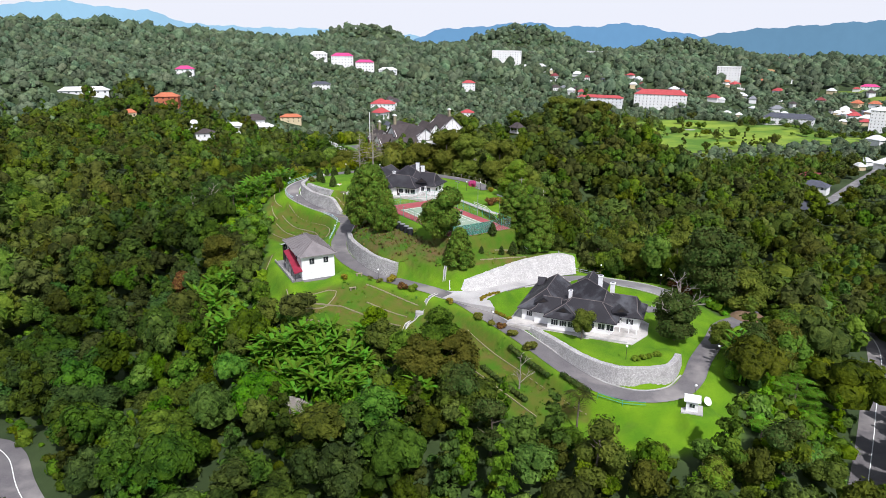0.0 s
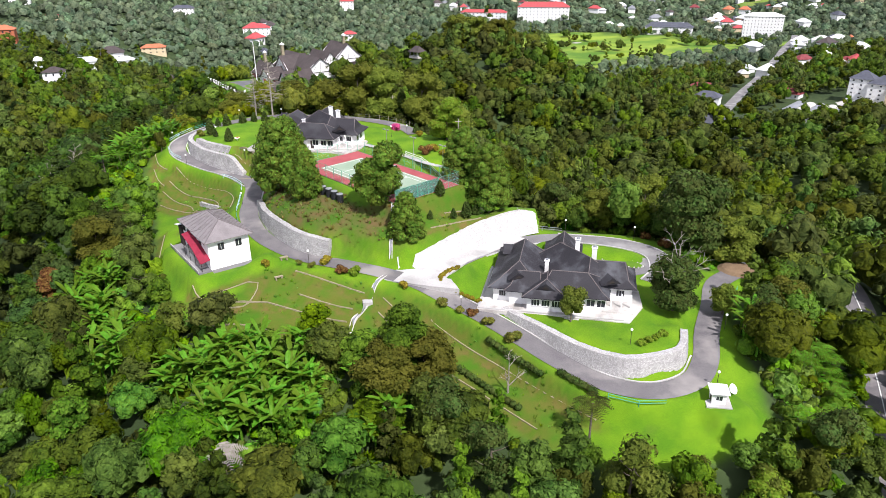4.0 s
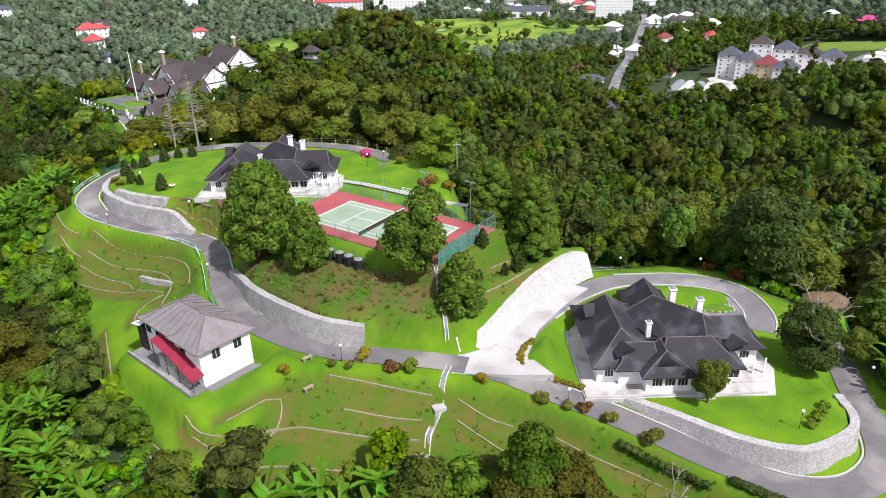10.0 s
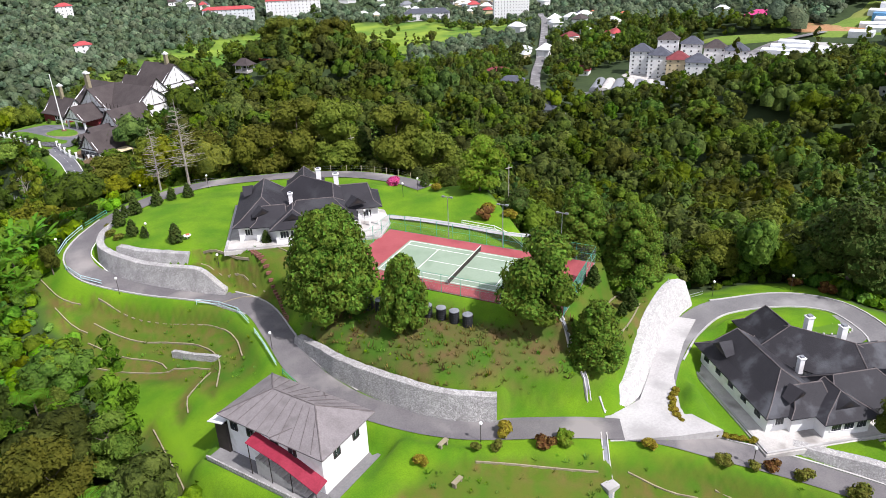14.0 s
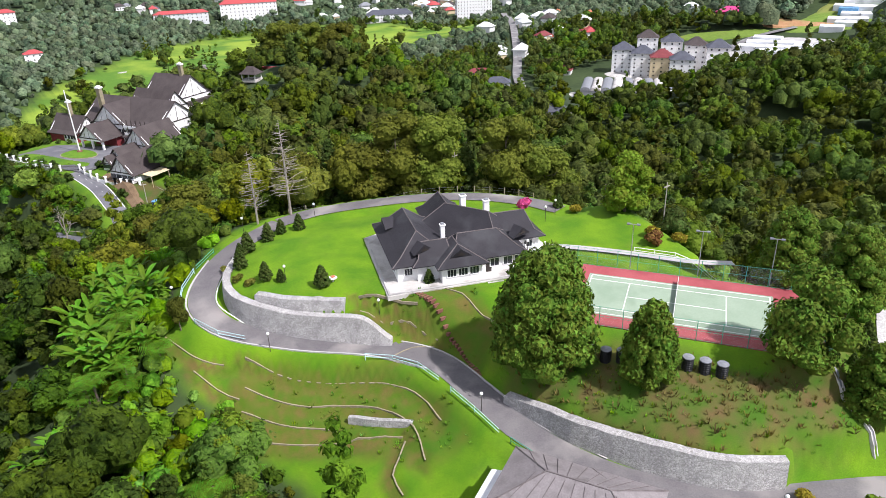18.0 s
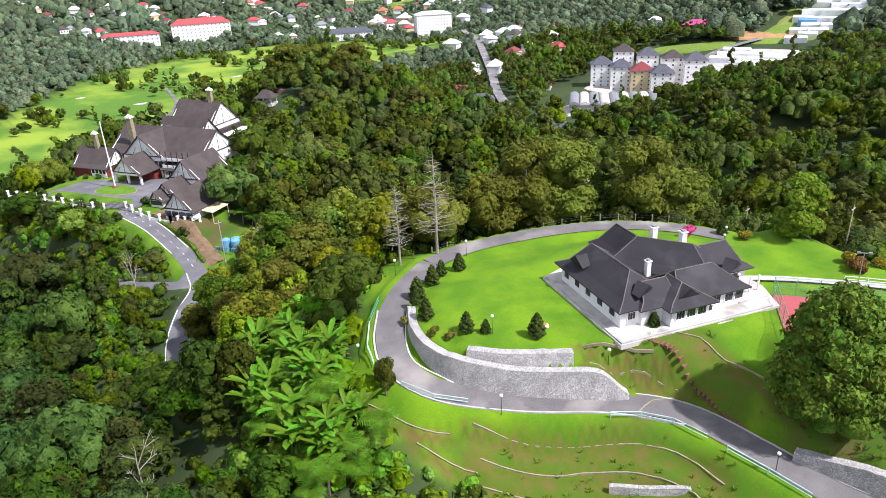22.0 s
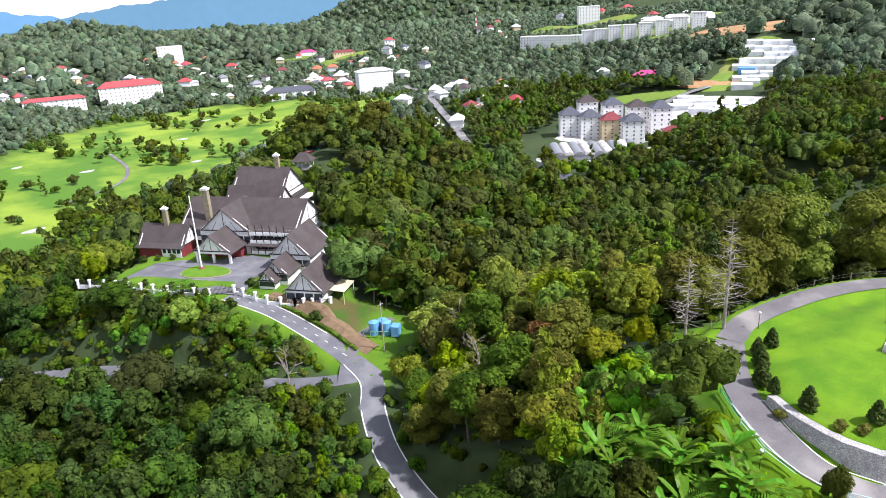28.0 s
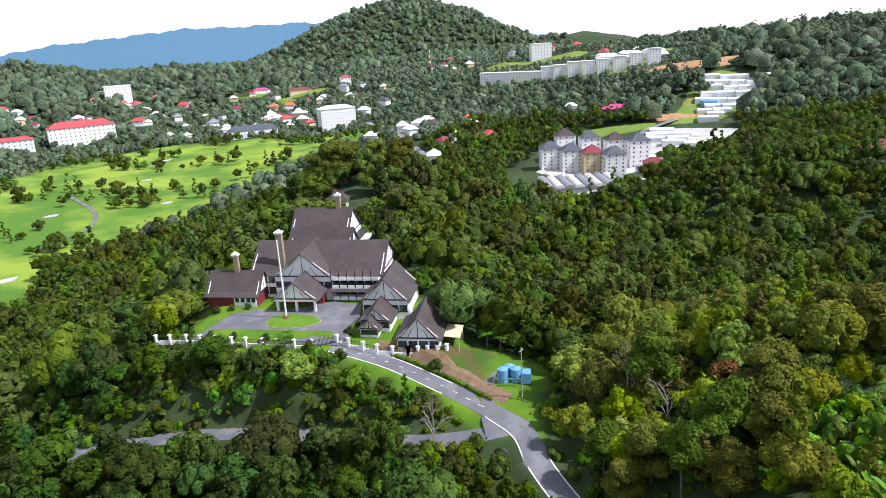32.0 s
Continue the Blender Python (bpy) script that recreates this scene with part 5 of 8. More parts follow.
part("plinth", Shape().slab(-9.4, -6.9, -2.2, 8.3, -4.2, 0.25).slab(7.6, -4.2, -1.5, 9.3, 4.6, 0.0), "drive", sh, "stained grey concrete walkway")
part("parapet", Shape().slab(-9.4, -6.95, 0.2, 8.3, -6.75, 0.75), "rubble", sh)
aw = part("awning", Shape().add([(-2.6, -6.1, 5.0), (-2.6, -4.2, 5.35), (2.6, -4.2, 4.4), (2.6, -6.1, 4.0), (8.2, -4.2, 2.5), (8.2, -6.2, 2.1)], [(0, 3, 2, 1), (3, 5, 4, 2)]).add([(-2.6, -6.1, 4.94), (-2.6, -4.2, 5.29), (2.6, -4.2, 4.34), (2.6, -6.1, 3.94), (8.2, -4.2, 2.44), (8.2, -6.2, 2.04)], [(1, 2, 3, 0), (2, 4, 5, 3)]), "awning", sh, "faded crimson sheet awning over the stair")
for x, z in ((-2.3, 4.9), (1.0, 4.3), (4.2, 3.4), (7.9, 2.2)):
    part("post", Shape().tube((x, -6.0, 0.2), (x, -6.0, z), 0.06, n=5), "dark", sh)
for k in range(13):
    part("stair_step", Shape().slab(-1.6 + 0.6 * k, -5.8, 0.2, -1.0 + 0.6 * k, -4.3, 2.9 - 0.21 * k), "concrete", sh)
part("lean_to", Shape().slab(-9.6, -4.6, 0.0, -7.6, 1.5, 4.6), "dark", sh)
part("lean_to_roof", Shape().add([(-10.2, -5.2, 4.6), (-7.5, -5.2, 5.2), (-7.5, 2.0, 5.2), (-10.2, 2.0, 4.6), (-10.2, -5.2, 4.5), (-7.5, -5.2, 5.1), (-7.5, 2.0, 5.1), (-10.2, 2.0, 4.5)], [(0, 1, 2, 3), (7, 6, 5, 4), (0, 4, 5, 1), (3, 2, 6, 7), (0, 3, 7, 4)]), "sheet", sh, "pale blue-white sheet roof")

# ---- half-timbered hotel ----
HOTEL = pose(-40, 388, -15.2, 0, 0, -63.3)
hotel = thing("hotel", "half-timbered mock-Tudor hotel with steep brown shingle roofs", "hotel", HOTEL)


def gable_roof(x0, x1, y0, y1, ze, zr, axis, over=0.7, flare=0.18):
    """A steep pitched roof with a slight sprocket at the eaves, as one thick shell."""
    s = Shape()
    if axis == "y":
        w = (x1 - x0) / 2
        prof = [(x0 - over, ze - 0.35), (x0 + w * flare, ze + (zr - ze) * 0.12), ((x0 + x1) / 2, zr), (x1 - w * flare, ze + (zr - ze) * 0.12), (x1 + over, ze - 0.35)]
        ends = (y0 - over, y1 + over)
        pt = lambda a, z, e: (a, e, z)
    else:
        w = (y1 - y0) / 2
        prof = [(y1 + over, ze - 0.35), (y1 - w * flare, ze + (zr - ze) * 0.12), ((y0 + y1) / 2, zr), (y0 + w * flare, ze + (zr - ze) * 0.12), (y0 - over, ze - 0.35)]
        ends = (x0 - over, x1 + over)
        pt = lambda a, z, e: (e, a, z)
    for dz in (0, -0.22):
        for e in ends:
            s.v += [pt(a, z + dz, e) for a, z in prof]
    for i in range(4):
        s.f += [(i, i + 5, i + 6, i + 1), (10 + i + 1, 15 + i + 1, 15 + i, 10 + i), (i, i + 1, 10 + i + 1, 10 + i), (5 + i + 1, 5 + i, 15 + i, 15 + i + 1)]
    s.f += [(0, 10, 15, 5), (4, 9, 19, 14)]
    return s


def timbers(parent, w, z0, ze, zr, m, fan=True):
    """Dark timbers of a gable end: tie beam, king post, raking struts."""
    tb = Shape()
    tb.slab(-w, -0.14, ze - 0.14, w, 0.0, ze + 0.14)
    if fan:
        for k in (-0.5, 0.0, 0.5):
            top = ze + (zr - ze) * 0.82 * (1 - abs(k))
            tb.add([(k * w - 0.09, -0.1, ze), (k * w + 0.09, -0.1, ze), (k * w * 0.55 + 0.09, -0.1, top), (k * w * 0.55 - 0.09, -0.1, top)], [(0, 1, 2, 3)])
    ob = part("timber", tb, "dark", parent)
    ob.matrix_local = m


def block(parent, x0, x1, y0, y1, ze, zr, axis, z0=-1.0, fronts=(), over=0.7, rows=(), wall_mat="white"):
    ob = part("wing", Shape().slab(x0, y0, z0, x1, y1, ze), wall_mat, parent)
    cx, cy = (x0 + x1) / 2, (y0 + y1) / 2
    for e in (0, 1):
        if axis == "y":
            ye = (y0, y1 - 0.2)[e]
            tri = [(x0, ye, ze), (x1, ye, ze), (cx, ye, zr - 0.3), (x0, ye + 0.2, ze), (x1, ye + 0.2, ze), (cx, ye + 0.2, zr - 0.3)]
        else:
            xe = (x0 + 0.2, x1)[e]
            tri = [(xe, y0, ze), (xe, y1, ze), (xe, cy, zr - 0.3), (xe - 0.2, y0, ze), (xe - 0.2, y1, ze), (xe - 0.2, cy, zr - 0.3)]
        part("gable", Shape().add(tri, [(0, 1, 2), (5, 4, 3), (0, 3, 4, 1), (1, 4, 5, 2), (2, 5, 3, 0)]), "white", ob)
    part("roof", gable_roof(x0, x1, y0, y1, ze, zr, axis, over), "brownroof", ob)
    if axis == "y":
        timbers(ob, (x1 - x0) / 2, z0, ze, zr, pose(cx, y0 - 0.02, 0))
    else:
        timbers(ob, (y1 - y0) / 2, z0, ze, zr, pose(x1 + 0.02, cy, 0, 0, 0, 90))
    for z, h, panel in rows:
        n = max(1, int((x1 - x0) / 2.2))
        step = (x1 - x0) / n
        for k in range(n):
            a = x0 + step * k
            part(panel, Shape().slab(a + 0.18, y0 - 0.12, z, a + step - 0.18, y0 + 0.02, z + h), "glass" if panel == "pane" else "white", ob)
        part("timber", Shape().slab(x0, y0 - 0.16, z - 0.22, x1, y0 + 0.02, z - 0.04), "dark", ob)
    return ob


# great range and its cross gable
main = block(hotel, -15, 21.5, 14.5, 33, 6.6, 13.4, "x", rows=((4.2, 1.6, "pane"), (1.0, 1.8, "pane")))
block(hotel, -7.5, 8.5, 12.6, 26, 6.6, 13.2, "y", rows=((3.6, 1.5, "pane"),))
block(hotel, -4.5, 6.8, 3.6, 13, 3.7, 8.3, "y", z0=2.9, rows=())
for x in (-3.9, 1.2, 6.2):
    part("porch_post", Shape().slab(x - 0.3, 3.9, -0.5, x + 0.3, 4.5, 3.0), "white", hotel)
part("porch_wall", Shape().slab(-4.2, 9.5, -0.5, 6.5, 12.6, 3.4), "maroon", hotel)
# low left wing
block(hotel, -25, -11, 7.5, 17.5, 3.0, 8.4, "x", wall_mat="maroon")
part("panel_wall", Shape().slab(-17.5, 7.3, -0.4, -11.2, 7.6, 2.9), "white", hotel)
for x in (-16.6, -15, -13.4, -12):
    part("pane", Shape().slab(x - 0.5, 7.2, 1.1, x + 0.5, 7.35, 2.5), "glass", hotel)
# balconies of the main front
for z in (0.4, 3.6, 6.0):
    part("balcony", Shape().slab(8.4, 11.6, z - 0.25, 21.6, 14.6, z), "white", hotel)
    for k in range(6):
        x = 8.6 + 2.18 * k
        part("balcony_panel", Shape().slab(x + 0.15, 11.5, z, x + 1.95, 11.64, z + 0.85), "white", hotel)
        part("balcony_post", Shape().slab(x - 0.1, 11.5, z, x + 0.1, 11.7, z + 2.9), "dark", hotel)
part("verandah_roof", gable_roof(8.5, 21.6, 11.2, 16, 3.3, 4.2, "x", 0.5), "brownroof", hotel)
# right wing with its gable to the court
block(hotel, 19.5, 31, 2.2, 16, 4.2, 9.8, "y", rows=((1.2, 1.6, "pane"),))
# rear ranges
block(hotel, -13, 4.5, 40, 58, 8.6, 16.4, "x", rows=())
block(hotel, -10, 8, 31, 42, 7.4, 13.4, "x", rows=())
for z in (1.6, 4.6):
    part("balcony", Shape().slab(4.5, 40.5, z, 8.2, 57, z + 0.9), "white", hotel)
part("rear_terrace_wall", Shape().slab(4.4, 40, -1, 6.4, 57.5, 7), "dark", hotel)
# chimneys
for x, y, z0, z1, w in ((-7, 17.6, 7, 17.2, 1.7), (-17.8, 12.4, 6.5, 12.6, 1.3), (0.5, 49, 12, 20, 1.5)):
    c = part("chimney", Shape().box(x, y, (z0 + z1) / 2, w, w * 0.8, z1 - z0), "kerb", hotel)
    part("cap", Shape().box(x, y, z1 + 0.2, w + 0.5, w * 0.8 + 0.5, 0.5).add([(x - w / 2, y - w / 2, z1 + 0.45), (x + w / 2, y - w / 2, z1 + 0.45), (x + w / 2, y + w / 2, z1 + 0.45), (x - w / 2, y + w / 2, z1 + 0.45), (x, y, z1 + 1.2)], [(0, 1, 4), (1, 2, 4), (2, 3, 4), (3, 0, 4)]), "white", c)


def cottage(m, w, d, ze, zr, label, porch=False):
    t = thing("cottage", label, "house", m, "hotel cottages")
    block(t, -w, w, 0, d, ze, zr, "y", rows=((0.9, 1.4, "pane"),))
    if porch:
        block(t, -w * 0.8, w * 0.4, -3.2, 0.4, 1.9, 4.4, "y", rows=((0.6, 1.0, "pane"),))
    return t


cottage(HOTEL @ pose(36.6, -14.6, -1.2), 4.8, 12.5, 3.0, 8.0, "gate cottage with white half-timbered gable and brown roof")
cottage(HOTEL @ pose(24.4, -5.6, -0.6), 3.6, 8.5, 2.6, 6.0, "small half-timbered lodge with a lower porch gable", True)
# lean-to roof beside the gate cottage
solid("carport", Shape().add([(41.6, -12, 2.4), (45.8, -12, 2.0), (45.8, -5, 2.0), (41.6, -5, 2.4), (41.6, -12, 2.3), (45.8, -12, 1.9), (45.8, -5, 1.9), (41.6, -5, 2.3)], [(0, 1, 2, 3), (7, 6, 5, 4), (0, 4, 5, 1), (1, 5, 6, 2), (2, 6, 7, 3), (3, 7, 4, 0)]).tube((45.5, -11.8, -2), (45.5, -11.8, 1.95), 0.08).tube((45.5, -5.2, -2), (45.5, -5.2, 1.95), 0.08), "cream", "cream sheet carport roof on thin posts", "carport", m=HOTEL @ pose(0, 0, -1.2))

# forecourt, island, flagpole
solid("forecourt", Shape().prism([(-19, -14.3), (12, -15.2), (18, -15.2), (19, -10), (17, -6), (18.5, 2), (17, 9), (9, 11), (5, 9), (-5, 4), (-9, 5.5), (-16, 2)], -0.6, 0.05), "asphalt_dark", "grey asphalt forecourt before the hotel", "pavement", "structure", m=HOTEL)
isl = [(6.8 * math.cos(a) + 1.8 + 0.8 * math.cos(2 * a), 4.2 * math.sin(a) - 2.4) for a in np.linspace(0, 2 * math.pi, 28, endpoint=False)]
island = thing("traffic_island", "oval grass island with clipped hedge rim round the flagpole", "traffic island", HOTEL @ pose(0, 0, 0.05), kind="structure")
part("kerb", Shape().prism([(x * 1.05, y * 1.05) for x, y in isl], -0.2, 0.14), "kerb", island)
MAT["lawn"] = material("lawn_patch", (0.07, 0.16, 0.008), (0.11, 0.22, 0.014), 0.95, 0.5, 6, 0.3)
part("grass", Shape().prism(isl, 0.0, 0.2), "lawn", island)
flag = thing("flagpole", "tall white flagpole on a small brick base", "flagpole", HOTEL @ pose(0, -0.4, 0.2))
part("pole", Shape().tube((0, 0, 0), (0, 0, 20.2), 0.24, 0.14, 10), "white", flag)
part("base", Shape().tube((0, 0, 0), (0, 0, 0.5), 1.0, 0.8, 10), "brick", flag)
part("finial", Shape().ball((0, 0, 20.3), 0.22), "white", flag)


# boundary fence of the hotel
def picket_run(line, count):
    pts = curve(line, 0.5)
    ks = np.linspace(0, len(pts) - 1, count).astype(int)
    f = thing("boundary_fence", "white rendered pillars with dark iron railings on a low wall", "fence", group="hotel fences")
    for i, k in enumerate(ks):
        x, y, z = pts[k]
        part("pillar", Shape().box(x, y, z + 0.85, 0.62, 0.62, 2.3).box(x, y, z + 2.05, 0.8, 0.8, 0.16), "white", f)
        if i:
            a = pts[ks[i - 1]]
            v = np.array((x - a[0], y - a[1]))
            ln = np.hypot(*v)
            tr = math.degrees(math.atan2(v[1], v[0]))
            mid = (np.array((x, y, z)) + a) / 2
            part("low_wall", Shape().box(mid[0], mid[1], mid[2] + 0.1, ln, 0.34, 1.1, tr), "white", f)
            n = 9
            for q in range(1, n):
                bx, by, bz = a[0] + v[0] * q / n, a[1] + v[1] * q / n, a[2] + (z - a[2]) * q / n
                part("bar", Shape().box(bx, by, bz + 1.15, 0.07, 0.07, 1.1, tr), "dark", f)
            part("top_rail", Shape().box(mid[0], mid[1], mid[2] + 1.6, ln, 0.05, 0.06, tr), "dark", f)


picket_run([(-66, 405, -15.4), (-61.5, 397, -15.3), (-57.4, 386.5, -15.2), (-53.3, 377, -15.2), (-49.6, 369.5, -15.3)], 11)
picket_run([(-44.6, 366.2, -15.3), (-43.6, 361.6, -15.9), (-41.6, 355.5, -16.7), (-38.6, 350.2, -17.2)], 6)
picket_run([(-38.6, 350.2, -17.2), (-36, 346.6, -17.1), (-33.4, 343.2, -17.0)], 5)
gate = thing("entrance_gate", "pair of dark arched iron entrance gates", "gate", pose(-47, 367.9, -15.3, 0, 0, -33))
for sx in (-1, 1):
    g = Shape()
    for k in range(9):
        x = sx * (0.15 + 0.3 * k)
        g.box(x, 0, 0.9 + 0.09 * (8 - k) / 2, 0.06, 0.06, 1.8 + 0.09 * (8 - k))
    g.box(sx * 1.4, 0, 0.25, 2.6, 0.07, 0.1).box(sx * 1.4, 0, 1.5, 2.6, 0.07, 0.08)
    part("leaf", g, "dark", gate)

# road markings
dash = thing("road_marking", "white painted centre line dashes on the hotel road", "road marking", kind="structure")
pts = curve(ROAD_HOTEL[1:6], 0.5)
for k in range(4, len(pts) - 8, 7):
    a, b = pts[k], pts[k + 3]
    d = b - a
    part("dash", Shape().box((a[0] + b[0]) / 2, (a[1] + b[1]) / 2, (a[2] + b[2]) / 2 + 0.075, 1.6, 0.14, 0.02, math.degrees(math.atan2(d[1], d[0]))), "line", dash)
for line, off in ((ROAD_HOTEL[5:], 2.3), (ROAD_HOTEL[5:], -2.3), (ROAD_HOTEL[1:5], 2.35), (ROAD_HOTEL[1:5], -2.35)):
    part("edge_line", ribbon(line, off + 0.1, off - 0.1, 0.068), "line", dash)
for line, off in ((ROAD_MAIN[2:6], 2.25), (ROAD_FOOT_E, 0.0), (ROAD_FOOT_W, 0.0)):
    part("edge_line", ribbon(line, off + 0.08, off - 0.08, 0.09), "line", dash)

# open pavilion behind the hotel
gz = ground_at(49, 454)+1.6
pav = thing("pavilion", "small open pavilion with a brown gablet roof", "pavilion", pose(49, 454, gz, 0, 0, -55))
s, caps = hip_roof(-4.6, 4.6, -3.8, 3.8, 2.8, 6.0, "x", (-1.5, 1.5), 0.3, 0.25)
part("roof", s, "brownroof", pav)
for x in (-3.4, 0, 3.4):
    for y in (-2.8, 2.8):
        part("post", Shape().slab(x - 0.12, y - 0.12, -0.5, x + 0.12, y + 0.12, 2.9), "white", pav)
part("floor", Shape().slab(-3.8, -3.2, -1.0, 3.8, 3.2, 0.2), "concrete", pav)

# earth bank and clipped hedge between the hotel road and the tanks
def bank_strip(line, offs, mat, name, label, category):
    pts_ = curve(line, 1.2)
    ns_ = sideways(pts_)
    rows_ = []
    for o, dz in offs:
        bx, by = np.array([p[0] + n[0] * o for p, n in zip(pts_, ns_)]), np.array([p[1] + n[1] * o for p, n in zip(pts_, ns_)])
        rows_.append(np.stack([bx, by, height(bx, by) + dz], -1))
    m_ = len(pts_)
    sh_ = Shape().add([tuple(v) for row in rows_ for v in row], [(j * m_ + i, j * m_ + i + 1, (j + 1) * m_ + i + 1, (j + 1) * m_ + i) for j in range(len(offs) - 1) for i in range(m_ - 1)])
    return solid(name, sh_, mat, label, category, "structure")


bank_strip(ROAD_HOTEL[2:6], ((3.3, 0.04), (4.2, 0.22), (5.6, 0.4), (6.8, 0.34), (7.4, 0.0)), "soil", "earth_bank", "bare brown earth bank above the hotel road", "bank")

# blue tanks beside the hotel road
tk = thing("water_treatment_tanks", "cluster of blue water tanks with green pipes", "water tank", pose(-32.3, 327.0, ground_at(-32.3, 327.0), 0, 0, -60))
for x, y, r_, h in ((-2, 0, 1.2, 3.0), (0.8, 0.3, 1.2, 3.0), (-0.6, 2.2, 1.2, 2.6)):
    b = part("tank", Shape().tube((x, y, 0), (x, y, h), r_, n=14).tube((x, y, h), (x, y, h + 0.4), r_, r_ * 0.3, 14), "bluetank", tk)
part("shed", Shape().slab(2.2, -1.2, 0, 4.0, 1.2, 2.4), "bluetank", tk)
for k in range(4):
    part("pipe", Shape().tube((-4 + 1.6 * k, -2, 0.4), (-4 + 1.6 * k, -2, 1.6), 0.12).tube((-4 + 1.6 * k, -2, 1.6), (-2.8 + 1.6 * k, -2, 1.6), 0.12), "pipe", tk)


# where the hotel road meets the valley road
jn = [(-41.2, 325.4), (-46.2, 326.2), (-50.4, 322.6), (-51.4, 318.2), (-54.6, 311.4), (-52.2, 307.6), (-47.6, 311.2), (-42.6, 317.4)]
jz = height(np.array([p[0] for p in jn]), np.array([p[1] for p in jn]))
jc = (-47.2, 317.6)
solid("road_junction", Shape().add([(*jc, ground_at(*jc) + 0.1)] + [(p[0], p[1], z + 0.09) for p, z in zip(jn, jz)], [(0, 1 + k, 1 + (k + 1) % 8) for k in range(8)]), "asphalt_dark", "wide grey asphalt junction of the hotel road", "road", "structure")


# ---- trees ----
rng = np.random.default_rng(11)


def leaf_cloud(r, centres, radii, count, size, lift=0.25, jitter=0.4):
    """Pointed sprays of foliage laid over the upper skin of several lobes. Returns corners (n, 3, 3)."""
    area = radii ** 2
    pick = r.choice(len(centres), count, p=area / area.sum())
    d = r.normal(size=(count, 3))
    d[:, 2] = np.abs(d[:, 2]) + d[:, 2] * 0.35
    d /= np.linalg.norm(d, axis=1)[:, None]
    pos = centres[pick] + d * (radii[pick] * r.uniform(0.86, 1.12, count))[:, None] * np.array((1, 1, 0.85))
    nrm = d + r.normal(scale=jitter, size=(count, 3)) + np.array((0, 0, lift))
    nrm /= np.linalg.norm(nrm, axis=1)[:, None]
    a = np.cross(nrm, r.normal(size=(count, 3)))
    a /= np.linalg.norm(a, axis=1)[:, None]
    b = np.cross(nrm, a)
    s = (size * r.uniform(0.6, 1.5, count))[:, None]
    k = r.uniform(0.3, 0.55, count)[:, None]
    return np.stack([pos + a * s * 0.6, pos - a * s * 0.4 + b * s * k, pos - a * s * 0.4 - b * s * k], 1)


def lobes(r, n, rx, rz, base, spread=0.75, size=(0.35, 0.55)):
    t, u = r.uniform(0, 2 * np.pi, n), r.uniform(0, 1, n)
    rad = rx * spread * np.sqrt(r.uniform(0.05, 1, n))
    z = base + rz * u
    fall = np.sqrt(np.clip(1 - ((u - 0.35) / 0.75) ** 2, 0.1, 1))
    return np.stack([rad * fall * np.cos(t), rad * fall * np.sin(t), z], 1), rx * r.uniform(*size, n)


def net_mesh(name, verts, quads_, tris, mat, tint=None):
    me = bpy.data.meshes.new(name)
    me.vertices.add(len(verts))
    me.vertices.foreach_set("co", np.ascontiguousarray(verts, dtype=np.float32).ravel())
    me.loops.add(quads_.size + tris.size)
    me.loops.foreach_set("vertex_index", np.concatenate([quads_.ravel(), tris.ravel()]).astype(np.int32))
    me.polygons.add(len(quads_) + len(tris))
    me.polygons.foreach_set("loop_start", np.concatenate([np.arange(len(quads_)) * 4, quads_.size + np.arange(len(tris)) * 3]).astype(np.int32))
    me.update(calc_edges=True)
    me.polygons.foreach_set("use_smooth", np.ones(len(quads_) + len(tris), bool))
    if tint is not None:
        at = me.attributes.new("tint", "FLOAT", "POINT")
        at.data.foreach_set("value", np.broadcast_to(tint, len(verts)).astype(np.float32))
    me.materials.append(MAT[mat])
    return me


def lobe_net(r, c, ra, nu, nv, squash=0.85, low=2.15):
    """One rounded, uneven clump of foliage, open below. Returns corners and quads."""
    th = np.linspace(0.04, low, nv + 1)
    ph = np.arange(nu) * 2 * np.pi / nu
    t, p = np.meshgrid(th, ph, indexing="ij")
    p = p + (np.arange(nv + 1) % 2)[:, None] * np.pi / nu + r.uniform(-0.25, 0.25, p.shape)
    q = ra * r.uniform(0.92, 1.07, t.shape)
    v = np.stack([q * np.sin(t) * np.cos(p), q * np.sin(t) * np.sin(p), q * np.cos(t) * squash], -1).reshape(-1, 3) + c
    k = np.arange(nu)
    f = np.concatenate([np.stack([a * nu + k, (a + 1) * nu + k, (a + 1) * nu + (k + 1) % nu, a * nu + (k + 1) % nu], -1) for a in range(nv)])
    return v, f


def crown_net(r, centres, radii, nu, nv, count, size, lift=0.25, jitter=0.4, body=0.84):
    """Clumps of foliage with loose leaf sprays over them. Returns corners, quads, triangles."""
    vs, fs, n = [], [], 0
    for c, ra in zip(centres, radii):
        v, f = lobe_net(r, c, ra * body, nu, nv)
        vs.append(v)
        fs.append(f + n)
        n += len(v)
    q = leaf_cloud(r, centres, radii, count, size, lift, jitter).reshape(-1, 3)
    vs.append(q)
    return np.concatenate(vs), np.concatenate(fs), np.arange(len(q)).reshape(-1, 3) + n


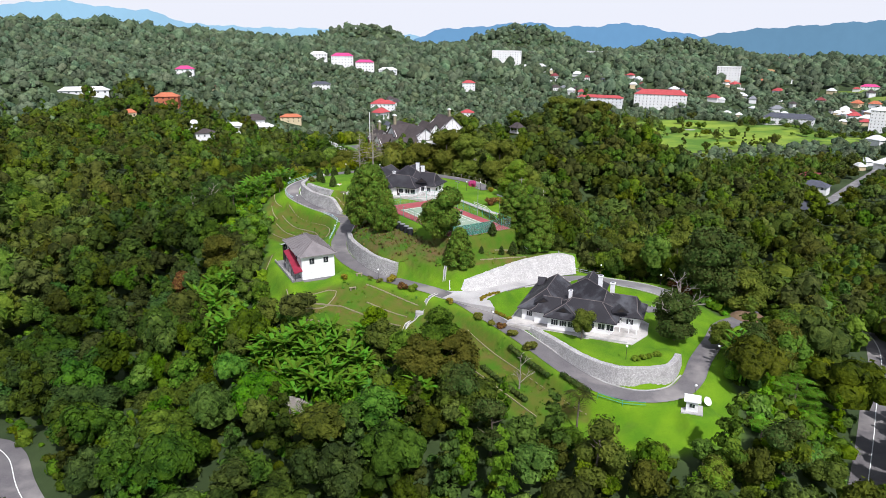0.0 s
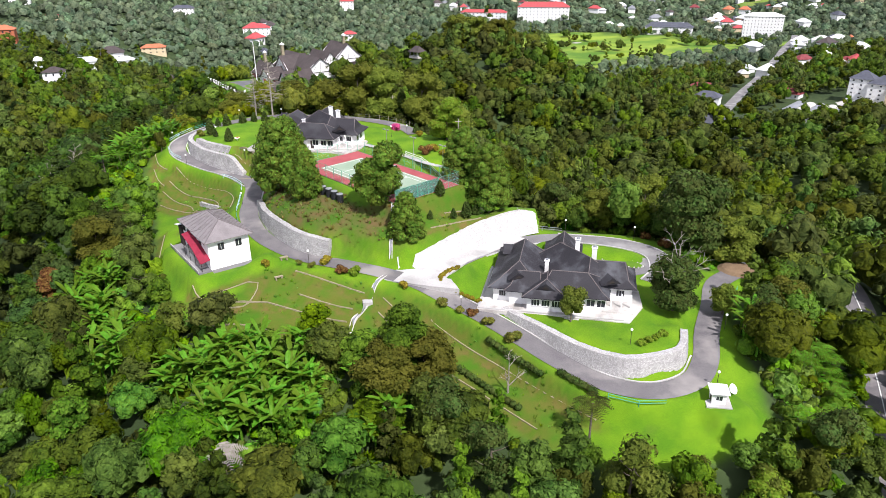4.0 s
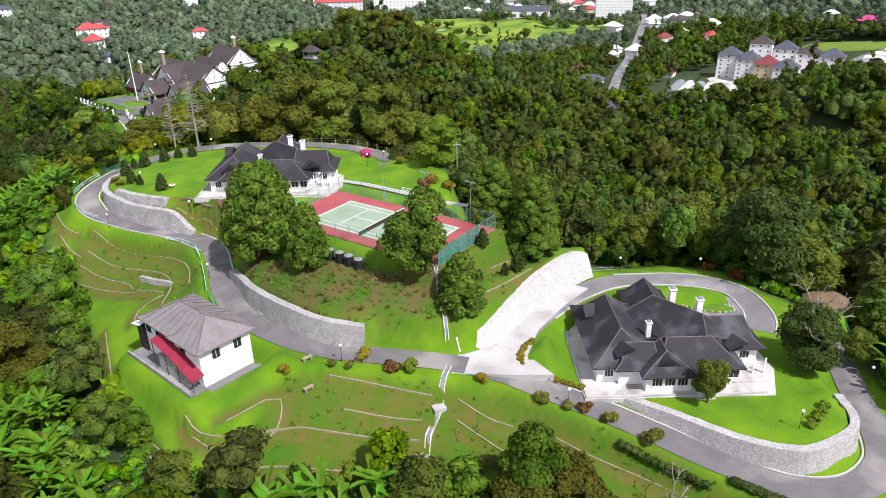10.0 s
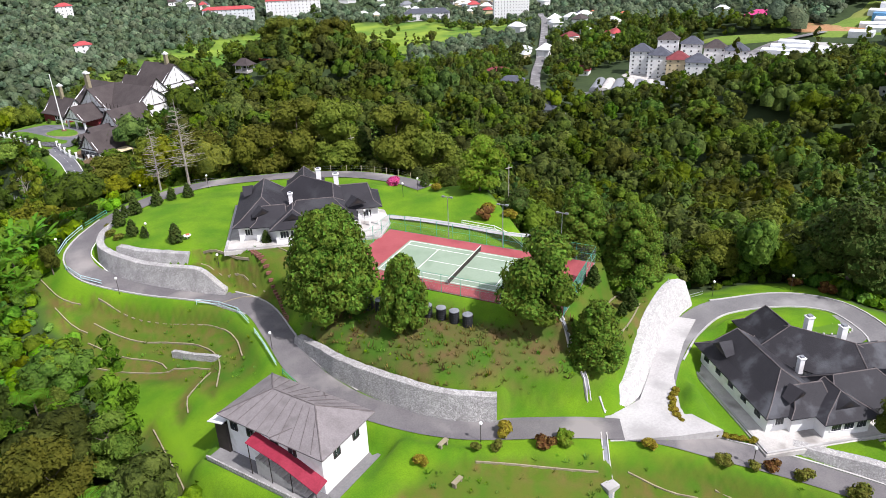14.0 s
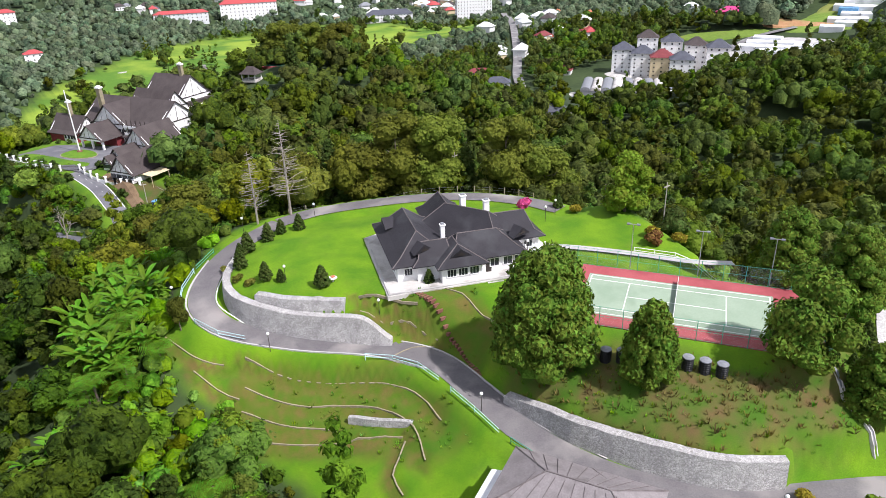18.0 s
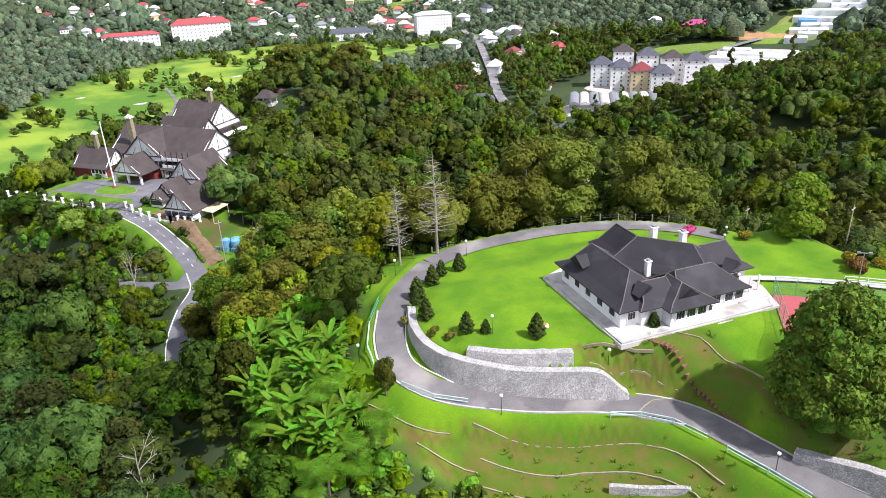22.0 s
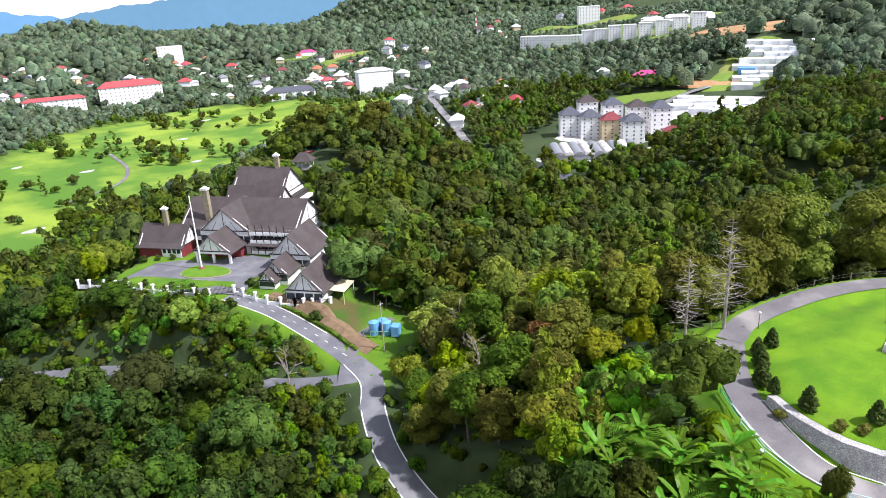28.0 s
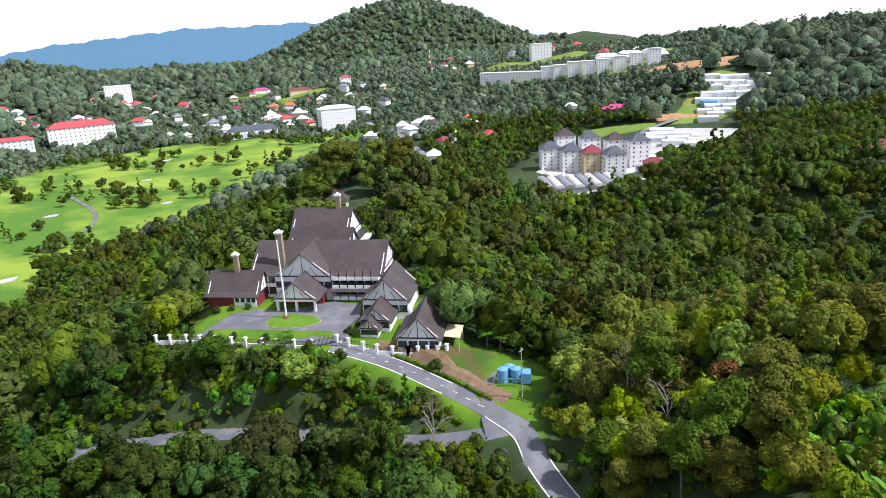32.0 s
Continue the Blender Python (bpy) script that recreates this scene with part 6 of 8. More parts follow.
def trunk_shape(r, h, r0, limbs=5, spread=2.0, from_=0.45, lean=0.05):
    s = Shape()
    p = Vector((0, 0, -0.6))
    top = Vector((r.uniform(-lean, lean) * h, r.uniform(-lean, lean) * h, h))
    mid = top * 0.5 + Vector((r.uniform(-0.3, 0.3), r.uniform(-0.3, 0.3), 0))
    s.tube(p, mid, r0, r0 * 0.7, 7).tube(mid, top, r0 * 0.7, r0 * 0.2, 6)
    for k in range(limbs):
        t = r.uniform(from_, 0.95)
        a = mid.lerp(top, (t - 0.5) * 2) if t > 0.5 else p.lerp(mid, t * 2)
        an = 2 * math.pi * k / limbs + r.uniform(-0.4, 0.4)
        d = Vector((math.cos(an), math.sin(an), r.uniform(0.3, 0.9))) * spread * r.uniform(0.7, 1.2)
        s.tube(a, a + d * 0.6, r0 * 0.34, r0 * 0.2, 5).tube(a + d * 0.6, a + d + Vector((0, 0, 0.3)), r0 * 0.2, r0 * 0.06, 4)
    return s


def broad_tree(seed, rx, h, count, size, mat_name, crown0=0.35, nl=14, bark="bark"):
    """Meshes of a broad tree: trunk, crown."""
    r = np.random.default_rng(seed)
    c, ra = lobes(r, nl, rx, h * (1 - crown0) - rx * 0.4, h * crown0 + rx * 0.25)
    net = crown_net(r, c, ra, 6, 3, int(count * 1.9), size * 0.9)
    return trunk_shape(r, h * 0.8, 0.1 + rx * 0.05, 6, rx * 0.6).mesh("trunk", bark), net_mesh("crown", *net, mat_name, 0.55)


def cone_tree(seed, rx, h, count, size, mat_name, round_=0.6, n=58):
    """A dense conifer crown that widens downwards."""
    r = np.random.default_rng(seed)
    u = (np.arange(n) + 0.5) / n
    t = np.arange(n) * 2.4 + r.uniform(-0.3, 0.3, n)
    prof = np.clip(1 - u, 0, 1) ** round_ * np.clip(u * 5 + 0.6, 0, 1)
    c = np.stack([np.cos(t) * rx * 0.76 * prof, np.sin(t) * rx * 0.76 * prof, 0.1 * h + u * h * 0.8], 1)
    ra = rx * (0.17 + 0.17 * prof)
    net = crown_net(r, c, ra, 6, 3, int(count * 2.6), size * 0.68, 0.1, 0.4)
    return trunk_shape(r, h * 0.85, 0.12 + rx * 0.04, 3, rx * 0.3, 0.2).mesh("trunk", "bark"), net_mesh("crown", *net, mat_name, 0.55)


def plant_tree(meshes, x, y, label, name="tree", scale=1.0, turn=None, group="", category="tree", z=None, sz=None):
    z = ground_at(x, y) if z is None else z
    turn = rng.uniform(0, 360) if turn is None else turn
    t = thing(name, label, category, pose(x, y, z, 0, 0, turn) @ Matrix.Diagonal((scale, scale, sz or scale, 1)), group)
    part("trunk", meshes[0], None, t)
    part("crown", meshes[1], None, t)
    return t


# trees of the estate
big_round = cone_tree(1, 5.9, 13.5, 4200, 0.6, "leaf_conifer", 0.36)
mid_round = cone_tree(2, 3.4, 8.2, 1900, 0.5, "leaf_conifer", 0.45)
tall_cone = cone_tree(3, 3.6, 10.4, 2300, 0.5, "leaf_conifer", 0.5)
wide_dark = broad_tree(4, 5.2, 12, 3200, 0.55, "leaf_conifer", 0.12, 20)
bright_tree = broad_tree(5, 4.0, 12, 2600, 0.55, "leaf_bright", 0.15, 18)
light_tree = broad_tree(6, 3.0, 6.0, 1300, 0.42, "leaf", 0.2)
cedar = broad_tree(7, 6.0, 14.0, 3400, 0.6, "leaf_dark", 0.12, 24)
plant_tree(big_round, -20.2, 189.6, "large dense dark-green conifer beside the brick steps", z=-4.4, scale=1.22, sz=1.36)
plant_tree(mid_round, -14.9, 177.0, "round dark-green conifer among the black tanks", z=-2.6, scale=1.1, sz=1.5)
plant_tree(wide_dark, 0.4, 166.0, "spreading dark-leaved tree beside the tennis court", z=-3.2, sz=1.15)
plant_tree(tall_cone, 4.4, 158.6, "tall dense dark-green conifer above the drain", z=-6.6, scale=1.1)
plant_tree(cone_tree(8, 4.6, 14.5, 3400, 0.5, "leaf_conifer", 0.36), 19.6, 178.6, "broad dark conifer at the corner of the court", z=-2.6)
plant_tree(cone_tree(9, 4.9, 16.5, 3800, 0.5, "leaf_conifer", 0.34), 24.4, 171.2, "tall dark conifer above the drive", z=-6.2)
plant_tree(bright_tree, 22.5, 211.5, "bright yellow-green broad tree behind the lawn", z=-2.2, scale=1.08)
plant_tree(cedar, 48.6, 131.6, "grey-green layered tree with a bare top beside the lower lawn", scale=0.72)
plant_tree(light_tree, 29.2, 130.8, "small light-green tree on the lower lawn", scale=0.8, sz=1.05)
plant_tree(light_tree, -55.4, 231.5, "small leafy tree beside the bend of the lane", scale=0.5, sz=0.95)
plant_tree(cedar, 65, 157, "massive dark tree behind the loop drive", scale=1.3)
plant_tree(wide_dark, 74, 139, "dark spreading tree beside the lower lane", scale=0.8)

# ---- forest ----
def crown_template(seed, rx, rz, nl, nu, nv, count, size, body=0.9, sub=0.4):
    """A domed crown: one broad core with smaller rounded lobes spread over it, and leaf sprays on their skin."""
    r = np.random.default_rng(seed)
    k = np.arange(nl) + 0.5
    el = 1 - 1.05 * k / nl                       # from the crown's top down past its rim
    az = 2.4 * k + r.uniform(-0.5, 0.5, nl)
    out = np.sqrt(np.clip(1 - el ** 2, 0, 1)) * rx * r.uniform(0.55, 0.82, nl)
    c = np.stack([out * np.cos(az), out * np.sin(az), rz * (0.3 + 0.62 * el) * r.uniform(0.85, 1.15, nl)], 1)
    ra = rx * sub * r.uniform(0.75, 1.25, nl)
    c = np.concatenate([[(0, 0, rz * 0.2)], c])
    ra = np.concatenate([[rx * 0.66], ra])
    return crown_net(r, c, ra, nu, nv, count, size, 0.25, 0.34, body)


def tall_template(seed, rx, h, n, count, size):
    """A slim upright crown in loose tiers."""
    r = np.random.default_rng(seed)
    u = (np.arange(n) + 0.5) / n
    t = 2.4 * np.arange(n) + r.uniform(-0.4, 0.4, n)
    w = rx * (1 - u * 0.8)
    c = np.stack([w * 0.6 * np.cos(t), w * 0.6 * np.sin(t), -1.0 + u * h], 1)
    return crown_net(r, c, rx * (0.5 - 0.25 * u), 5, 2, count, size, 0.2, 0.35, 0.86)


NEAR_T = [crown_template(20 + k, (3.4, 4.2, 2.7, 4.8, 3.1, 3.6)[k], (3.8, 3.0, 4.6, 3.4, 4.2, 3.4)[k], 11, 5, 2, 420, 0.5) for k in range(6)] + [tall_template(27, 2.4, 8.5, 11, 360, 0.55)]
MID_T = [crown_template(40 + k, (3.8, 4.8, 3.2, 4.4, 5.4, 3.4)[k], (3.6, 3.2, 4.4, 3.6, 3.4, 4.2)[k], 6, 6, 2, 105, 0.85) for k in range(6)] + [tall_template(47, 2.6, 9.5, 8, 90, 0.9)]
FAR_T = [crown_template(60 + k, 7.0, (4.0, 5, 4.5, 6)[k], 3, 5, 2, 16, 1.7, 0.95, 0.5) for k in range(4)] + [tall_template(67, 4.0, 14, 4, 14, 1.8)]
RIDGE_T = [crown_template(70 + k, 7.0, (4.0, 5, 6)[k], 1, 5, 2, 10, 2.0, 0.95, 0.6) for k in range(3)]
BUSH_T = [crown_template(80 + k, 1.7, 1.1, 1, 5, 2, 20, 0.55, 0.9, 0.6) for k in range(4)]


def allowed(x, y, pad):
    ok = ~inside(x, y, CLEARING) & ~inside(x, y, CLEARING_HOTEL) & ~inside(x, y, GOLF)
    for line, half, _ in ROADS:
        d, _z = along(x, y, line)
        ok &= d > half + pad
    d, _z = along(x, y, CLEARING + CLEARING[:1])
    ok &= d > pad * 0.5
    d, _z = along(x, y, CLEARING_HOTEL + CLEARING_HOTEL[:1])
    ok &= d > pad * 0.7
    if pad > 0.9:
        for tx, ty, tr in THICKETS:
            ok &= np.hypot(x - tx, y - ty) > tr
        for ring in LOW_GROWTH:
            ok &= ~inside(x, y, ring)
        for line, room in ((ROAD_VALLEY, 6.5), (ROAD_HOTEL, 6.0)):
            d, _z = along(x, y, line)
            ok &= d > room
    for line, wide in ((TOWN_ROAD, 11), (TOWN_LANE, 9)):
        d, _z = along(x, y, line)
        ok &= d > wide
    for cx, cy, rx, ry, turn, _m, _l in FIELDS:
        c, sn = math.cos(radians(turn)), math.sin(radians(turn))
        u, v = (x - cx) * c + (y - cy) * sn, -(x - cx) * sn + (y - cy) * c
        ok &= (np.abs(u) / rx) ** 2.5 + (np.abs(v) / ry) ** 2.5 > 1.05
    for h in LONE + HOUSES:
        room = 9 + (h[2] * 0.5 if len(h) > 3 else 3)
        far = math.hypot(h[0], h[1]) / 12
        ok &= np.hypot(x - h[0] * (1 - far / math.hypot(h[0], h[1]) / 10), y - h[1] * (1 - min(far, 14) / math.hypot(h[0], h[1]))) > room
    return ok


def scatter(x0, x1, y0, y1, gap, seed):
    r = np.random.default_rng(seed)
    gx, gy = np.meshgrid(np.arange(x0, x1, gap), np.arange(y0, y1, gap))
    x = gx.ravel() + r.uniform(-0.48, 0.48, gx.size) * gap
    y = gy.ravel() + r.uniform(-0.48, 0.48, gx.size) * gap
    return x, y, r


def forest(name, templates, x, y, r, scale, lift, label, mat_name="leaf_forest", vary=0.3, category="forest"):
    z = height(x, y)
    vs, fs, ts, tints, n = [], [], [], [], 0
    kind = r.integers(0, len(templates), len(x))
    patch = 0.5 + 0.22 * fbm(x, y, 60, 0.7)
    for k, (tv, tf, tt) in enumerate(templates):
        sel = np.where(kind == k)[0]
        if not len(sel):
            continue
        a = r.uniform(0, 2 * np.pi, len(sel))
        s = scale * np.clip(np.exp(r.normal(0, vary, len(sel))), 0.55, 1.5)
        tall = r.uniform(0.75, 1.35, len(sel))
        c, sn = np.cos(a)[:, None], np.sin(a)[:, None]
        q = tv[None] * s[:, None, None]
        zz = z[sel] + lift * s * r.uniform(0.7, 1.3, len(sel))
        v = np.stack([q[..., 0] * c - q[..., 1] * sn + x[sel][:, None], q[..., 0] * sn + q[..., 1] * c + y[sel][:, None], q[..., 2] * tall[:, None] + zz[:, None]], -1)
        vs.append(v.reshape(-1, 3))
        fs.append((tf[None] + (n + np.arange(len(sel)) * len(tv))[:, None, None]).reshape(-1, 4))
        ts.append((tt[None] + (n + np.arange(len(sel)) * len(tv))[:, None, None]).reshape(-1, 3))
        n += len(sel) * len(tv)
        tints.append(np.repeat(np.clip(patch[sel] + r.normal(0, 0.27, len(sel)), 0, 1), len(tv)))
    me = net_mesh(name, np.concatenate(vs), np.concatenate(fs), np.concatenate(ts), mat_name, np.concatenate(tints))
    return tagged(new(name, me), label, category, kind="stuff")


# rough grass on the banks
def tuft_template(seed):
    r = np.random.default_rng(seed)
    v = []
    for k in range(9):
        a, q = 2.4 * k, r.uniform(0.05, 0.3)
        b, d = np.array((math.cos(a) * q, math.sin(a) * q, -0.05)), np.array((math.cos(a), math.sin(a), 0)) * r.uniform(0.1, 0.4)
        side = np.array((-math.sin(a), math.cos(a), 0)) * 0.09
        v += [b - side, b + side, b + d + np.array((0, 0, r.uniform(0.25, 0.6)))]
    return np.array(v), np.zeros((0, 4), int), np.arange(27).reshape(-1, 3)


TUFT_T = [tuft_template(200 + k) for k in range(4)]
x, y, r = scatter(-60, 40, 100, 225, 1.0, 51)
d, _ = along(x, y, ROAD_MAIN)
ok = (inside(x, y, ROUGH) | ((np.any([inside(x, y, b) for b in BANKED], axis=0)) & (fbm(x, y, 11, 0.4) + r.normal(0, 0.4, len(x)) > 0.35))) & (d > 3.2)
dry = (r.uniform(size=len(x)) < 0.45) & inside(x, y, ROUGH)
forest("rough_grass", TUFT_T, x[ok & ~dry], y[ok & ~dry], r, 0.75, 0.0, "tufts of rough green grass on the banks", "leaf_fern", 0.35, "grass")
forest("dry_grass", TUFT_T, x[ok & dry], y[ok & dry], r, 1.0, 0.0, "tufts of dry brownish grass on the banks", "leaf_dry", 0.35, "grass")


# the nearest woods
x, y, r = scatter(-150, 130, 40, 420, 5.8, 5)
ok = allowed(x, y, 1.9) & ~((y < 62) & (np.abs(x) < 40))
x, y = x[ok], y[ok]
near = (x > -112) & (x < 76) & ((y < 315) | ((x < -44) & (y < 420)))
low = near & (x < 0) & (y < 262) & ((y < 108) | (x < -66))        # lower slope, and the gully under the hotel road; shade put into the leaves
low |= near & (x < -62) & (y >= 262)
olive = near & (x >= -62) & (x < 30) & (y > 252)                  # olive wood on the saddle between the two hills, lightened for its sunlight
green = near & ~low & ~olive & ((y < 150) | (x < -45))
rear = near & ~low & ~olive & ~green
forest("forest_near", NEAR_T, x[green], y[green], r, 0.95, 3.2, "dense bright-green mixed forest climbing to the clearing", "leaf_near")
forest("forest_low", NEAR_T, x[low], y[low], r, 1.0, 3.4, "dense green forest on the lower slope, darkened for its shade", "leaf_low_shaded")
forest("forest_saddle", NEAR_T, x[olive], y[olive], r, 0.95, 4.2, "mixed olive and yellow-green wood between the two hills", "leaf_saddle_sunlit")
forest("forest_rear", NEAR_T, x[rear], y[rear], r, 0.95, 3.2, "dark-green forest falling away behind the court")
thin = r.uniform(size=len(x)) < 0.8
forest("forest_slope", MID_T, x[~near & thin], y[~near & thin], r, 1.2, 3.2, "dense dark hill forest on the slopes", vary=0.34)
x, y, r = scatter(-90, -40, 264, 412, 3.6, 16)
ok = np.any([inside(x, y, ring) for ring in LOW_GROWTH], axis=0) & allowed(x, y, 0.8) & (along(x, y, ROAD_VALLEY)[0] > 5.0) & (along(x, y, ROAD_HOTEL)[0] > 5.0)
forest("thicket", NEAR_T, x[ok], y[ok], r, 0.5, 1.4, "low green thicket beside the hotel road", "leaf_near", 0.3, "thicket")
x, y, r = scatter(-80, 80, 100, 270, 2.2, 19)
ok = np.any([np.hypot(x - tx, y - ty) < tr + 1.5 for tx, ty, tr in THICKETS], axis=0) & allowed(x, y, 0.5)
forest("fern_thicket", BUSH_T, x[ok], y[ok], r, 1.05, 0.5, "lush bright-green ferns and creepers beside the clearing", "leaf_fern", 0.4, "undergrowth")
x, y, r = scatter(-112, -42, 322, 430, 2.5, 17)
ok = allowed(x, y, 0.3)
forest("slope_scrub", BUSH_T, x[ok], y[ok], r, 1.15, 0.2, "dense scrub on the slope below the hotel fence", "leaf_near", 0.4, "undergrowth")
x, y, r = scatter(-112, 90, 70, 400, 3.8, 15)
ok = allowed(x, y, 0.8) & ((y < 340) | (x < -40))
forest("undergrowth", BUSH_T, x[ok], y[ok], r, 1.0, 0.1, "knee-high to man-high green scrub and fern under the trees", "leaf_near", 0.45, "undergrowth")
x, y, r = scatter(-330, 620, 300, 760, 10.2, 6)
TOWN = [(320, 535), (286, 470), (318, 425), (430, 440), (500, 405), (590, 420), (650, 455), (760, 440), (840, 440), (830, 525), (700, 515), (610, 535), (520, 600), (430, 600), (360, 560)]
ok = allowed(x, y, 4) & ~((x > -150) & (x < 130) & (y < 420)) & ~inside(x, y, TOWN)
forest("forest_valley", MID_T, x[ok], y[ok], r, 1.5, 3.0, "dark forest filling the valley and the further hill")
seen = lambda x, y: (x > -0.72 * y) & (x < 500 + y * 1.35)
x, y, r = scatter(-900, 1500, 560, 1500, 11.6, 7)
ok = allowed(x, y, 8) & seen(x, y) & ~((x > -330) & (x < 620) & (y < 760)) & ~inside(x, y, TOWN)
ok &= r.uniform(size=len(x)) < 0.9
# far woods wear the leaf colour with the haze mixed in
forest("forest_far", RIDGE_T, x[ok], y[ok], r, 0.88, 2.2, "distant woods over the hills", "leaf_far_hazed", 0.34)
x, y, r = scatter(-1900, 3000, 300, 3400, 29.0, 18)
ok = allowed(x, y, 8) & seen(x, y) & ~((x > -900) & (x < 1500) & (y < 1500) & (y > 560)) & (np.hypot(x, y) > 800)
forest("forest_ridges", RIDGE_T, x[ok], y[ok], r, 2.1, 2.0, "woods covering the far ridges", "leaf_far_hazed", 0.3)
x, y, r = scatter(620, 1500, 60, 560, 17.0, 8)
ok = allowed(x, y, 6) & ~inside(x, y, TOWN)
forest("forest_east", FAR_T, x[ok], y[ok], r, 1.1, 2.6, "woods on the eastern hills", "leaf_far_hazed")
x, y, r = scatter(130, 520, 60, 300, 11.5, 9)
forest("forest_gully", MID_T, x, y, r, 1.45, 3.4, "dark forest in the gully below the lower bungalow")
x, y, r = scatter(-420, -150, 60, 300, 12.0, 10)
forest("forest_west", MID_T, x, y, r, 1.6, 3.4, "forest west of the hill")


# ---- the valley town ----
PANE = {}


def pane_mesh(w, h):
    key = (round(w, 1), round(h, 1))
    if key not in PANE:
        PANE[key] = Shape().slab(-w / 2, -0.12, -h / 2, w / 2, 0.1, h / 2).mesh("pane", "glass")
    return PANE[key]


def town_house(x, y, w, d, h, turn, wall_mat, roof_mat, label, floors=3, cols=6, rise=4.0, name="apartment_building", group="", z=None, flat=False, sides=(0, 1)):
    z = ground_at(x, y) if z is None else z
    t = thing(name, label, "building", pose(x, y, z, 0, 0, turn), group)
    part("wall", Shape().slab(-w / 2, -d / 2, -6, w / 2, d / 2, h), wall_mat, t)
    if flat:
        part("roof", Shape().slab(-w / 2 - 0.5, -d / 2 - 0.5, h, w / 2 + 0.5, d / 2 + 0.5, h + 0.7), roof_mat, t)
    else:
        s, caps = hip_roof(-w / 2 - 0.9, w / 2 + 0.9, -d / 2 - 0.9, d / 2 + 0.9, h, h + rise, "x" if w > d else "y", None, 0.2, 0.15)
        part("roof", s, roof_mat, t)
    for side in sides:
        ln = w if side == 0 else d
        n = cols if side == 0 else max(2, int(cols * d / w))
        for f in range(floors):
            for k in range(n):
                a = -ln / 2 + ln * (k + 0.5) / n
                me = pane_mesh(ln / n * 0.22, h / floors * 0.34)
                ob = part("window", me, None, t)
                zz = h * (f + 0.55) / floors
                ob.matrix_local = pose(a, -d / 2, zz) if side == 0 else pose(-w / 2, -a, zz, 0, 0, -90)
    return t


# the stepped apartment group with its market hall
for k, (x, y, rm) in enumerate(((453, 563, "bluegrey"), (453, 541, "bluegrey"), (452, 519, "darkred"), (450, 497, "bluegrey"), (492, 566, "brownroof"), (494, 540, "bluegrey"), (494, 514, "brownroof"), (492, 490, "bluegrey"))):
    h = 21 if k < 4 else 26
    town_house(x, y, 19, 16, h, -52, "cream" if k == 2 else "white", rm, "white apartment tower with a steep hipped roof" if k != 2 else "cream apartment tower with a dark red hipped roof", 6, 3, 6.5, "apartment_tower", "valley apartment towers")
hall = thing("market_hall", "long market hall under grey barrel vaults", "hall", pose(374, 492, -77.5, 0, 0, -52))
part("wall", Shape().slab(-36, -20, -9, 36, 20, 4.5), "tanklid", hall)
for k in range(9):
    v = Shape()
    x0 = -36 + 8 * k
    ring = [(x0 + 4 - 3.9 * math.cos(a), 4.5 + 2.6 * math.sin(a)) for a in np.linspace(0, math.pi, 9)]
    vs = [(px, -20.5, pz) for px, pz in ring] + [(px, 20.5, pz) for px, pz in ring]
    v.add(vs, [(i, i + 1, i + 10, i + 9) for i in range(8)] + [tuple(range(8, -1, -1)), tuple(range(9, 18))])
    part("vault", v, "concrete" if k % 2 else "tanklid", hall)
town_house(470, 466, 20, 14, 5, -70, "darkred", "darkred", "low shop house under a dark red roof", 1, 4, 5, "shop_house")
town_house(412, 606, 26, 12, 5, -55, "white", "darkred", "white lodge with a dark red roof", 1, 5, 4, "lodge")
# sheds and greenhouses under white sheeting
rs = np.random.default_rng(4)
SHEDS = [(592 - 13 * j - 9 * i, 500 - 25 * i + rs.uniform(-1, 1), 25.5, 11.5) for j in range(3) for i in range(4)]
SHEDS += [(520 - 12.5 * j - 10 * i, 488 - 24 * i, 22, 10.5) for j in range(2) for i in range(4)]
for i in range(9):
    wide = 26 + 8.5 * i
    for j in range(int(wide / 19)):
        SHEDS.append((648 + 20 * i + rs.uniform(-3, 3), 470 + 2.0 * i - wide / 2 + 20 * (j + 0.5) + rs.uniform(-2, 2), rs.uniform(17, 21), rs.uniform(14, 19)))
for x, y, w, d in SHEDS:
    sh_ = thing("greenhouse", "low greenhouse under white plastic sheeting", "greenhouse", pose(x, y, ground_at(x, y) + 0.8, 0, 0, -70 + rs.uniform(-4, 4)), "valley greenhouses")
    part("cover", Shape().add([(-w / 2, -d / 2, -3), (w / 2, -d / 2, -3), (w / 2, d / 2, -3), (-w / 2, d / 2, -3), (-w / 2, -d / 2, 4), (w / 2, -d / 2, 4), (w / 2, d / 2, 4), (-w / 2, d / 2, 4), (-w / 2, 0, 5.4), (w / 2, 0, 5.4)], [(0, 1, 5, 4), (2, 3, 7, 6), (4, 5, 9, 8), (6, 7, 8, 9), (1, 2, 6, 9, 5), (3, 0, 4, 8, 7)]), "sheet", sh_)
solid("blue_shed", Shape().slab(-9, -6, -2, 9, 6, 7.5), "bluetank", "blue-roofed shed among the greenhouses", "shed", m=pose(715, 486, ground_at(715, 486), 0, 0, -70))
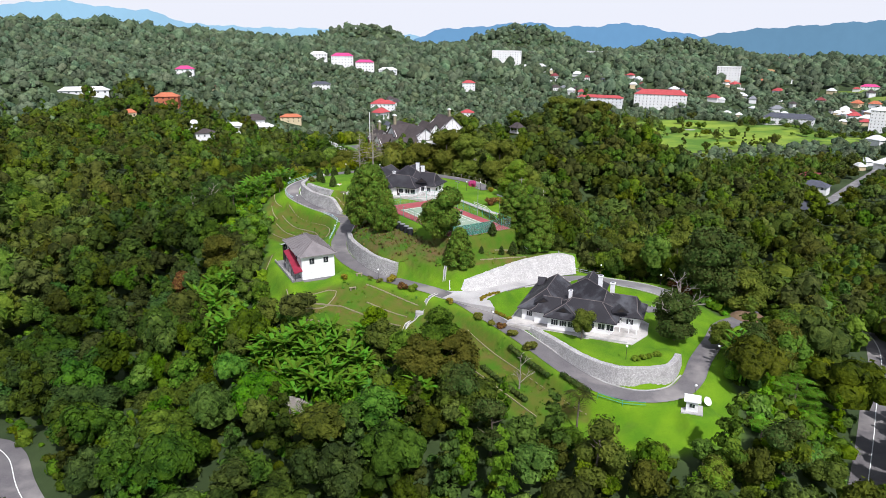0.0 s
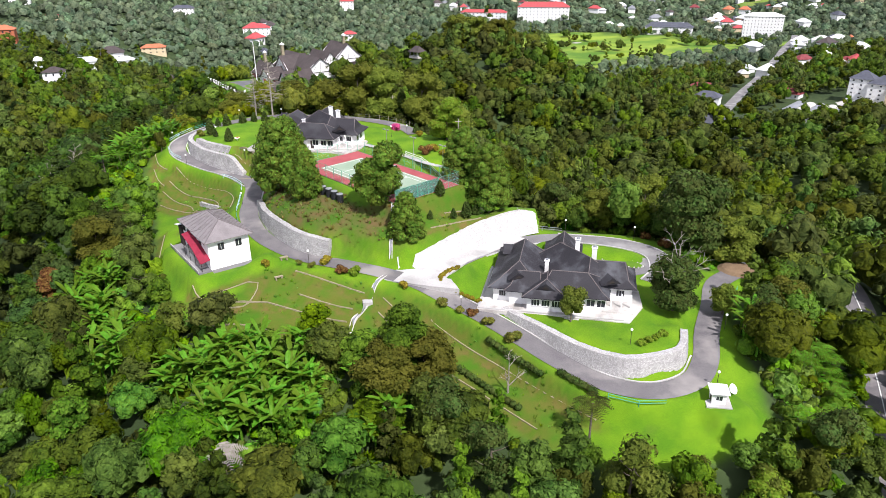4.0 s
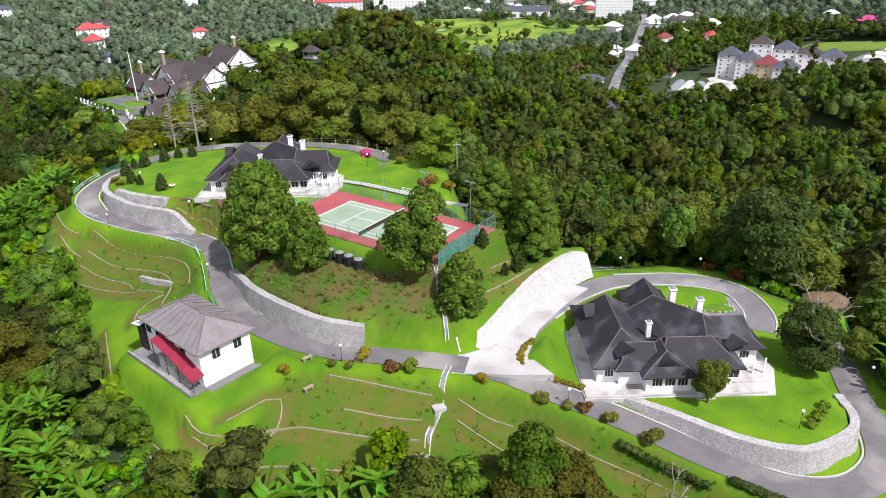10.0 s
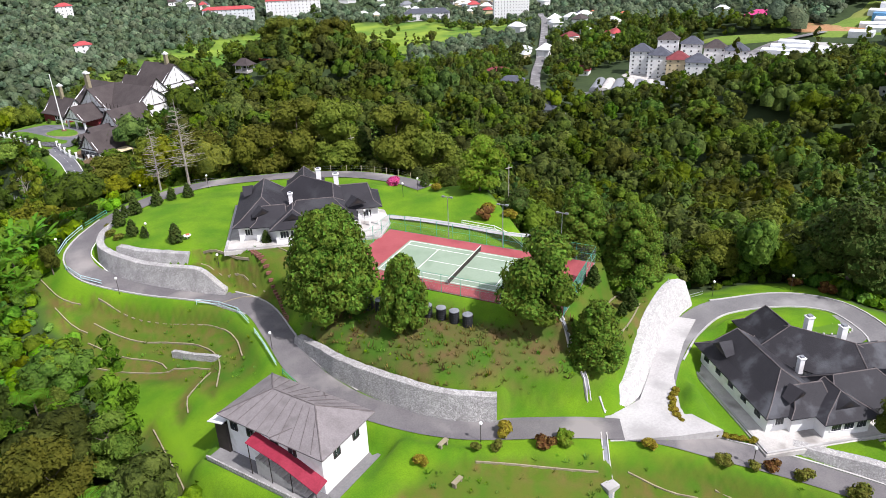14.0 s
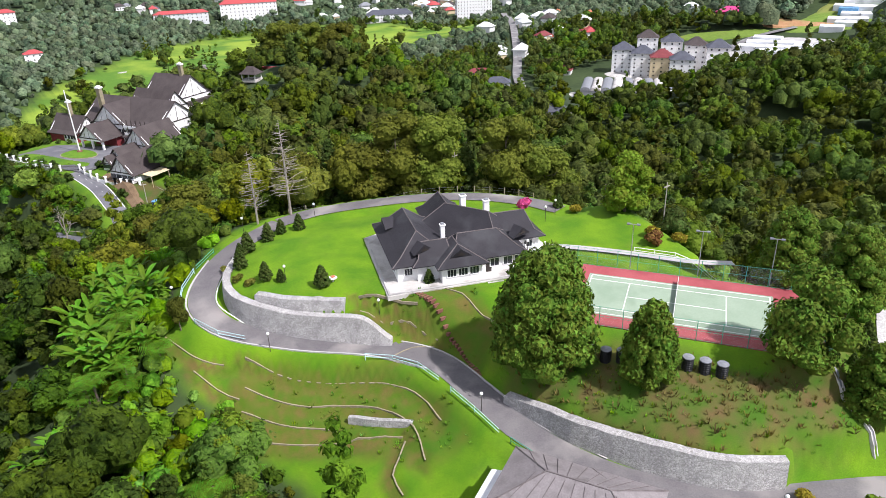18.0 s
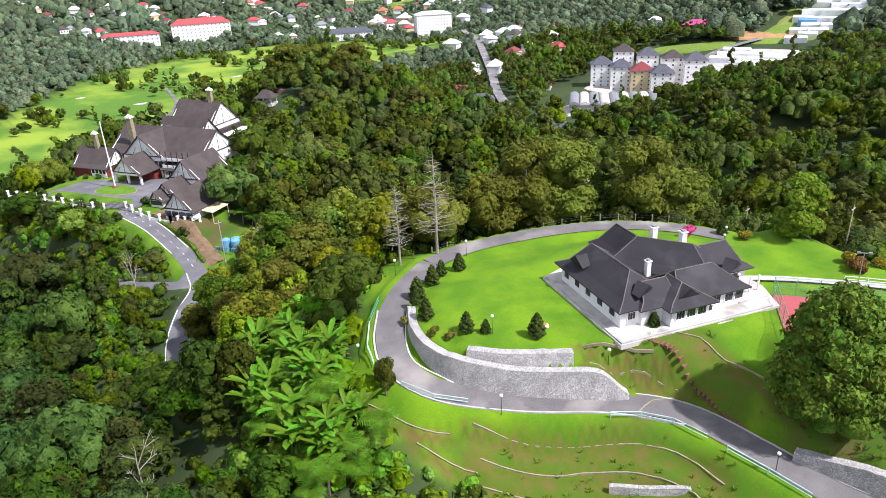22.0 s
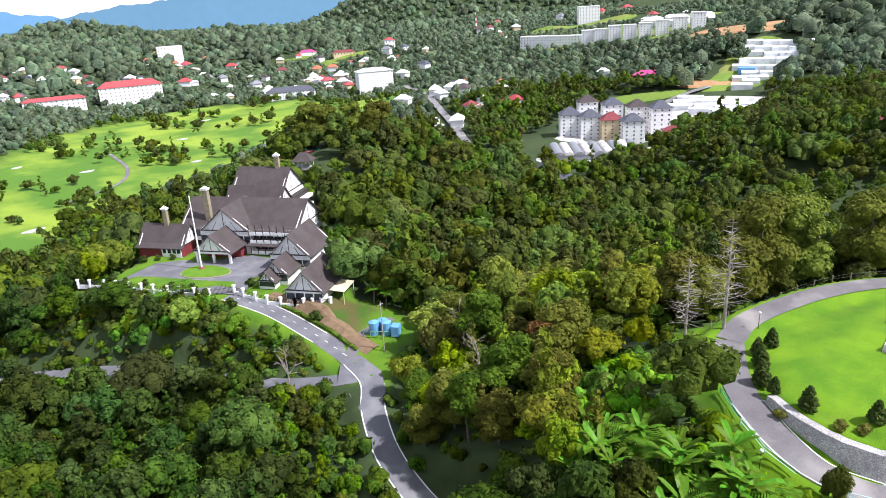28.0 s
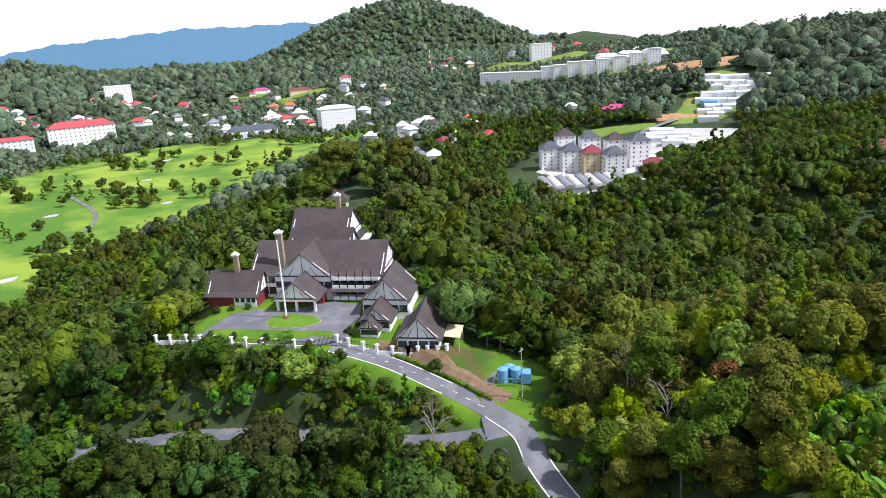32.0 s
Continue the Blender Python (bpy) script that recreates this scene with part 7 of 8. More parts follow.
for cx, cy, rx, ry, turn, surf, words in FIELDS:
    fs = Shape()
    n1, n2 = 28, 5
    vs = [(cx, cy, ground_at(cx, cy) + 1.0)]
    for j in range(1, n2 + 1):
        a = np.linspace(0, 2 * np.pi, n1, endpoint=False)
        k = j / n2 * (1 + 0.12 * np.sin(3 * a + cx) + 0.07 * np.sin(5 * a + cy))
        ca, sa = np.sign(np.cos(a)) * np.abs(np.cos(a)) ** 0.7, np.sign(np.sin(a)) * np.abs(np.sin(a)) ** 0.7
        u, v = rx * k * ca, ry * k * sa
        c, sn = math.cos(radians(turn)), math.sin(radians(turn))
        px, py = cx + u * c - v * sn, cy + u * sn + v * c
        pz = height(px, py) + (1.0 if j < n2 else -1.0)
        vs += list(zip(px, py, pz))
    fc = [(0, 1 + k, 1 + (k + 1) % n1) for k in range(n1)]
    for j in range(n2 - 1):
        fc += [(1 + j * n1 + k, 1 + (j + 1) * n1 + k, 1 + (j + 1) * n1 + (k + 1) % n1, 1 + j * n1 + (k + 1) % n1) for k in range(n1)]
    fs.add(vs, fc)
    solid("ground_patch", fs, surf, words, "ground", "structure")
for x, y, w, d, h, turn, wm, rm, fl in LONE:
    town_house(x, y, w, d, h, turn, wm, rm, "%s house across the valley under a %s roof" % ({"white": "white", "cream": "cream", "sheet": "pale", "orangeroof": "orange"}[wm], {"white": "white", "sheet": "pale sheet", "redroof": "red", "flower": "pink", "orangeroof": "orange", "bluegrey": "blue-grey", "brownroof": "brown", "darkred": "dark red"}[rm]), fl, max(3, int(w / 6)), min(6, d * 0.3), "valley_building", "lone buildings", flat=rm == "white", sides=(0,))
# hotels and blocks across the golf course
town_house(690, 1072, 58, 26, 33, -30, "white", "white", "large white hotel block with many windows", 7, 12, 5, "hotel_block")
town_house(560, 1128, 74, 18, 12, -30, "white", "bluegrey", "long white hotel wing under a blue-black roof", 3, 14, 7, "hotel_wing")
town_house(430, 1390, 98, 26, 28, -22, "white", "redroof", "white hotel with a scalloped red roof", 5, 14, 9, "red_roofed_hotel")
town_house(318, 1420, 90, 18, 16, -22, "sheet", "redroof", "pale terrace under a long red roof", 3, 12, 5, "red_roofed_terrace")
town_house(640, 566, 40, 18, 6, -70, "awning", "flower", "villa under a magenta roof", 1, 6, 5, "villa")
town_house(243, 452, 26, 14, 7, -40, "white", "bluegrey", "white villa under steep blue-black roofs", 2, 6, 6, "villa")
town_house(258, 466, 16, 22, 7, -40, "white", "bluegrey", "white villa wing under blue-black roofs", 2, 4, 6, "villa")
town_house(470, 334, 30, 14, 5, -85, "cream", "darkred", "cream bungalow with a dark red roof on a terrace", 1, 6, 4, "hill_bungalow")
town_house(356, 286, 22, 14, 11, -85, "white", "darkred", "white house with a red roof among trees", 3, 4, 5, "hill_house")
town_house(912, 864, 112, 16, 17, -72, "white", "white", "long white block of flats on the hillside", 4, 22, 2, "block_of_flats", "hillside flats", flat=True, sides=(0,))
for k in range(8):
    u = k / 7
    town_house(903 - 20 * u + 44 * u * u, 795 - 168 * u, 19, 15, 21, -58, "white", "white", "white tower of flats in a long row on the hillside", 6, 4, 2, "tower_of_flats", "hillside towers of flats", flat=True, sides=(0,))
for k in range(12):
    town_house(1010 + 26 * (k // 3) + rs.uniform(-3, 3), 648 + 44 * (k % 3) + 12 * (k // 3), 36, 10, 7, -80, "white", "sheet", "row of white terraced houses on the far slope", 2, 6, 3, "terraced_houses", "terraced rows", sides=(0,))
tw = thing("mast", "red and white banded transmission mast", "mast", pose(1212, 1259, ground_at(1212, 1259)))
for k in range(7):
    part("band", Shape().tube((0, 0, 6 * k), (0, 0, 6 * k + 6), 2.6 - 0.25 * k, 2.4 - 0.25 * k, 8), "redroof" if k % 2 else "white", tw)
# small houses across the valley
proto = {}
for x, y, white_part in HOUSES:
    if True:
        wm = "white" if rs.uniform() < 0.75 else "cream"
        rm = "sheet" if rs.uniform() < white_part * 0.5 else ("redroof", "sheet", "brownroof", "darkred", "bluegrey", "tanklid", "orangeroof")[rs.integers(0, 7)]
        m = pose(x, y, ground_at(x, y), 0, 0, rs.uniform(0, 180)) @ Matrix.Diagonal((*([rs.uniform(0.8, 1.8)] * 3), 1))
        if (wm, rm) not in proto:
            t = thing("valley_house", "small valley house with pale walls and a pitched roof", "house", m, "valley houses")
            part("wall", Shape().slab(-6, -4, -4, 6, 4, 5), wm, t)
            s, caps = hip_roof(-6.8, 6.8, -4.8, 4.8, 5, 8.4, "x", None, 0.2, 0.2)
            part("roof", s, rm, t)
            for a in (-3.6, 0, 3.6):
                part("window", pane_mesh(1.6, 1.5), None, t).matrix_local = pose(a, -4, 2.4)
            proto[(wm, rm)] = t
        else:
            c = copy_thing(proto[(wm, rm)], m)
            c.matrix_basis = m
# the town road and the golf course
pts = eased([(x, y, 0) for x, y in TOWN_ROAD])
line = [(p[0], p[1], ground_at(p[0], p[1]) + 2.2) for p in pts]
solid("road_town", ribbon(line, 4.5, -4.5, 0.0, 12), "drive", "pale straight road leading into the town", "road", "structure")
pts = eased([(x, y, 0) for x, y in TOWN_LANE])
solid("road_lane", ribbon([(p[0], p[1], ground_at(p[0], p[1]) + 2.0) for p in pts], 4, -4, 0.0, 10), "drive", "pale lane between the apartments and the greenhouses", "road", "structure")
r = np.random.default_rng(77)
x, y = 752 + r.uniform(-14, 14, 22), 575 - np.linspace(0, 75, 22)
forest("tall_trees", MID_T, x, y, r, 2.0, 4.5, "row of tall dark trees beside the villa", "leaf_far_hazed", 0.2, "trees")
pts = [(205, 1001), (181, 911), (150, 860), (113, 838), (86, 827)]
solid("golf_path", ribbon([(x_, y_, ground_at(x_, y_) + 0.5) for x_, y_ in pts], 2.0, -2.0, 0, 8), "asphalt", "grey path winding over the golf course", "path", "structure")
x, y, r = scatter(-100, 700, 690, 1260, 13, 31)
ok = inside(x, y, GOLF) & (fbm(x, y, 170, 0.3) + 0.5 * fbm(x, y, 60, 1.7) + r.normal(0, 0.22, len(x)) > 0.4)
forest("golf_trees", MID_T, x[ok], y[ok], r, 1.25, 2.4, "belts and clumps of trees on the golf course", "leaf_forest", 0.35, "trees")
for x_, y_, w_ in ((40, 770, 8), (150, 930, 7), (300, 1010, 7), (240, 880, 6), (400, 1120, 8), (110, 1000, 6)):
    solid("bunker", Shape().prism([(w_ * math.cos(a) * (1 + 0.2 * math.sin(3 * a)), w_ * 0.6 * math.sin(a)) for a in np.linspace(0, 2 * math.pi, 16, endpoint=False)], -1, 0.4), "apron", "pale sand bunker on the golf course", "bunker", group="golf bunkers", m=pose(x_, y_, ground_at(x_, y_)))
# second court on the wooded hill
solid("hill_court", Shape().slab(-9, -5, -0.8, 9, 5, 0.3), "red", "small red and green court on the wooded hill", "court", m=pose(73, 478, ground_at(73, 478) + 1.0, 0, 0, -50))
solid("hill_court_surface", Shape().slab(-6.4, -3.2, 0.2, 6.4, 3.2, 0.36), "netting", "green playing surface of the hill court", "court", m=pose(73, 478, ground_at(73, 478) + 1.0, 0, 0, -50))


# ---- far mountains ----
def skyline(name, radius, crest, seed, mat):
    """A far range: crest as bearing and height in degrees seen from the start."""
    az, el = np.array(crest, float).T
    n = int((az[-1] - az[0]) * 5)
    vs = []
    for k in range(n + 1):
        a = az[0] + (az[-1] - az[0]) * k / n
        e = np.interp(a, az, el) + 0.05 * math.sin(2.3 * a + seed) + 0.035 * math.sin(5.1 * a + 2 * seed) + 0.02 * math.sin(11.7 * a + seed)
        top = EYE + radius * math.tan(radians(e))
        for f in (0.0, 0.55, 1.0):
            r = radius * (1 + 0.02 * f)
            vs.append((r * math.sin(radians(a)), r * math.cos(radians(a)), -300 + (top + 300) * f))
    s = Shape().add(vs, [(k * 3 + j, (k + 1) * 3 + j, (k + 1) * 3 + j + 1, k * 3 + j + 1) for k in range(n) for j in range(2)])
    return solid(name, s, mat, "hazy blue mountain range on the horizon", "mountains", "structure")


# backdrop ranges glow in a flat blue that stands in for distance haze
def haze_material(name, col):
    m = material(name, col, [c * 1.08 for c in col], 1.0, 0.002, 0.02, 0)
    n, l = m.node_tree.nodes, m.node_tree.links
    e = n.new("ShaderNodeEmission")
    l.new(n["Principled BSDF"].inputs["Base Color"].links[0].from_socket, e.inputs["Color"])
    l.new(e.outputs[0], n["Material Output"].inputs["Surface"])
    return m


MAT["haze_a"] = haze_material("far_range_haze", (0.36, 0.62, 0.80))
MAT["haze_b"] = haze_material("nearer_range_haze", (0.17, 0.36, 0.58))
MAT["haze_c"] = haze_material("nearest_range_haze", (0.15, 0.30, 0.44))
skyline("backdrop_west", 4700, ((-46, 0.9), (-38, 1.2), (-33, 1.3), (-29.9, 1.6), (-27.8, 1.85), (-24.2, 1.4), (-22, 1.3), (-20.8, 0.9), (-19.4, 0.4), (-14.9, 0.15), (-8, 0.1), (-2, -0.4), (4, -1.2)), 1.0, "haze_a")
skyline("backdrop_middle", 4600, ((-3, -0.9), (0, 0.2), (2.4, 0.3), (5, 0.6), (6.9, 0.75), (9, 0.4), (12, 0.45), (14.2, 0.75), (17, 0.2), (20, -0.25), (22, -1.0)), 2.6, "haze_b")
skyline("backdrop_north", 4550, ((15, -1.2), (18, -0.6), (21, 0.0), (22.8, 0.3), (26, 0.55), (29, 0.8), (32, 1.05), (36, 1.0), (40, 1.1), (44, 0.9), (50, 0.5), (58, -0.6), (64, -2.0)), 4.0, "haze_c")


# ---- furnishings of the estate ----
def lamp_post(x, y, h=2.7):
    t = thing("lamp_post", "slim dark lamp post with a white globe", "lamp", pose(x, y, ground_at(x, y)), "garden lamps")
    part("post", Shape().tube((0, 0, -0.3), (0, 0, h), 0.05, 0.04, 6), "dark", t)
    part("globe", Shape().ball((0, 0, h + 0.2), 0.24, 10, 7), "globe", t)
    part("collar", Shape().tube((0, 0, h - 0.05), (0, 0, h + 0.05), 0.1, n=8), "dark", t)


for x, y in ((-35.6, 254), (-53.6, 240), (-39.4, 227.3), (-46.8, 218.6), (-22.6, 250), (-30.4, 190.5), (-15.2, 158), (11.3, 138), (41, 167.5), (54.6, 161.5), (56, 126.5), (-5, 209), (8, 218), (-57, 247), (-31, 213.6), (46.6, 112.5), (36, 121.5), (12.6, 220)):
    lamp_post(x, y)


def railing(line, mat, label, post=2.0, high=0.95):
    pts = eased(line)
    zs = height(np.array([p[0] for p in pts]), np.array([p[1] for p in pts]))
    t = thing("guard_rail", label, "railing", group="lane railings")
    p = [Vector((a[0], a[1], z)) for a, z in zip(pts, zs)]
    for a, b in zip(p[:-1], p[1:]):
        for z in (0.45, high):
            part("rail", Shape().tube(a + Vector((0, 0, z)), b + Vector((0, 0, z)), 0.055, n=5), mat, t)
        part("post", Shape().tube(a - Vector((0, 0, 0.3)), a + Vector((0, 0, high + 0.05)), 0.06, n=5), mat, t)
    return t


railing([(-43.5, 248.4, 0), (-48, 244.6, 0)], "greenrail", "green and white pipe railing beside the bend")
railing([(-48.6, 244, 0), (-52, 240, 0), (-53.8, 236, 0)], "rail", "pale blue pipe railing beside the bend")
railing([(-53.4, 230.6, 0), (-51.6, 226, 0), (-48.8, 222.6, 0)], "rail", "pale blue pipe railing beside the lane")
railing([(-36.6, 209, 0), (-33.6, 206.4, 0), (-31.6, 203, 0), (-31.2, 198.6, 0)], "rail", "pale blue pipe railing above the terraces")
railing([(-31.2, 196, 0), (-31.2, 191, 0), (-31.4, 186, 0)], "rail", "pale blue pipe railing above the terraces")
railing([(-31.2, 184, 0), (-30.6, 180, 0)], "greenrail", "green netted railing beside the service house")
railing([(29, 113, 0), (33, 110.8, 0), (37, 110, 0)], "greenrail", "low green pipe railing beside the lane")
railing([(62, 134.4, 0), (66, 139, 0)], "greenrail", "low green pipe railing beside the lane")
railing([(30, 168.5, 0), (36, 168.6, 0), (41, 169.5, 0)], "steel", "grey pipe railing above the drive")
# white kerbs of the lane
for line, off in ((ROAD_MAIN[2:9], -2.35), (ROAD_MAIN[5:12], 2.3), (ROAD_MAIN[16:25], 2.35), (ROAD_LOOP[2:], -2.4), (ROAD_LOOP[4:], 2.4)):
    pts_ = curve(line, 1.5)
    ns_ = sideways(pts_)
    s = Shape()
    vs = []
    for p, n in zip(pts_, ns_):
        for o, dz in ((0.13, -0.2), (0.13, 0.2), (-0.13, 0.2), (-0.13, -0.2)):
            vs.append((p[0] + n[0] * (off + o), p[1] + n[1] * (off + o), p[2] + dz))
    s.add(vs, [(i * 4 + a, (i + 1) * 4 + a, (i + 1) * 4 + (a + 1) % 4, i * 4 + (a + 1) % 4) for i in range(len(pts_) - 1) for a in range(4)])
    solid("kerb", s, "apron", "raised pale concrete kerb beside the lane", "kerb", "structure")

# brick steps down from the upper bungalow
steps = thing("garden_steps", "long flight of red brick garden steps down the bank", "steps")
pts = curve([(-25.8, 213.0, 0), (-25.6, 209.5, 0), (-24.8, 205.9, 0), (-24.6, 202.1, 0), (-25.2, 198.6, 0), (-26.0, 196.4, 0)], 0.55)
for k, p in enumerate(pts):
    z = ground_at(p[0], p[1])
    part("step", Shape().box(p[0], p[1], z - 0.15, 1.0, 0.36, 0.5, 8 - 0.4 * k), "brick", steps)

# paths beside the court
solid("court_path", ribbon([(-4, 214, 0.0), (-1, 211, -0.02), (3.6, 206, -0.05), (9, 198, -0.08), (13.6, 190.4, -0.15), (18.5, 186.5, -0.6)], 0.8, -0.8, 0.12), "apron", "pale concrete path beside the court fence", "path", "structure")
railing([(9.6, 199, 0), (14.4, 191, 0), (19.5, 187, 0), (24, 180, 0)], "white", "white pipe railing beside the path")


# open drains
def drain(line, w, label):
    pts_ = curve([(x, y, 0) for x, y in line], 0.8)
    zs = height(np.array([p[0] for p in pts_]), np.array([p[1] for p in pts_]))
    ln = [(p[0], p[1], z) for p, z in zip(pts_, zs)]
    t = thing("drain", label, "drain", kind="structure")
    part("channel", ribbon(ln, w * 0.4, -w * 0.4, 0.06, 0.8), "tanklid", t)
    for sgn in (-1, 1):
        part("side", wall_along([(p[0] - (sgn * w / 2) * n[0], p[1] - (sgn * w / 2) * n[1], p[2]) for p, n in zip(ln, sideways([np.array(q) for q in ln]))][::2], [[p[2] + 0.18] for p in ln][::2], 0.12, 0.8, 0.0), "concrete", t)
    return t


drain([(-0.9, 151.2), (-3.2, 148.4), (-4.9, 145.6), (-7.2, 143.6), (-8.9, 140.8)], 0.7, "open concrete storm drain stepping down the bank")
drain([(2.6, 165), (1.6, 160), (0.6, 155.2)], 0.5, "open concrete drain beside the conifer")
solid("drain_box", Shape().box(0, 0, 0, 1.6, 1.4, 1.2), "apron", "square concrete drain chamber", "drain", m=pose(-8.9, 140.4, ground_at(-8.9, 140.4)))
solid("drain_box", Shape().box(0, 0, 0, 1.8, 1.4, 1.0), "apron", "square concrete drain chamber", "drain", m=pose(-4.8, 145.8, ground_at(-4.8, 145.8)))


# clipped and loose shrubs
def shrub_mesh(seed, rx, rz, count, size, mat):
    r = np.random.default_rng(seed)
    c, ra = lobes(r, 6, rx, rz * 0.7, rz * 0.25, 0.6, (0.42, 0.6))
    return net_mesh("foliage", *crown_net(r, c, ra, 7, 3, int(count * 1.8), size * 0.9, 0.1, 0.4), mat)


SHRUBS = dict(yellow=(shrub_mesh(1, 1.1, 1.3, 260, 0.3, "yellowhedge"), "yellow-green leafy shrub"), rust=(shrub_mesh(2, 1.2, 1.4, 260, 0.3, "leaf_rust"), "rust-coloured leafy shrub"), green=(shrub_mesh(3, 1.2, 1.4, 260, 0.32, "leaf_bright"), "bright green leafy shrub"), olive=(shrub_mesh(4, 1.1, 1.1, 240, 0.3, "leaf_shrub"), "olive-green leafy shrub"), dark=(shrub_mesh(5, 1.1, 1.5, 300, 0.26, "leaf_dark"), "dark clipped round shrub"), bloom=(shrub_mesh(6, 1.2, 1.4, 260, 0.26, "flower"), "shrub covered in magenta blossom"))


def shrub(kind, x, y, s=1.0, where="beside the lane"):
    t = thing("shrub", SHRUBS[kind][1] + " " + where, "shrub", pose(x, y, ground_at(x, y) - 0.05, 0, 0, (x * 57 + y * 31) % 360) @ Matrix.Diagonal((s, s, s, 1)), "garden shrubs")
    part("foliage", SHRUBS[kind][0], None, t)


for kind, x, y, s in (("yellow", -12, 157.6, 1.2), ("rust", -8.9, 152.8, 1.1), ("green", -6.4, 152.4, 1.1), ("yellow", 2, 146.2, 0.9), ("olive", 8.2, 140, 1.0), ("olive", 11, 137.6, 0.8), ("rust", 13.2, 136.6, 0.9), ("olive", 15.2, 133.6, 1.1), ("olive", 18.4, 128.6, 1.4), ("olive", -14.6, 155.4, 0.8), ("olive", -17, 156.4, 0.7), ("yellow", -23.6, 158.6, 0.9)):
    shrub(kind, x, y, s)
for k, (x, y) in enumerate(curve([(13.6, 152, 0), (10.6, 150.2, 0), (9.4, 147.4, 0), (11, 144.6, 0), (14, 141.6, 0), (16, 140, 0)], 1.0)[i][:2] for i in range(0, 15)):
    shrub("yellow", float(x), float(y), 0.62, "of the yellow hedge round the lawn")
for x, y, s in ((16, 218, 1.2), (14.5, 199, 1.5), (17, 201, 1.3), (19, 197, 1.3), (60, 158, 1.3), (58, 163, 1.0)):
    shrub("rust" if x > 50 or y < 200 and x < 15 else "yellow", x, y, s, "on the lawn")
shrub("bloom", 10.5, 226, 1.4, "behind the bungalow")
for x, y in ((42.6, 123.4), (41, 122.4), (39.4, 121.8), (37.8, 121.2)):
    shrub("green", x, y, 0.7, "along the wall of the lower lawn")
for x, y in ((-44.4, 240.4), (-44.8, 233.6), (-43.8, 231.2)):
    shrub("olive", x, y, 0.9, "above the rubble wall")
# low dark hedges on the bank below the lane
for ends in (((14.6, 130.2), (20.8, 121.2)), ((8.8, 127.4), (16.2, 117.2)), ((23.6, 119.6), (27.4, 114.4))):
    (ax, ay), (bx, by) = ends
    u = np.linspace(0, 1, 13)
    hx, hy = ax + (bx - ax) * u, ay + (by - ay) * u
    cs = np.stack([hx, hy, height(hx, hy) + 0.35], -1)
    tagged(new("hedge", net_mesh("hedge", *crown_net(np.random.default_rng(int(ax * 10)), cs, np.full(13, 0.75), 7, 3, 420, 0.24, 0.1, 0.4), "leaf_dark")), "low dark clipped hedge along a terraced bank", "hedge", "bank hedges")
u = np.linspace(0, 1, 44)
hx, hy = np.interp(u, [0, 0.35, 0.7, 1], [-41.0, -39.4, -38.9, -40.4]), np.interp(u, [0, 0.35, 0.7, 1], [357, 348, 337, 327.5])
cs = np.stack([hx, hy, height(hx, hy) + 0.35], -1)
tagged(new("hedge", net_mesh("hedge", *crown_net(np.random.default_rng(61), cs, np.full(44, 0.62), 6, 3, 900, 0.24, 0.1, 0.4), "leaf_conifer")), "low clipped hedge along the hotel road", "hedge", "road hedges")
# clipped bushes of the hotel
for p, q, s in ((-14, -13.8, 1.1), (-8, -14, 1.1), (0, -14.2, 1.2), (6, -14.4, 1.2), (18.6, -8, 1.4), (19.4, -3, 0.9), (41, -19, 1.6), (-22, -9, 1.4), (-20, 2, 1.2), (-17, 4.4, 0.9), (-13, 5.6, 0.9), (12, -18.5, 1.5), (20, -20, 1.3)):
    v = HOTEL @ Vector((p, q, 0))
    shrub("dark", v.x, v.y, s, "in the hotel grounds")
cyp = cone_tree(12, 1.25, 3.6, 700, 0.24, "leaf_dark", 0.7, 44)
for x, y, s in ((-41.4, 230.4, 1.0), (-39.8, 228.2, 0.7), (-35.6, 222.4, 1.15), (-27.6, 246.6, 1.0), (-34, 246.2, 1.1), (-38.6, 244.6, 1.2), (-40.8, 242.4, 0.8), (-42.6, 237.8, 1.1), (-30.8, 247.6, 0.9), (13, 168.6, 1.0), (18, 165.4, 1.1), (15, 164.2, 0.7), (20.8, 168.8, 0.8), (24, 171.5, 0.7), (10, 163.6, 0.6), (-22.6, 212.2, 0.75), (15.5, 222, 0.9)):
    plant_tree(cyp, x, y, "small clipped dark-green conifer on the lawn", "topiary", s, None, "clipped conifers", "topiary", ground_at(x, y) - 0.15)

# drive yard and oval island behind the lower bungalow
solid("drive_yard", Shape().prism([(41.5, 157.5), (48.5, 157.2), (53.6, 151.5), (51.4, 145.6), (47, 145.2), (43.4, 149), (40.2, 152.6)], -12.4, -11.58), "drive", "worn grey drive yard behind the lower bungalow", "pavement", "structure")
oval = [(47.4 + 4.2 * math.cos(a) * 0.77 - 1.7 * math.sin(a) * 0.64, 150.9 - 4.2 * math.cos(a) * 0.64 - 1.7 * math.sin(a) * 0.77) for a in np.linspace(0, 2 * math.pi, 22, endpoint=False)]
ov = thing("grass_island", "small oval grass island edged with white stones", "island", kind="structure")
part("grass", Shape().prism(oval, -11.8, -11.42), "lawn", ov)
for q in oval:
    part("stone", Shape().ball((q[0], q[1], -11.46), 0.2, 6, 4), "apron", ov)
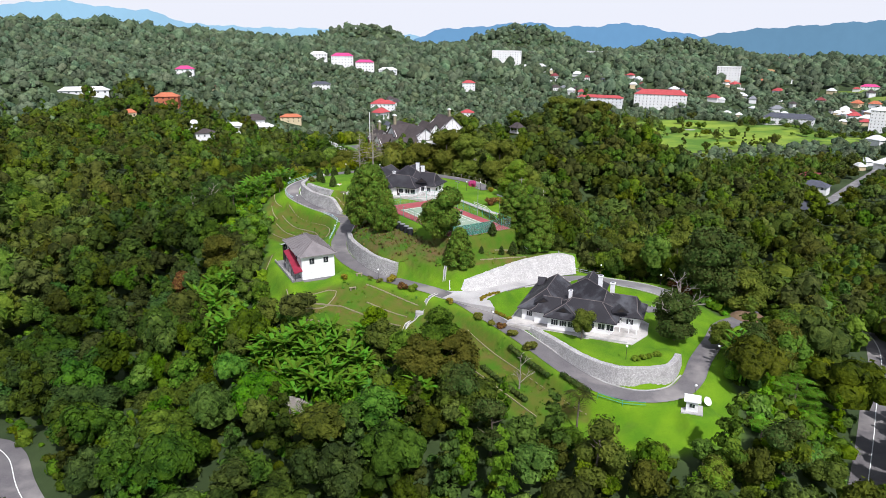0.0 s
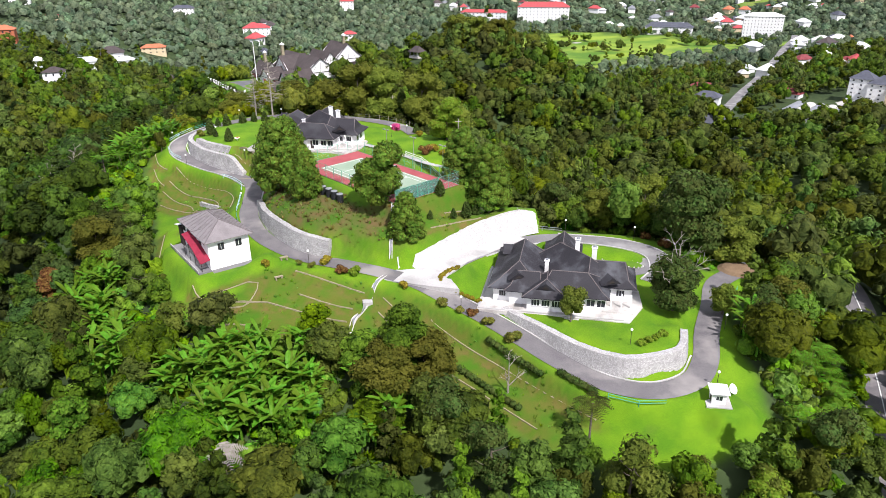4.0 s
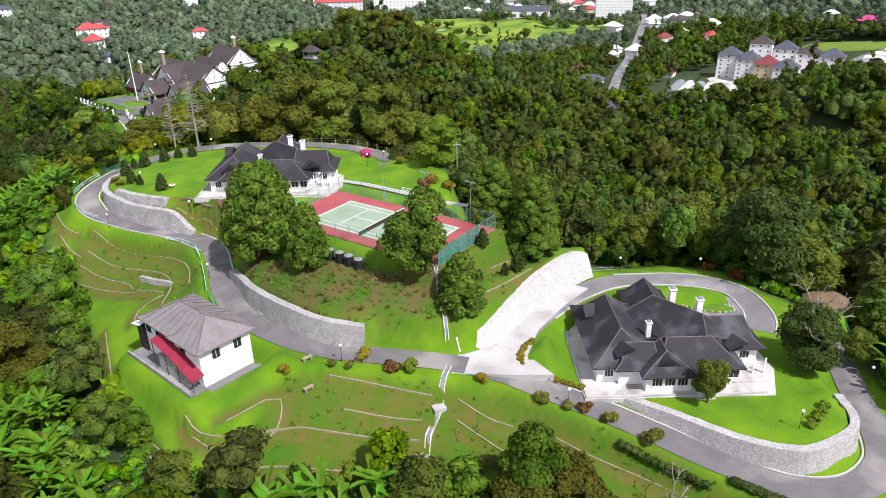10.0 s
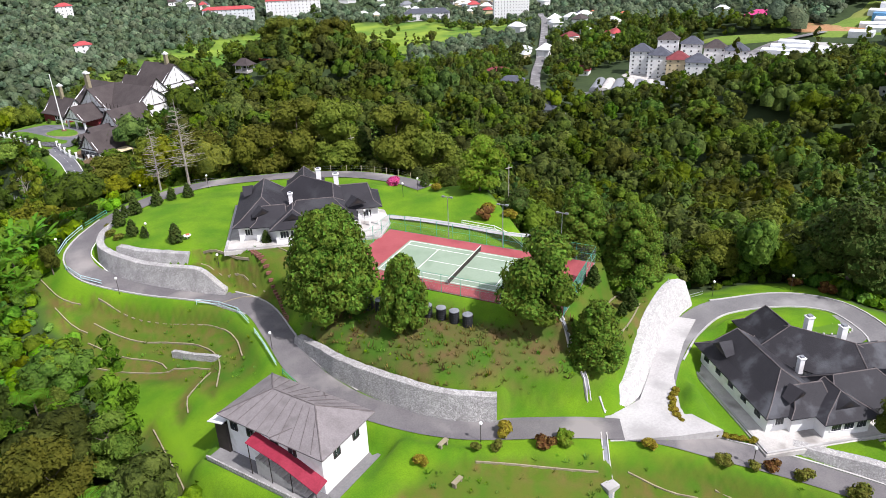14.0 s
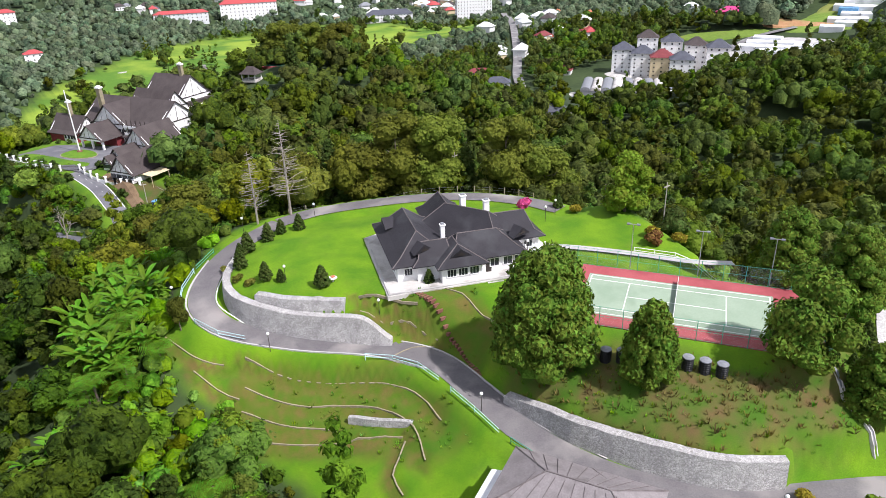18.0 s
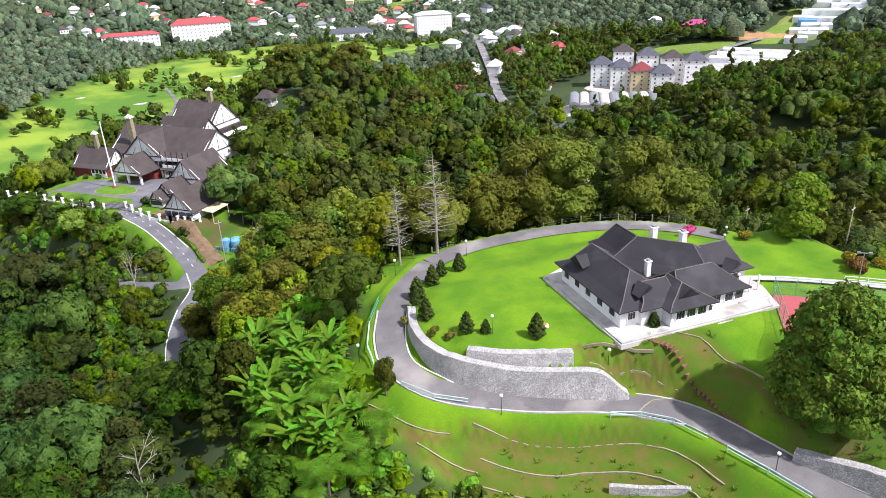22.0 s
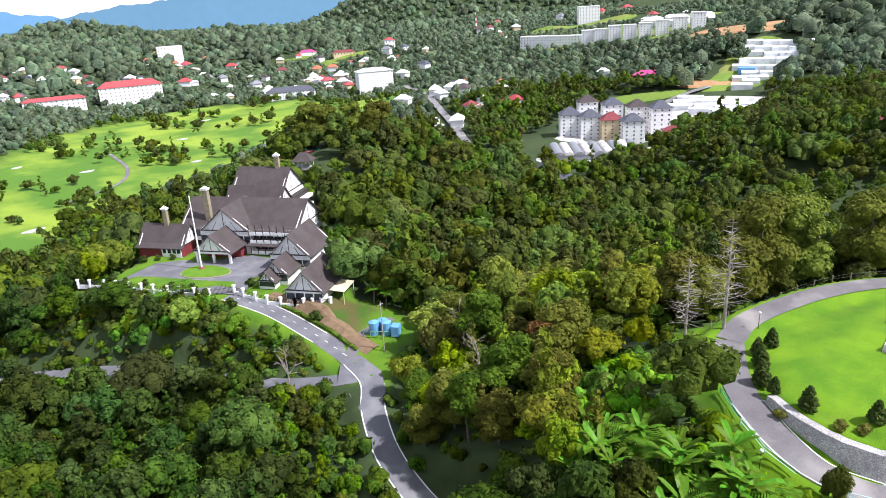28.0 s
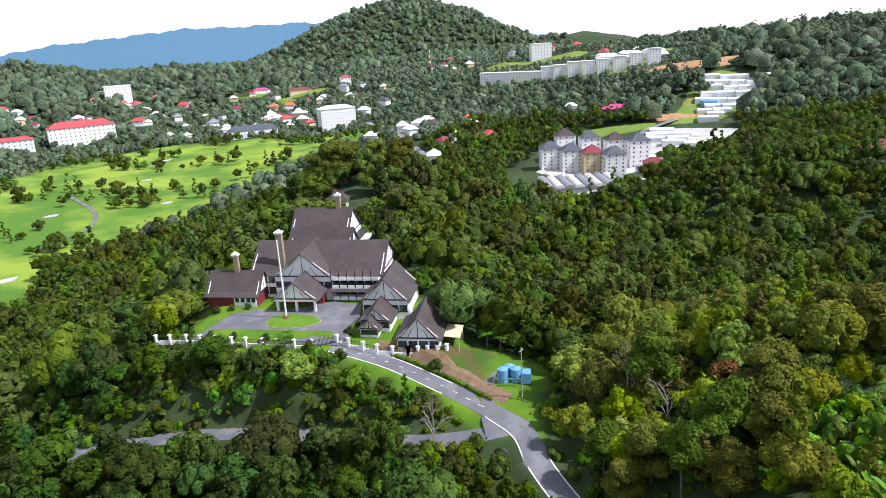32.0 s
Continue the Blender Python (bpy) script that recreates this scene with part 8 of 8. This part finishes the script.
# gatehouse at the bend
gh = thing("gatehouse", "tiny white flat-roofed guard hut on a concrete pad", "guard hut", pose(45.2, 109.8, -15.75, 0, 0, -20) @ Matrix.Diagonal((0.84, 0.84, 0.84, 1)))
part("pad", Shape().slab(-2.1, -2.1, -0.6, 2.3, 2.1, 0.16), "apron", gh)
part("wall", Shape().slab(-1.2, -1.2, 0.1, 1.2, 1.2, 2.5), "white", gh)
part("roof", Shape().slab(-1.7, -1.7, 2.5, 1.7, 1.7, 2.72), "white", gh)
part("door", Shape().slab(-1.24, -0.6, 0.2, -1.18, 0.3, 2.1), "dark", gh)
window(gh, 0, -1.21, 1.5, 1.2, 1.0, 0, -1, 2)
dish = thing("satellite_dish", "white satellite dish on a short post", "satellite dish", pose(48.2, 111.4, ground_at(48.2, 111.4)) @ Matrix.Diagonal((0.6, 0.6, 0.6, 1)))
part("post", Shape().tube((0, 0, -0.2), (0, 0, 1.0), 0.07), "steel", dish)
b_ = Shape()
ring = [[(0.28 * j * math.cos(a), 0.28 * j * math.sin(a), 0.045 * j * j) for a in np.linspace(0, 2 * math.pi, 14, endpoint=False)] for j in range(1, 6)]
b_.add([(0, 0, 0)] + [q for rr in ring for q in rr], [(0, 1 + k, 1 + (k + 1) % 14) for k in range(14)] + [(1 + j * 14 + k, 1 + (j + 1) * 14 + k, 1 + (j + 1) * 14 + (k + 1) % 14, 1 + j * 14 + (k + 1) % 14) for j in range(4) for k in range(14)])
part("bowl", b_, "white", dish).matrix_local = pose(0, 0, 1.1, 50, 0, 30)

# turning mound and more tanks at the end of the lane
solid("mound", Shape().ball((0, 0, -0.6), 4.2, 16, 8, 0.42), "soil", "round bare-earth mound rimmed with grass", "mound", m=pose(70.5, 146.5, ground_at(70.5, 146.5)))
for x, y in ((73.5, 149.6), (75, 148.2), (76.4, 146.8), (77.8, 145.4)):
    water_tank(x, y)
# stone seats on the bank
for x, y in ((-20, 159.2), (-21, 154.6)):
    t = thing("stone_seat", "small weathered stone garden seat", "bench", pose(x, y, ground_at(x, y), 0, 0, 20), "stone seats")
    part("top", Shape().slab(-0.8, -0.3, 0.45, 0.8, 0.3, 0.6), "kerb", t)
    for sx in (-0.55, 0.55):
        part("leg", Shape().slab(sx - 0.12, -0.25, -0.2, sx + 0.12, 0.25, 0.46), "kerb", t)
t = thing("garden_table", "white garden table with an orange cushion on the lawn", "table", pose(-33.6, 222.8, ground_at(-33.6, 222.8)))
part("top", Shape().tube((0, 0, 0.66), (0, 0, 0.72), 0.75, n=12), "white", t)
part("cushion", Shape().box(0.15, 0.1, 0.8, 0.6, 0.5, 0.18), "orangeroof", t)
part("leg", Shape().tube((0, 0, -0.1), (0, 0, 0.66), 0.12), "white", t)
# old post fence behind the upper drive
fp = thing("post_fence", "row of weathered posts with two wires behind the drive", "fence")
pts = eased([(-25, 256.6, 0), (-14, 255.6, 0), (-2, 249.6, 0), (9.6, 240.4, 0), (16.6, 230, 0)])
prev = None
for p in pts:
    q = Vector((p[0], p[1], ground_at(p[0], p[1])))
    part("post", Shape().box(q.x, q.y, q.z + 0.55, 0.16, 0.16, 1.5), "kerb", fp)
    if prev is not None:
        for z in (0.6, 1.1):
            part("wire", Shape().tube(prev + Vector((0, 0, z)), q + Vector((0, 0, z)), 0.015, n=3), "steel", fp)
    prev = q
for x, y in ((12, 250), (34, 226), (24, 204), (-37, 322)):
    t = thing("power_pole", "thin grey timber power pole", "pole", pose(x, y, ground_at(x, y)), "power poles")
    part("shaft", Shape().tube((0, 0, -0.5), (0, 0, 12), 0.13, 0.08), "palebark", t)
    part("crossarm", Shape().slab(-0.8, -0.06, 11.2, 0.8, 0.06, 11.35), "palebark", t)


# ---- plants of the slope ----
def blade(s, base, az, length, width, rise, droop, n=4, twist=0.0):
    """One arching leaf as a folded strip."""
    vs = []
    d = np.array((math.cos(az), math.sin(az), 0))
    side = np.array((-math.sin(az), math.cos(az), 0))
    for k in range(n + 1):
        u = k / n
        c = np.array(base) + d * length * u * (0.55 + 0.45 * math.cos(droop * u)) + np.array((0, 0, rise * length * u - droop * 0.5 * length * u * u))
        w = width * (0.35 + 1.1 * u) * (1 - u ** 3) + 0.02
        vs += [c - side * w * 0.5 + np.array((0, 0, 0.12 * w)), c, c + side * w * 0.5 + np.array((0, 0, 0.12 * w))]
    s.add(vs, [(k * 3 + j, k * 3 + j + 1, k * 3 + j + 4, k * 3 + j + 3) for k in range(n) for j in range(2)])


def banana(seed):
    r = np.random.default_rng(seed)
    stem, lf = Shape(), Shape()
    for q in range(3):
        bx, by, h = r.uniform(-1, 1), r.uniform(-1, 1), r.uniform(1.6, 3.2)
        stem.tube((bx, by, -0.4), (bx, by, h), 0.16, 0.1, 6)
        for k in range(8):
            blade(lf, (bx, by, h), 2.4 * k + r.uniform(-0.3, 0.3), r.uniform(1.7, 2.9), r.uniform(0.5, 0.75), r.uniform(0.5, 1.15), r.uniform(0.7, 1.4))
    return stem.mesh("trunk", "leaf_banana"), lf.mesh("crown", "leaf_banana")


def tree_fern(seed, h, fronds, length, mat, droop=1.1, bark="bark"):
    r = np.random.default_rng(seed)
    stem, lf = Shape(), Shape()
    stem.tube((0, 0, -0.5), (0.2, 0.1, h), 0.17, 0.12, 7)
    for k in range(fronds):
        az = 2.4 * k + r.uniform(-0.2, 0.2)
        ln, dr, ri = length * r.uniform(0.8, 1.15), droop * r.uniform(0.8, 1.2), r.uniform(0.35, 0.85)
        d, side = np.array((math.cos(az), math.sin(az), 0)), np.array((-math.sin(az), math.cos(az), 0))
        for j in range(1, 12):
            u = j / 12
            c = np.array((0.2, 0.1, h)) + d * ln * u + np.array((0, 0, ri * ln * u - dr * 0.6 * ln * u * u))
            w = ln * 0.32 * math.sin(math.pi * min(1, u * 0.85 + 0.15))
            for sg in (-1, 1):
                tip = c + side * sg * w + d * 0.18 * ln * 0.4 - np.array((0, 0, 0.25 * w))
                lf.add([c, c + d * ln * 0.055, tip + d * 0.03, tip - d * 0.03], [(0, 1, 2, 3)])
    return stem.mesh("trunk", bark), lf.mesh("crown", mat)


BANANAS = [banana(70 + k) for k in range(4)]
FERNS = [tree_fern(90 + k, 2.6 + 0.9 * k, 14, 2.3, "leaf_banana") for k in range(3)]
PALMS = [tree_fern(95, 6.5, 16, 2.7, "leaf_near", 1.5), tree_fern(96, 8.0, 16, 2.8, "deadwood", 1.7)]
gr = np.random.default_rng(21)
n_b = 0
for cx, cy, rad, n in ((-24, 131, 11, 44), (-35, 137, 6, 14), (-60, 172, 7, 14), (-56, 158, 8, 10), (-48, 146, 6, 8), (-63, 246, 7, 14), (-65, 232, 6, 10), (-60, 257, 5, 7), (-4, 121, 6, 6), (60, 121, 4, 3), (-76, 215, 6, 6)):
    for k in range(n):
        a, q = gr.uniform(0, 2 * math.pi), rad * math.sqrt(gr.uniform())
        x, y = cx + q * math.cos(a), cy + q * math.sin(a)
        if inside(np.array([x]), np.array([y]), CLEARING)[0]:
            continue
        plant_tree(BANANAS[k % 4], x, y, "wild banana clump with broad arching green leaves", "banana_plant", gr.uniform(1.1, 1.8), None, "wild bananas", "banana", ground_at(x, y) + 0.6)
for cx, cy, rad, n in ((-63, 240, 8, 10), (-60, 252, 5, 5), (-66, 226, 6, 8), (-60, 205, 4, 5), (-72, 205, 7, 6), (-66, 252, 5, 6), (-57, 178, 5, 5), (70, 116, 6, 8), (66, 126, 3, 3), (-50, 152, 5, 4), (60, 106, 4, 4), (-18, 340, 6, 4), (-12, 356, 5, 4), (-56, 372, 6, 3)):
    for k in range(n):
        a, q = gr.uniform(0, 2 * math.pi), rad * math.sqrt(gr.uniform())
        x, y = cx + q * math.cos(a), cy + q * math.sin(a)
        plant_tree(FERNS[k % 3], x, y, "tree fern with a rosette of feathery fronds", "tree_fern", gr.uniform(0.9, 1.35), None, "tree ferns", "tree fern", ground_at(x, y) + 0.4)
plant_tree(PALMS[0], 24.5, 108.5, "shaggy palm with drooping fronds", "palm", 1.1)
plant_tree(PALMS[1], -28, 114, "dying palm with brown hanging fronds", "palm", 1.1)
plant_tree(PALMS[1], -73, 203, "dying palm with brown hanging fronds", "palm", 0.95)
plant_tree(PALMS[0], -2.5, 132, "shaggy palm with drooping fronds", "palm", 0.9)
plant_tree(PALMS[0], -80, 172, "shaggy palm with drooping fronds", "palm", 1.0)


# bare and dead trees
def bare_tree(seed, h, r0, spread, depth=3):
    r = np.random.default_rng(seed)
    s = Shape()

    def grow(p, d, ln, ra, k):
        q = p + d * ln
        s.tube(p, q, ra, ra * 0.62, 5)
        if k == 0:
            return
        for _ in range(3):
            nd = (d + Vector((r.normal(), r.normal(), r.normal() * 0.5)) * spread).normalized()
            grow(p.lerp(q, r.uniform(0.55, 1.0)), nd, ln * r.uniform(0.5, 0.75), ra * 0.55, k - 1)

    grow(Vector((0, 0, -0.5)), Vector((0.03, 0.02, 1)), h * 0.5, r0, depth)
    grow(Vector((0.03 * h * 0.5, 0.02 * h * 0.5, h * 0.48)), Vector((0.02, 0.05, 1)), h * 0.45, r0 * 0.6, depth)
    return s


def dead_conifer(seed, h, r0, reach):
    """A straight bare trunk with whorls of thin level branches, shorter towards the top."""
    r = np.random.default_rng(seed)
    s = Shape().tube((0, 0, -0.6), (0.1, 0.05, h * 0.5), r0, r0 * 0.62, 8).tube((0.1, 0.05, h * 0.5), (0.05, 0.2, h), r0 * 0.62, 0.03, 7)
    for k in range(90):
        u = r.uniform(0.22, 0.97)
        az, ln = 2.4 * k, reach * (1.05 - u) ** 0.7 * r.uniform(0.5, 1.2)
        a = Vector((0.1, 0.1, h * u))
        b = a + Vector((math.cos(az) * ln * 0.6, math.sin(az) * ln * 0.6, ln * r.uniform(-0.05, 0.2)))
        c = b + Vector((math.cos(az + 0.3) * ln * 0.45, math.sin(az + 0.3) * ln * 0.45, ln * r.uniform(-0.1, 0.15)))
        s.tube(a, b, 0.06, 0.04, 4).tube(b, c, 0.04, 0.012, 4)
        s.tube(b, b + Vector((math.cos(az - 0.7) * ln * 0.35, math.sin(az - 0.7) * ln * 0.35, 0.1 * ln)), 0.03, 0.01, 3)
    return s


for x, y, h, sd in ((-25.6, 254.4, 19, 1), (-31, 258.5, 15, 2)):
    solid("dead_conifer", dead_conifer(sd, h, 0.016 * h, 0.27 * h), "deadwood", "dead grey conifer with bare level branches", "tree", group="dead conifers", m=pose(x, y, ground_at(x, y)))
for x, y, h, sd in ((-2, 127, 6, 3), (15.5, 121, 6, 4), (-84, 246, 9, 5), (-57, 330, 8, 6), (-92, 262, 8, 7), (48.8, 132.2, 12.5, 8), (-44, 290, 10, 9), (-86, 232, 8, 10), (-36, 300, 12, 11)):
    ob = solid("bare_tree", bare_tree(sd, h, 0.09 + 0.016 * h, 0.55), "deadwood" if sd > 2 else "palebark", "leafless pale tree with a fan of thin branches", "tree", group="bare trees", m=pose(x, y, ground_at(x, y)))

# tall trees that stand out from the wood
TALL = [broad_tree(30, 5.4, 17, 2600, 0.6, "leaf_olive", 0.2, 24), broad_tree(31, 4.2, 15, 2200, 0.6, "leaf_near", 0.22, 20), broad_tree(32, 5.6, 13, 2400, 0.62, "leaf_olive", 0.25, 20), cone_tree(33, 3.8, 18, 2400, 0.6, "leaf_dark", 0.8)]
for x, y, k, s in ((-12, 262, 3, 1.0), (-6, 259, 2, 1.1), (2, 258, 0, 1.2), (10, 253, 0, 1.15), (15, 250, 3, 0.9), (21, 243, 0, 1.2), (28, 238, 2, 1.2), (-18, 264, 2, 1.0), (-39, 276, 2, 1.0), (-47, 280, 1, 0.9), (-35, 296, 1, 1.1), (-30, 306, 0, 0.8), (-22, 300, 0, 0.85), (-60, 272, 1, 0.9),
        (-55, 284, 1, 0.85), (-51.5, 290, 2, 0.8), (-56.5, 292.5, 2, 0.6), (-49.5, 281, 1, 0.9), (-55.5, 277.5, 2, 0.7), (-52, 298, 1, 0.75), (-47, 273, 2, 0.75), (-46, 287, 3, 0.7), (0, 127.5, 1, 0.95), (3.4, 124.5, 2, 0.8), (-4, 124, 2, 0.85), (58, 131, 2, 0.45), (70, 131, 2, 0.8), (72, 152, 2, 0.9), (80, 140, 0, 0.8), (84, 150, 2, 1.0), (62, 173, 0, 0.9), (52, 176, 2, 0.8), (-62, 186, 2, 0.9), (-68, 196, 1, 0.8), (79, 486, 0, 1.3), (74, 490, 0, 1.2), (84, 480, 2, 1.4), (67, 446, 3, 1.0), (101, 461, 0, 1.2), (94, 458, 2, 1.3), (108, 464, 0, 1.15), (88, 466, 0, 1.1), (124, 508, 0, 1.4), (134, 498, 0, 1.3), (120, 520, 0, 1.3), (142, 510, 2, 1.3), (90, 520, 0, 1.2), (150, 500, 0, 1.2)):
    plant_tree(TALL[k], x, y, ("tall dark tree standing above the wood", "tall green tree with a loose crown", "broad green tree with a rounded crown", "tall narrow dark conifer")[k], "tree", s, None, "", "tree", ground_at(x, y) - 0.3)
rust_tree = broad_tree(44, 3.2, 9, 1300, 0.5, "leaf_rust", 0.2, 14)
for x, y in ((-34, 284), (-6, 286), (4, 282), (-70, 178), (-88, 300)):
    plant_tree(rust_tree, x, y, "rust-brown leafed tree among the green wood", "tree", 1.0, None, "", "tree")
EDGE = [broad_tree(50 + k, 3.0 + 0.3 * k, 7 + k, 900, 0.5, ("leaf", "leaf_near", "leaf", "leaf_bright", "leaf_dark", "leaf")[k], 0.15, 12) for k in range(6)]
x, y, r = scatter(-80, 95, 95, 275, 7.5, 41)
d, _ = along(x, y, CLEARING + CLEARING[:1])
ok = ~inside(x, y, CLEARING) & (d > 2.2) & (d < 9.5) & allowed(x, y, 1.0)
for a, b in zip(x[ok], y[ok]):
    k = int(r.integers(0, 6))
    plant_tree(EDGE[k], float(a), float(b), ("leafy tree at the edge of the clearing", "dense green tree at the edge of the clearing", "spreading tree at the edge of the clearing", "bright green tree at the edge of the clearing", "dark-leaved tree at the edge of the clearing", "tall leafy tree at the edge of the clearing")[k], "tree", float(r.uniform(0.6, 1.0)), None, "trees at the clearing's edge")
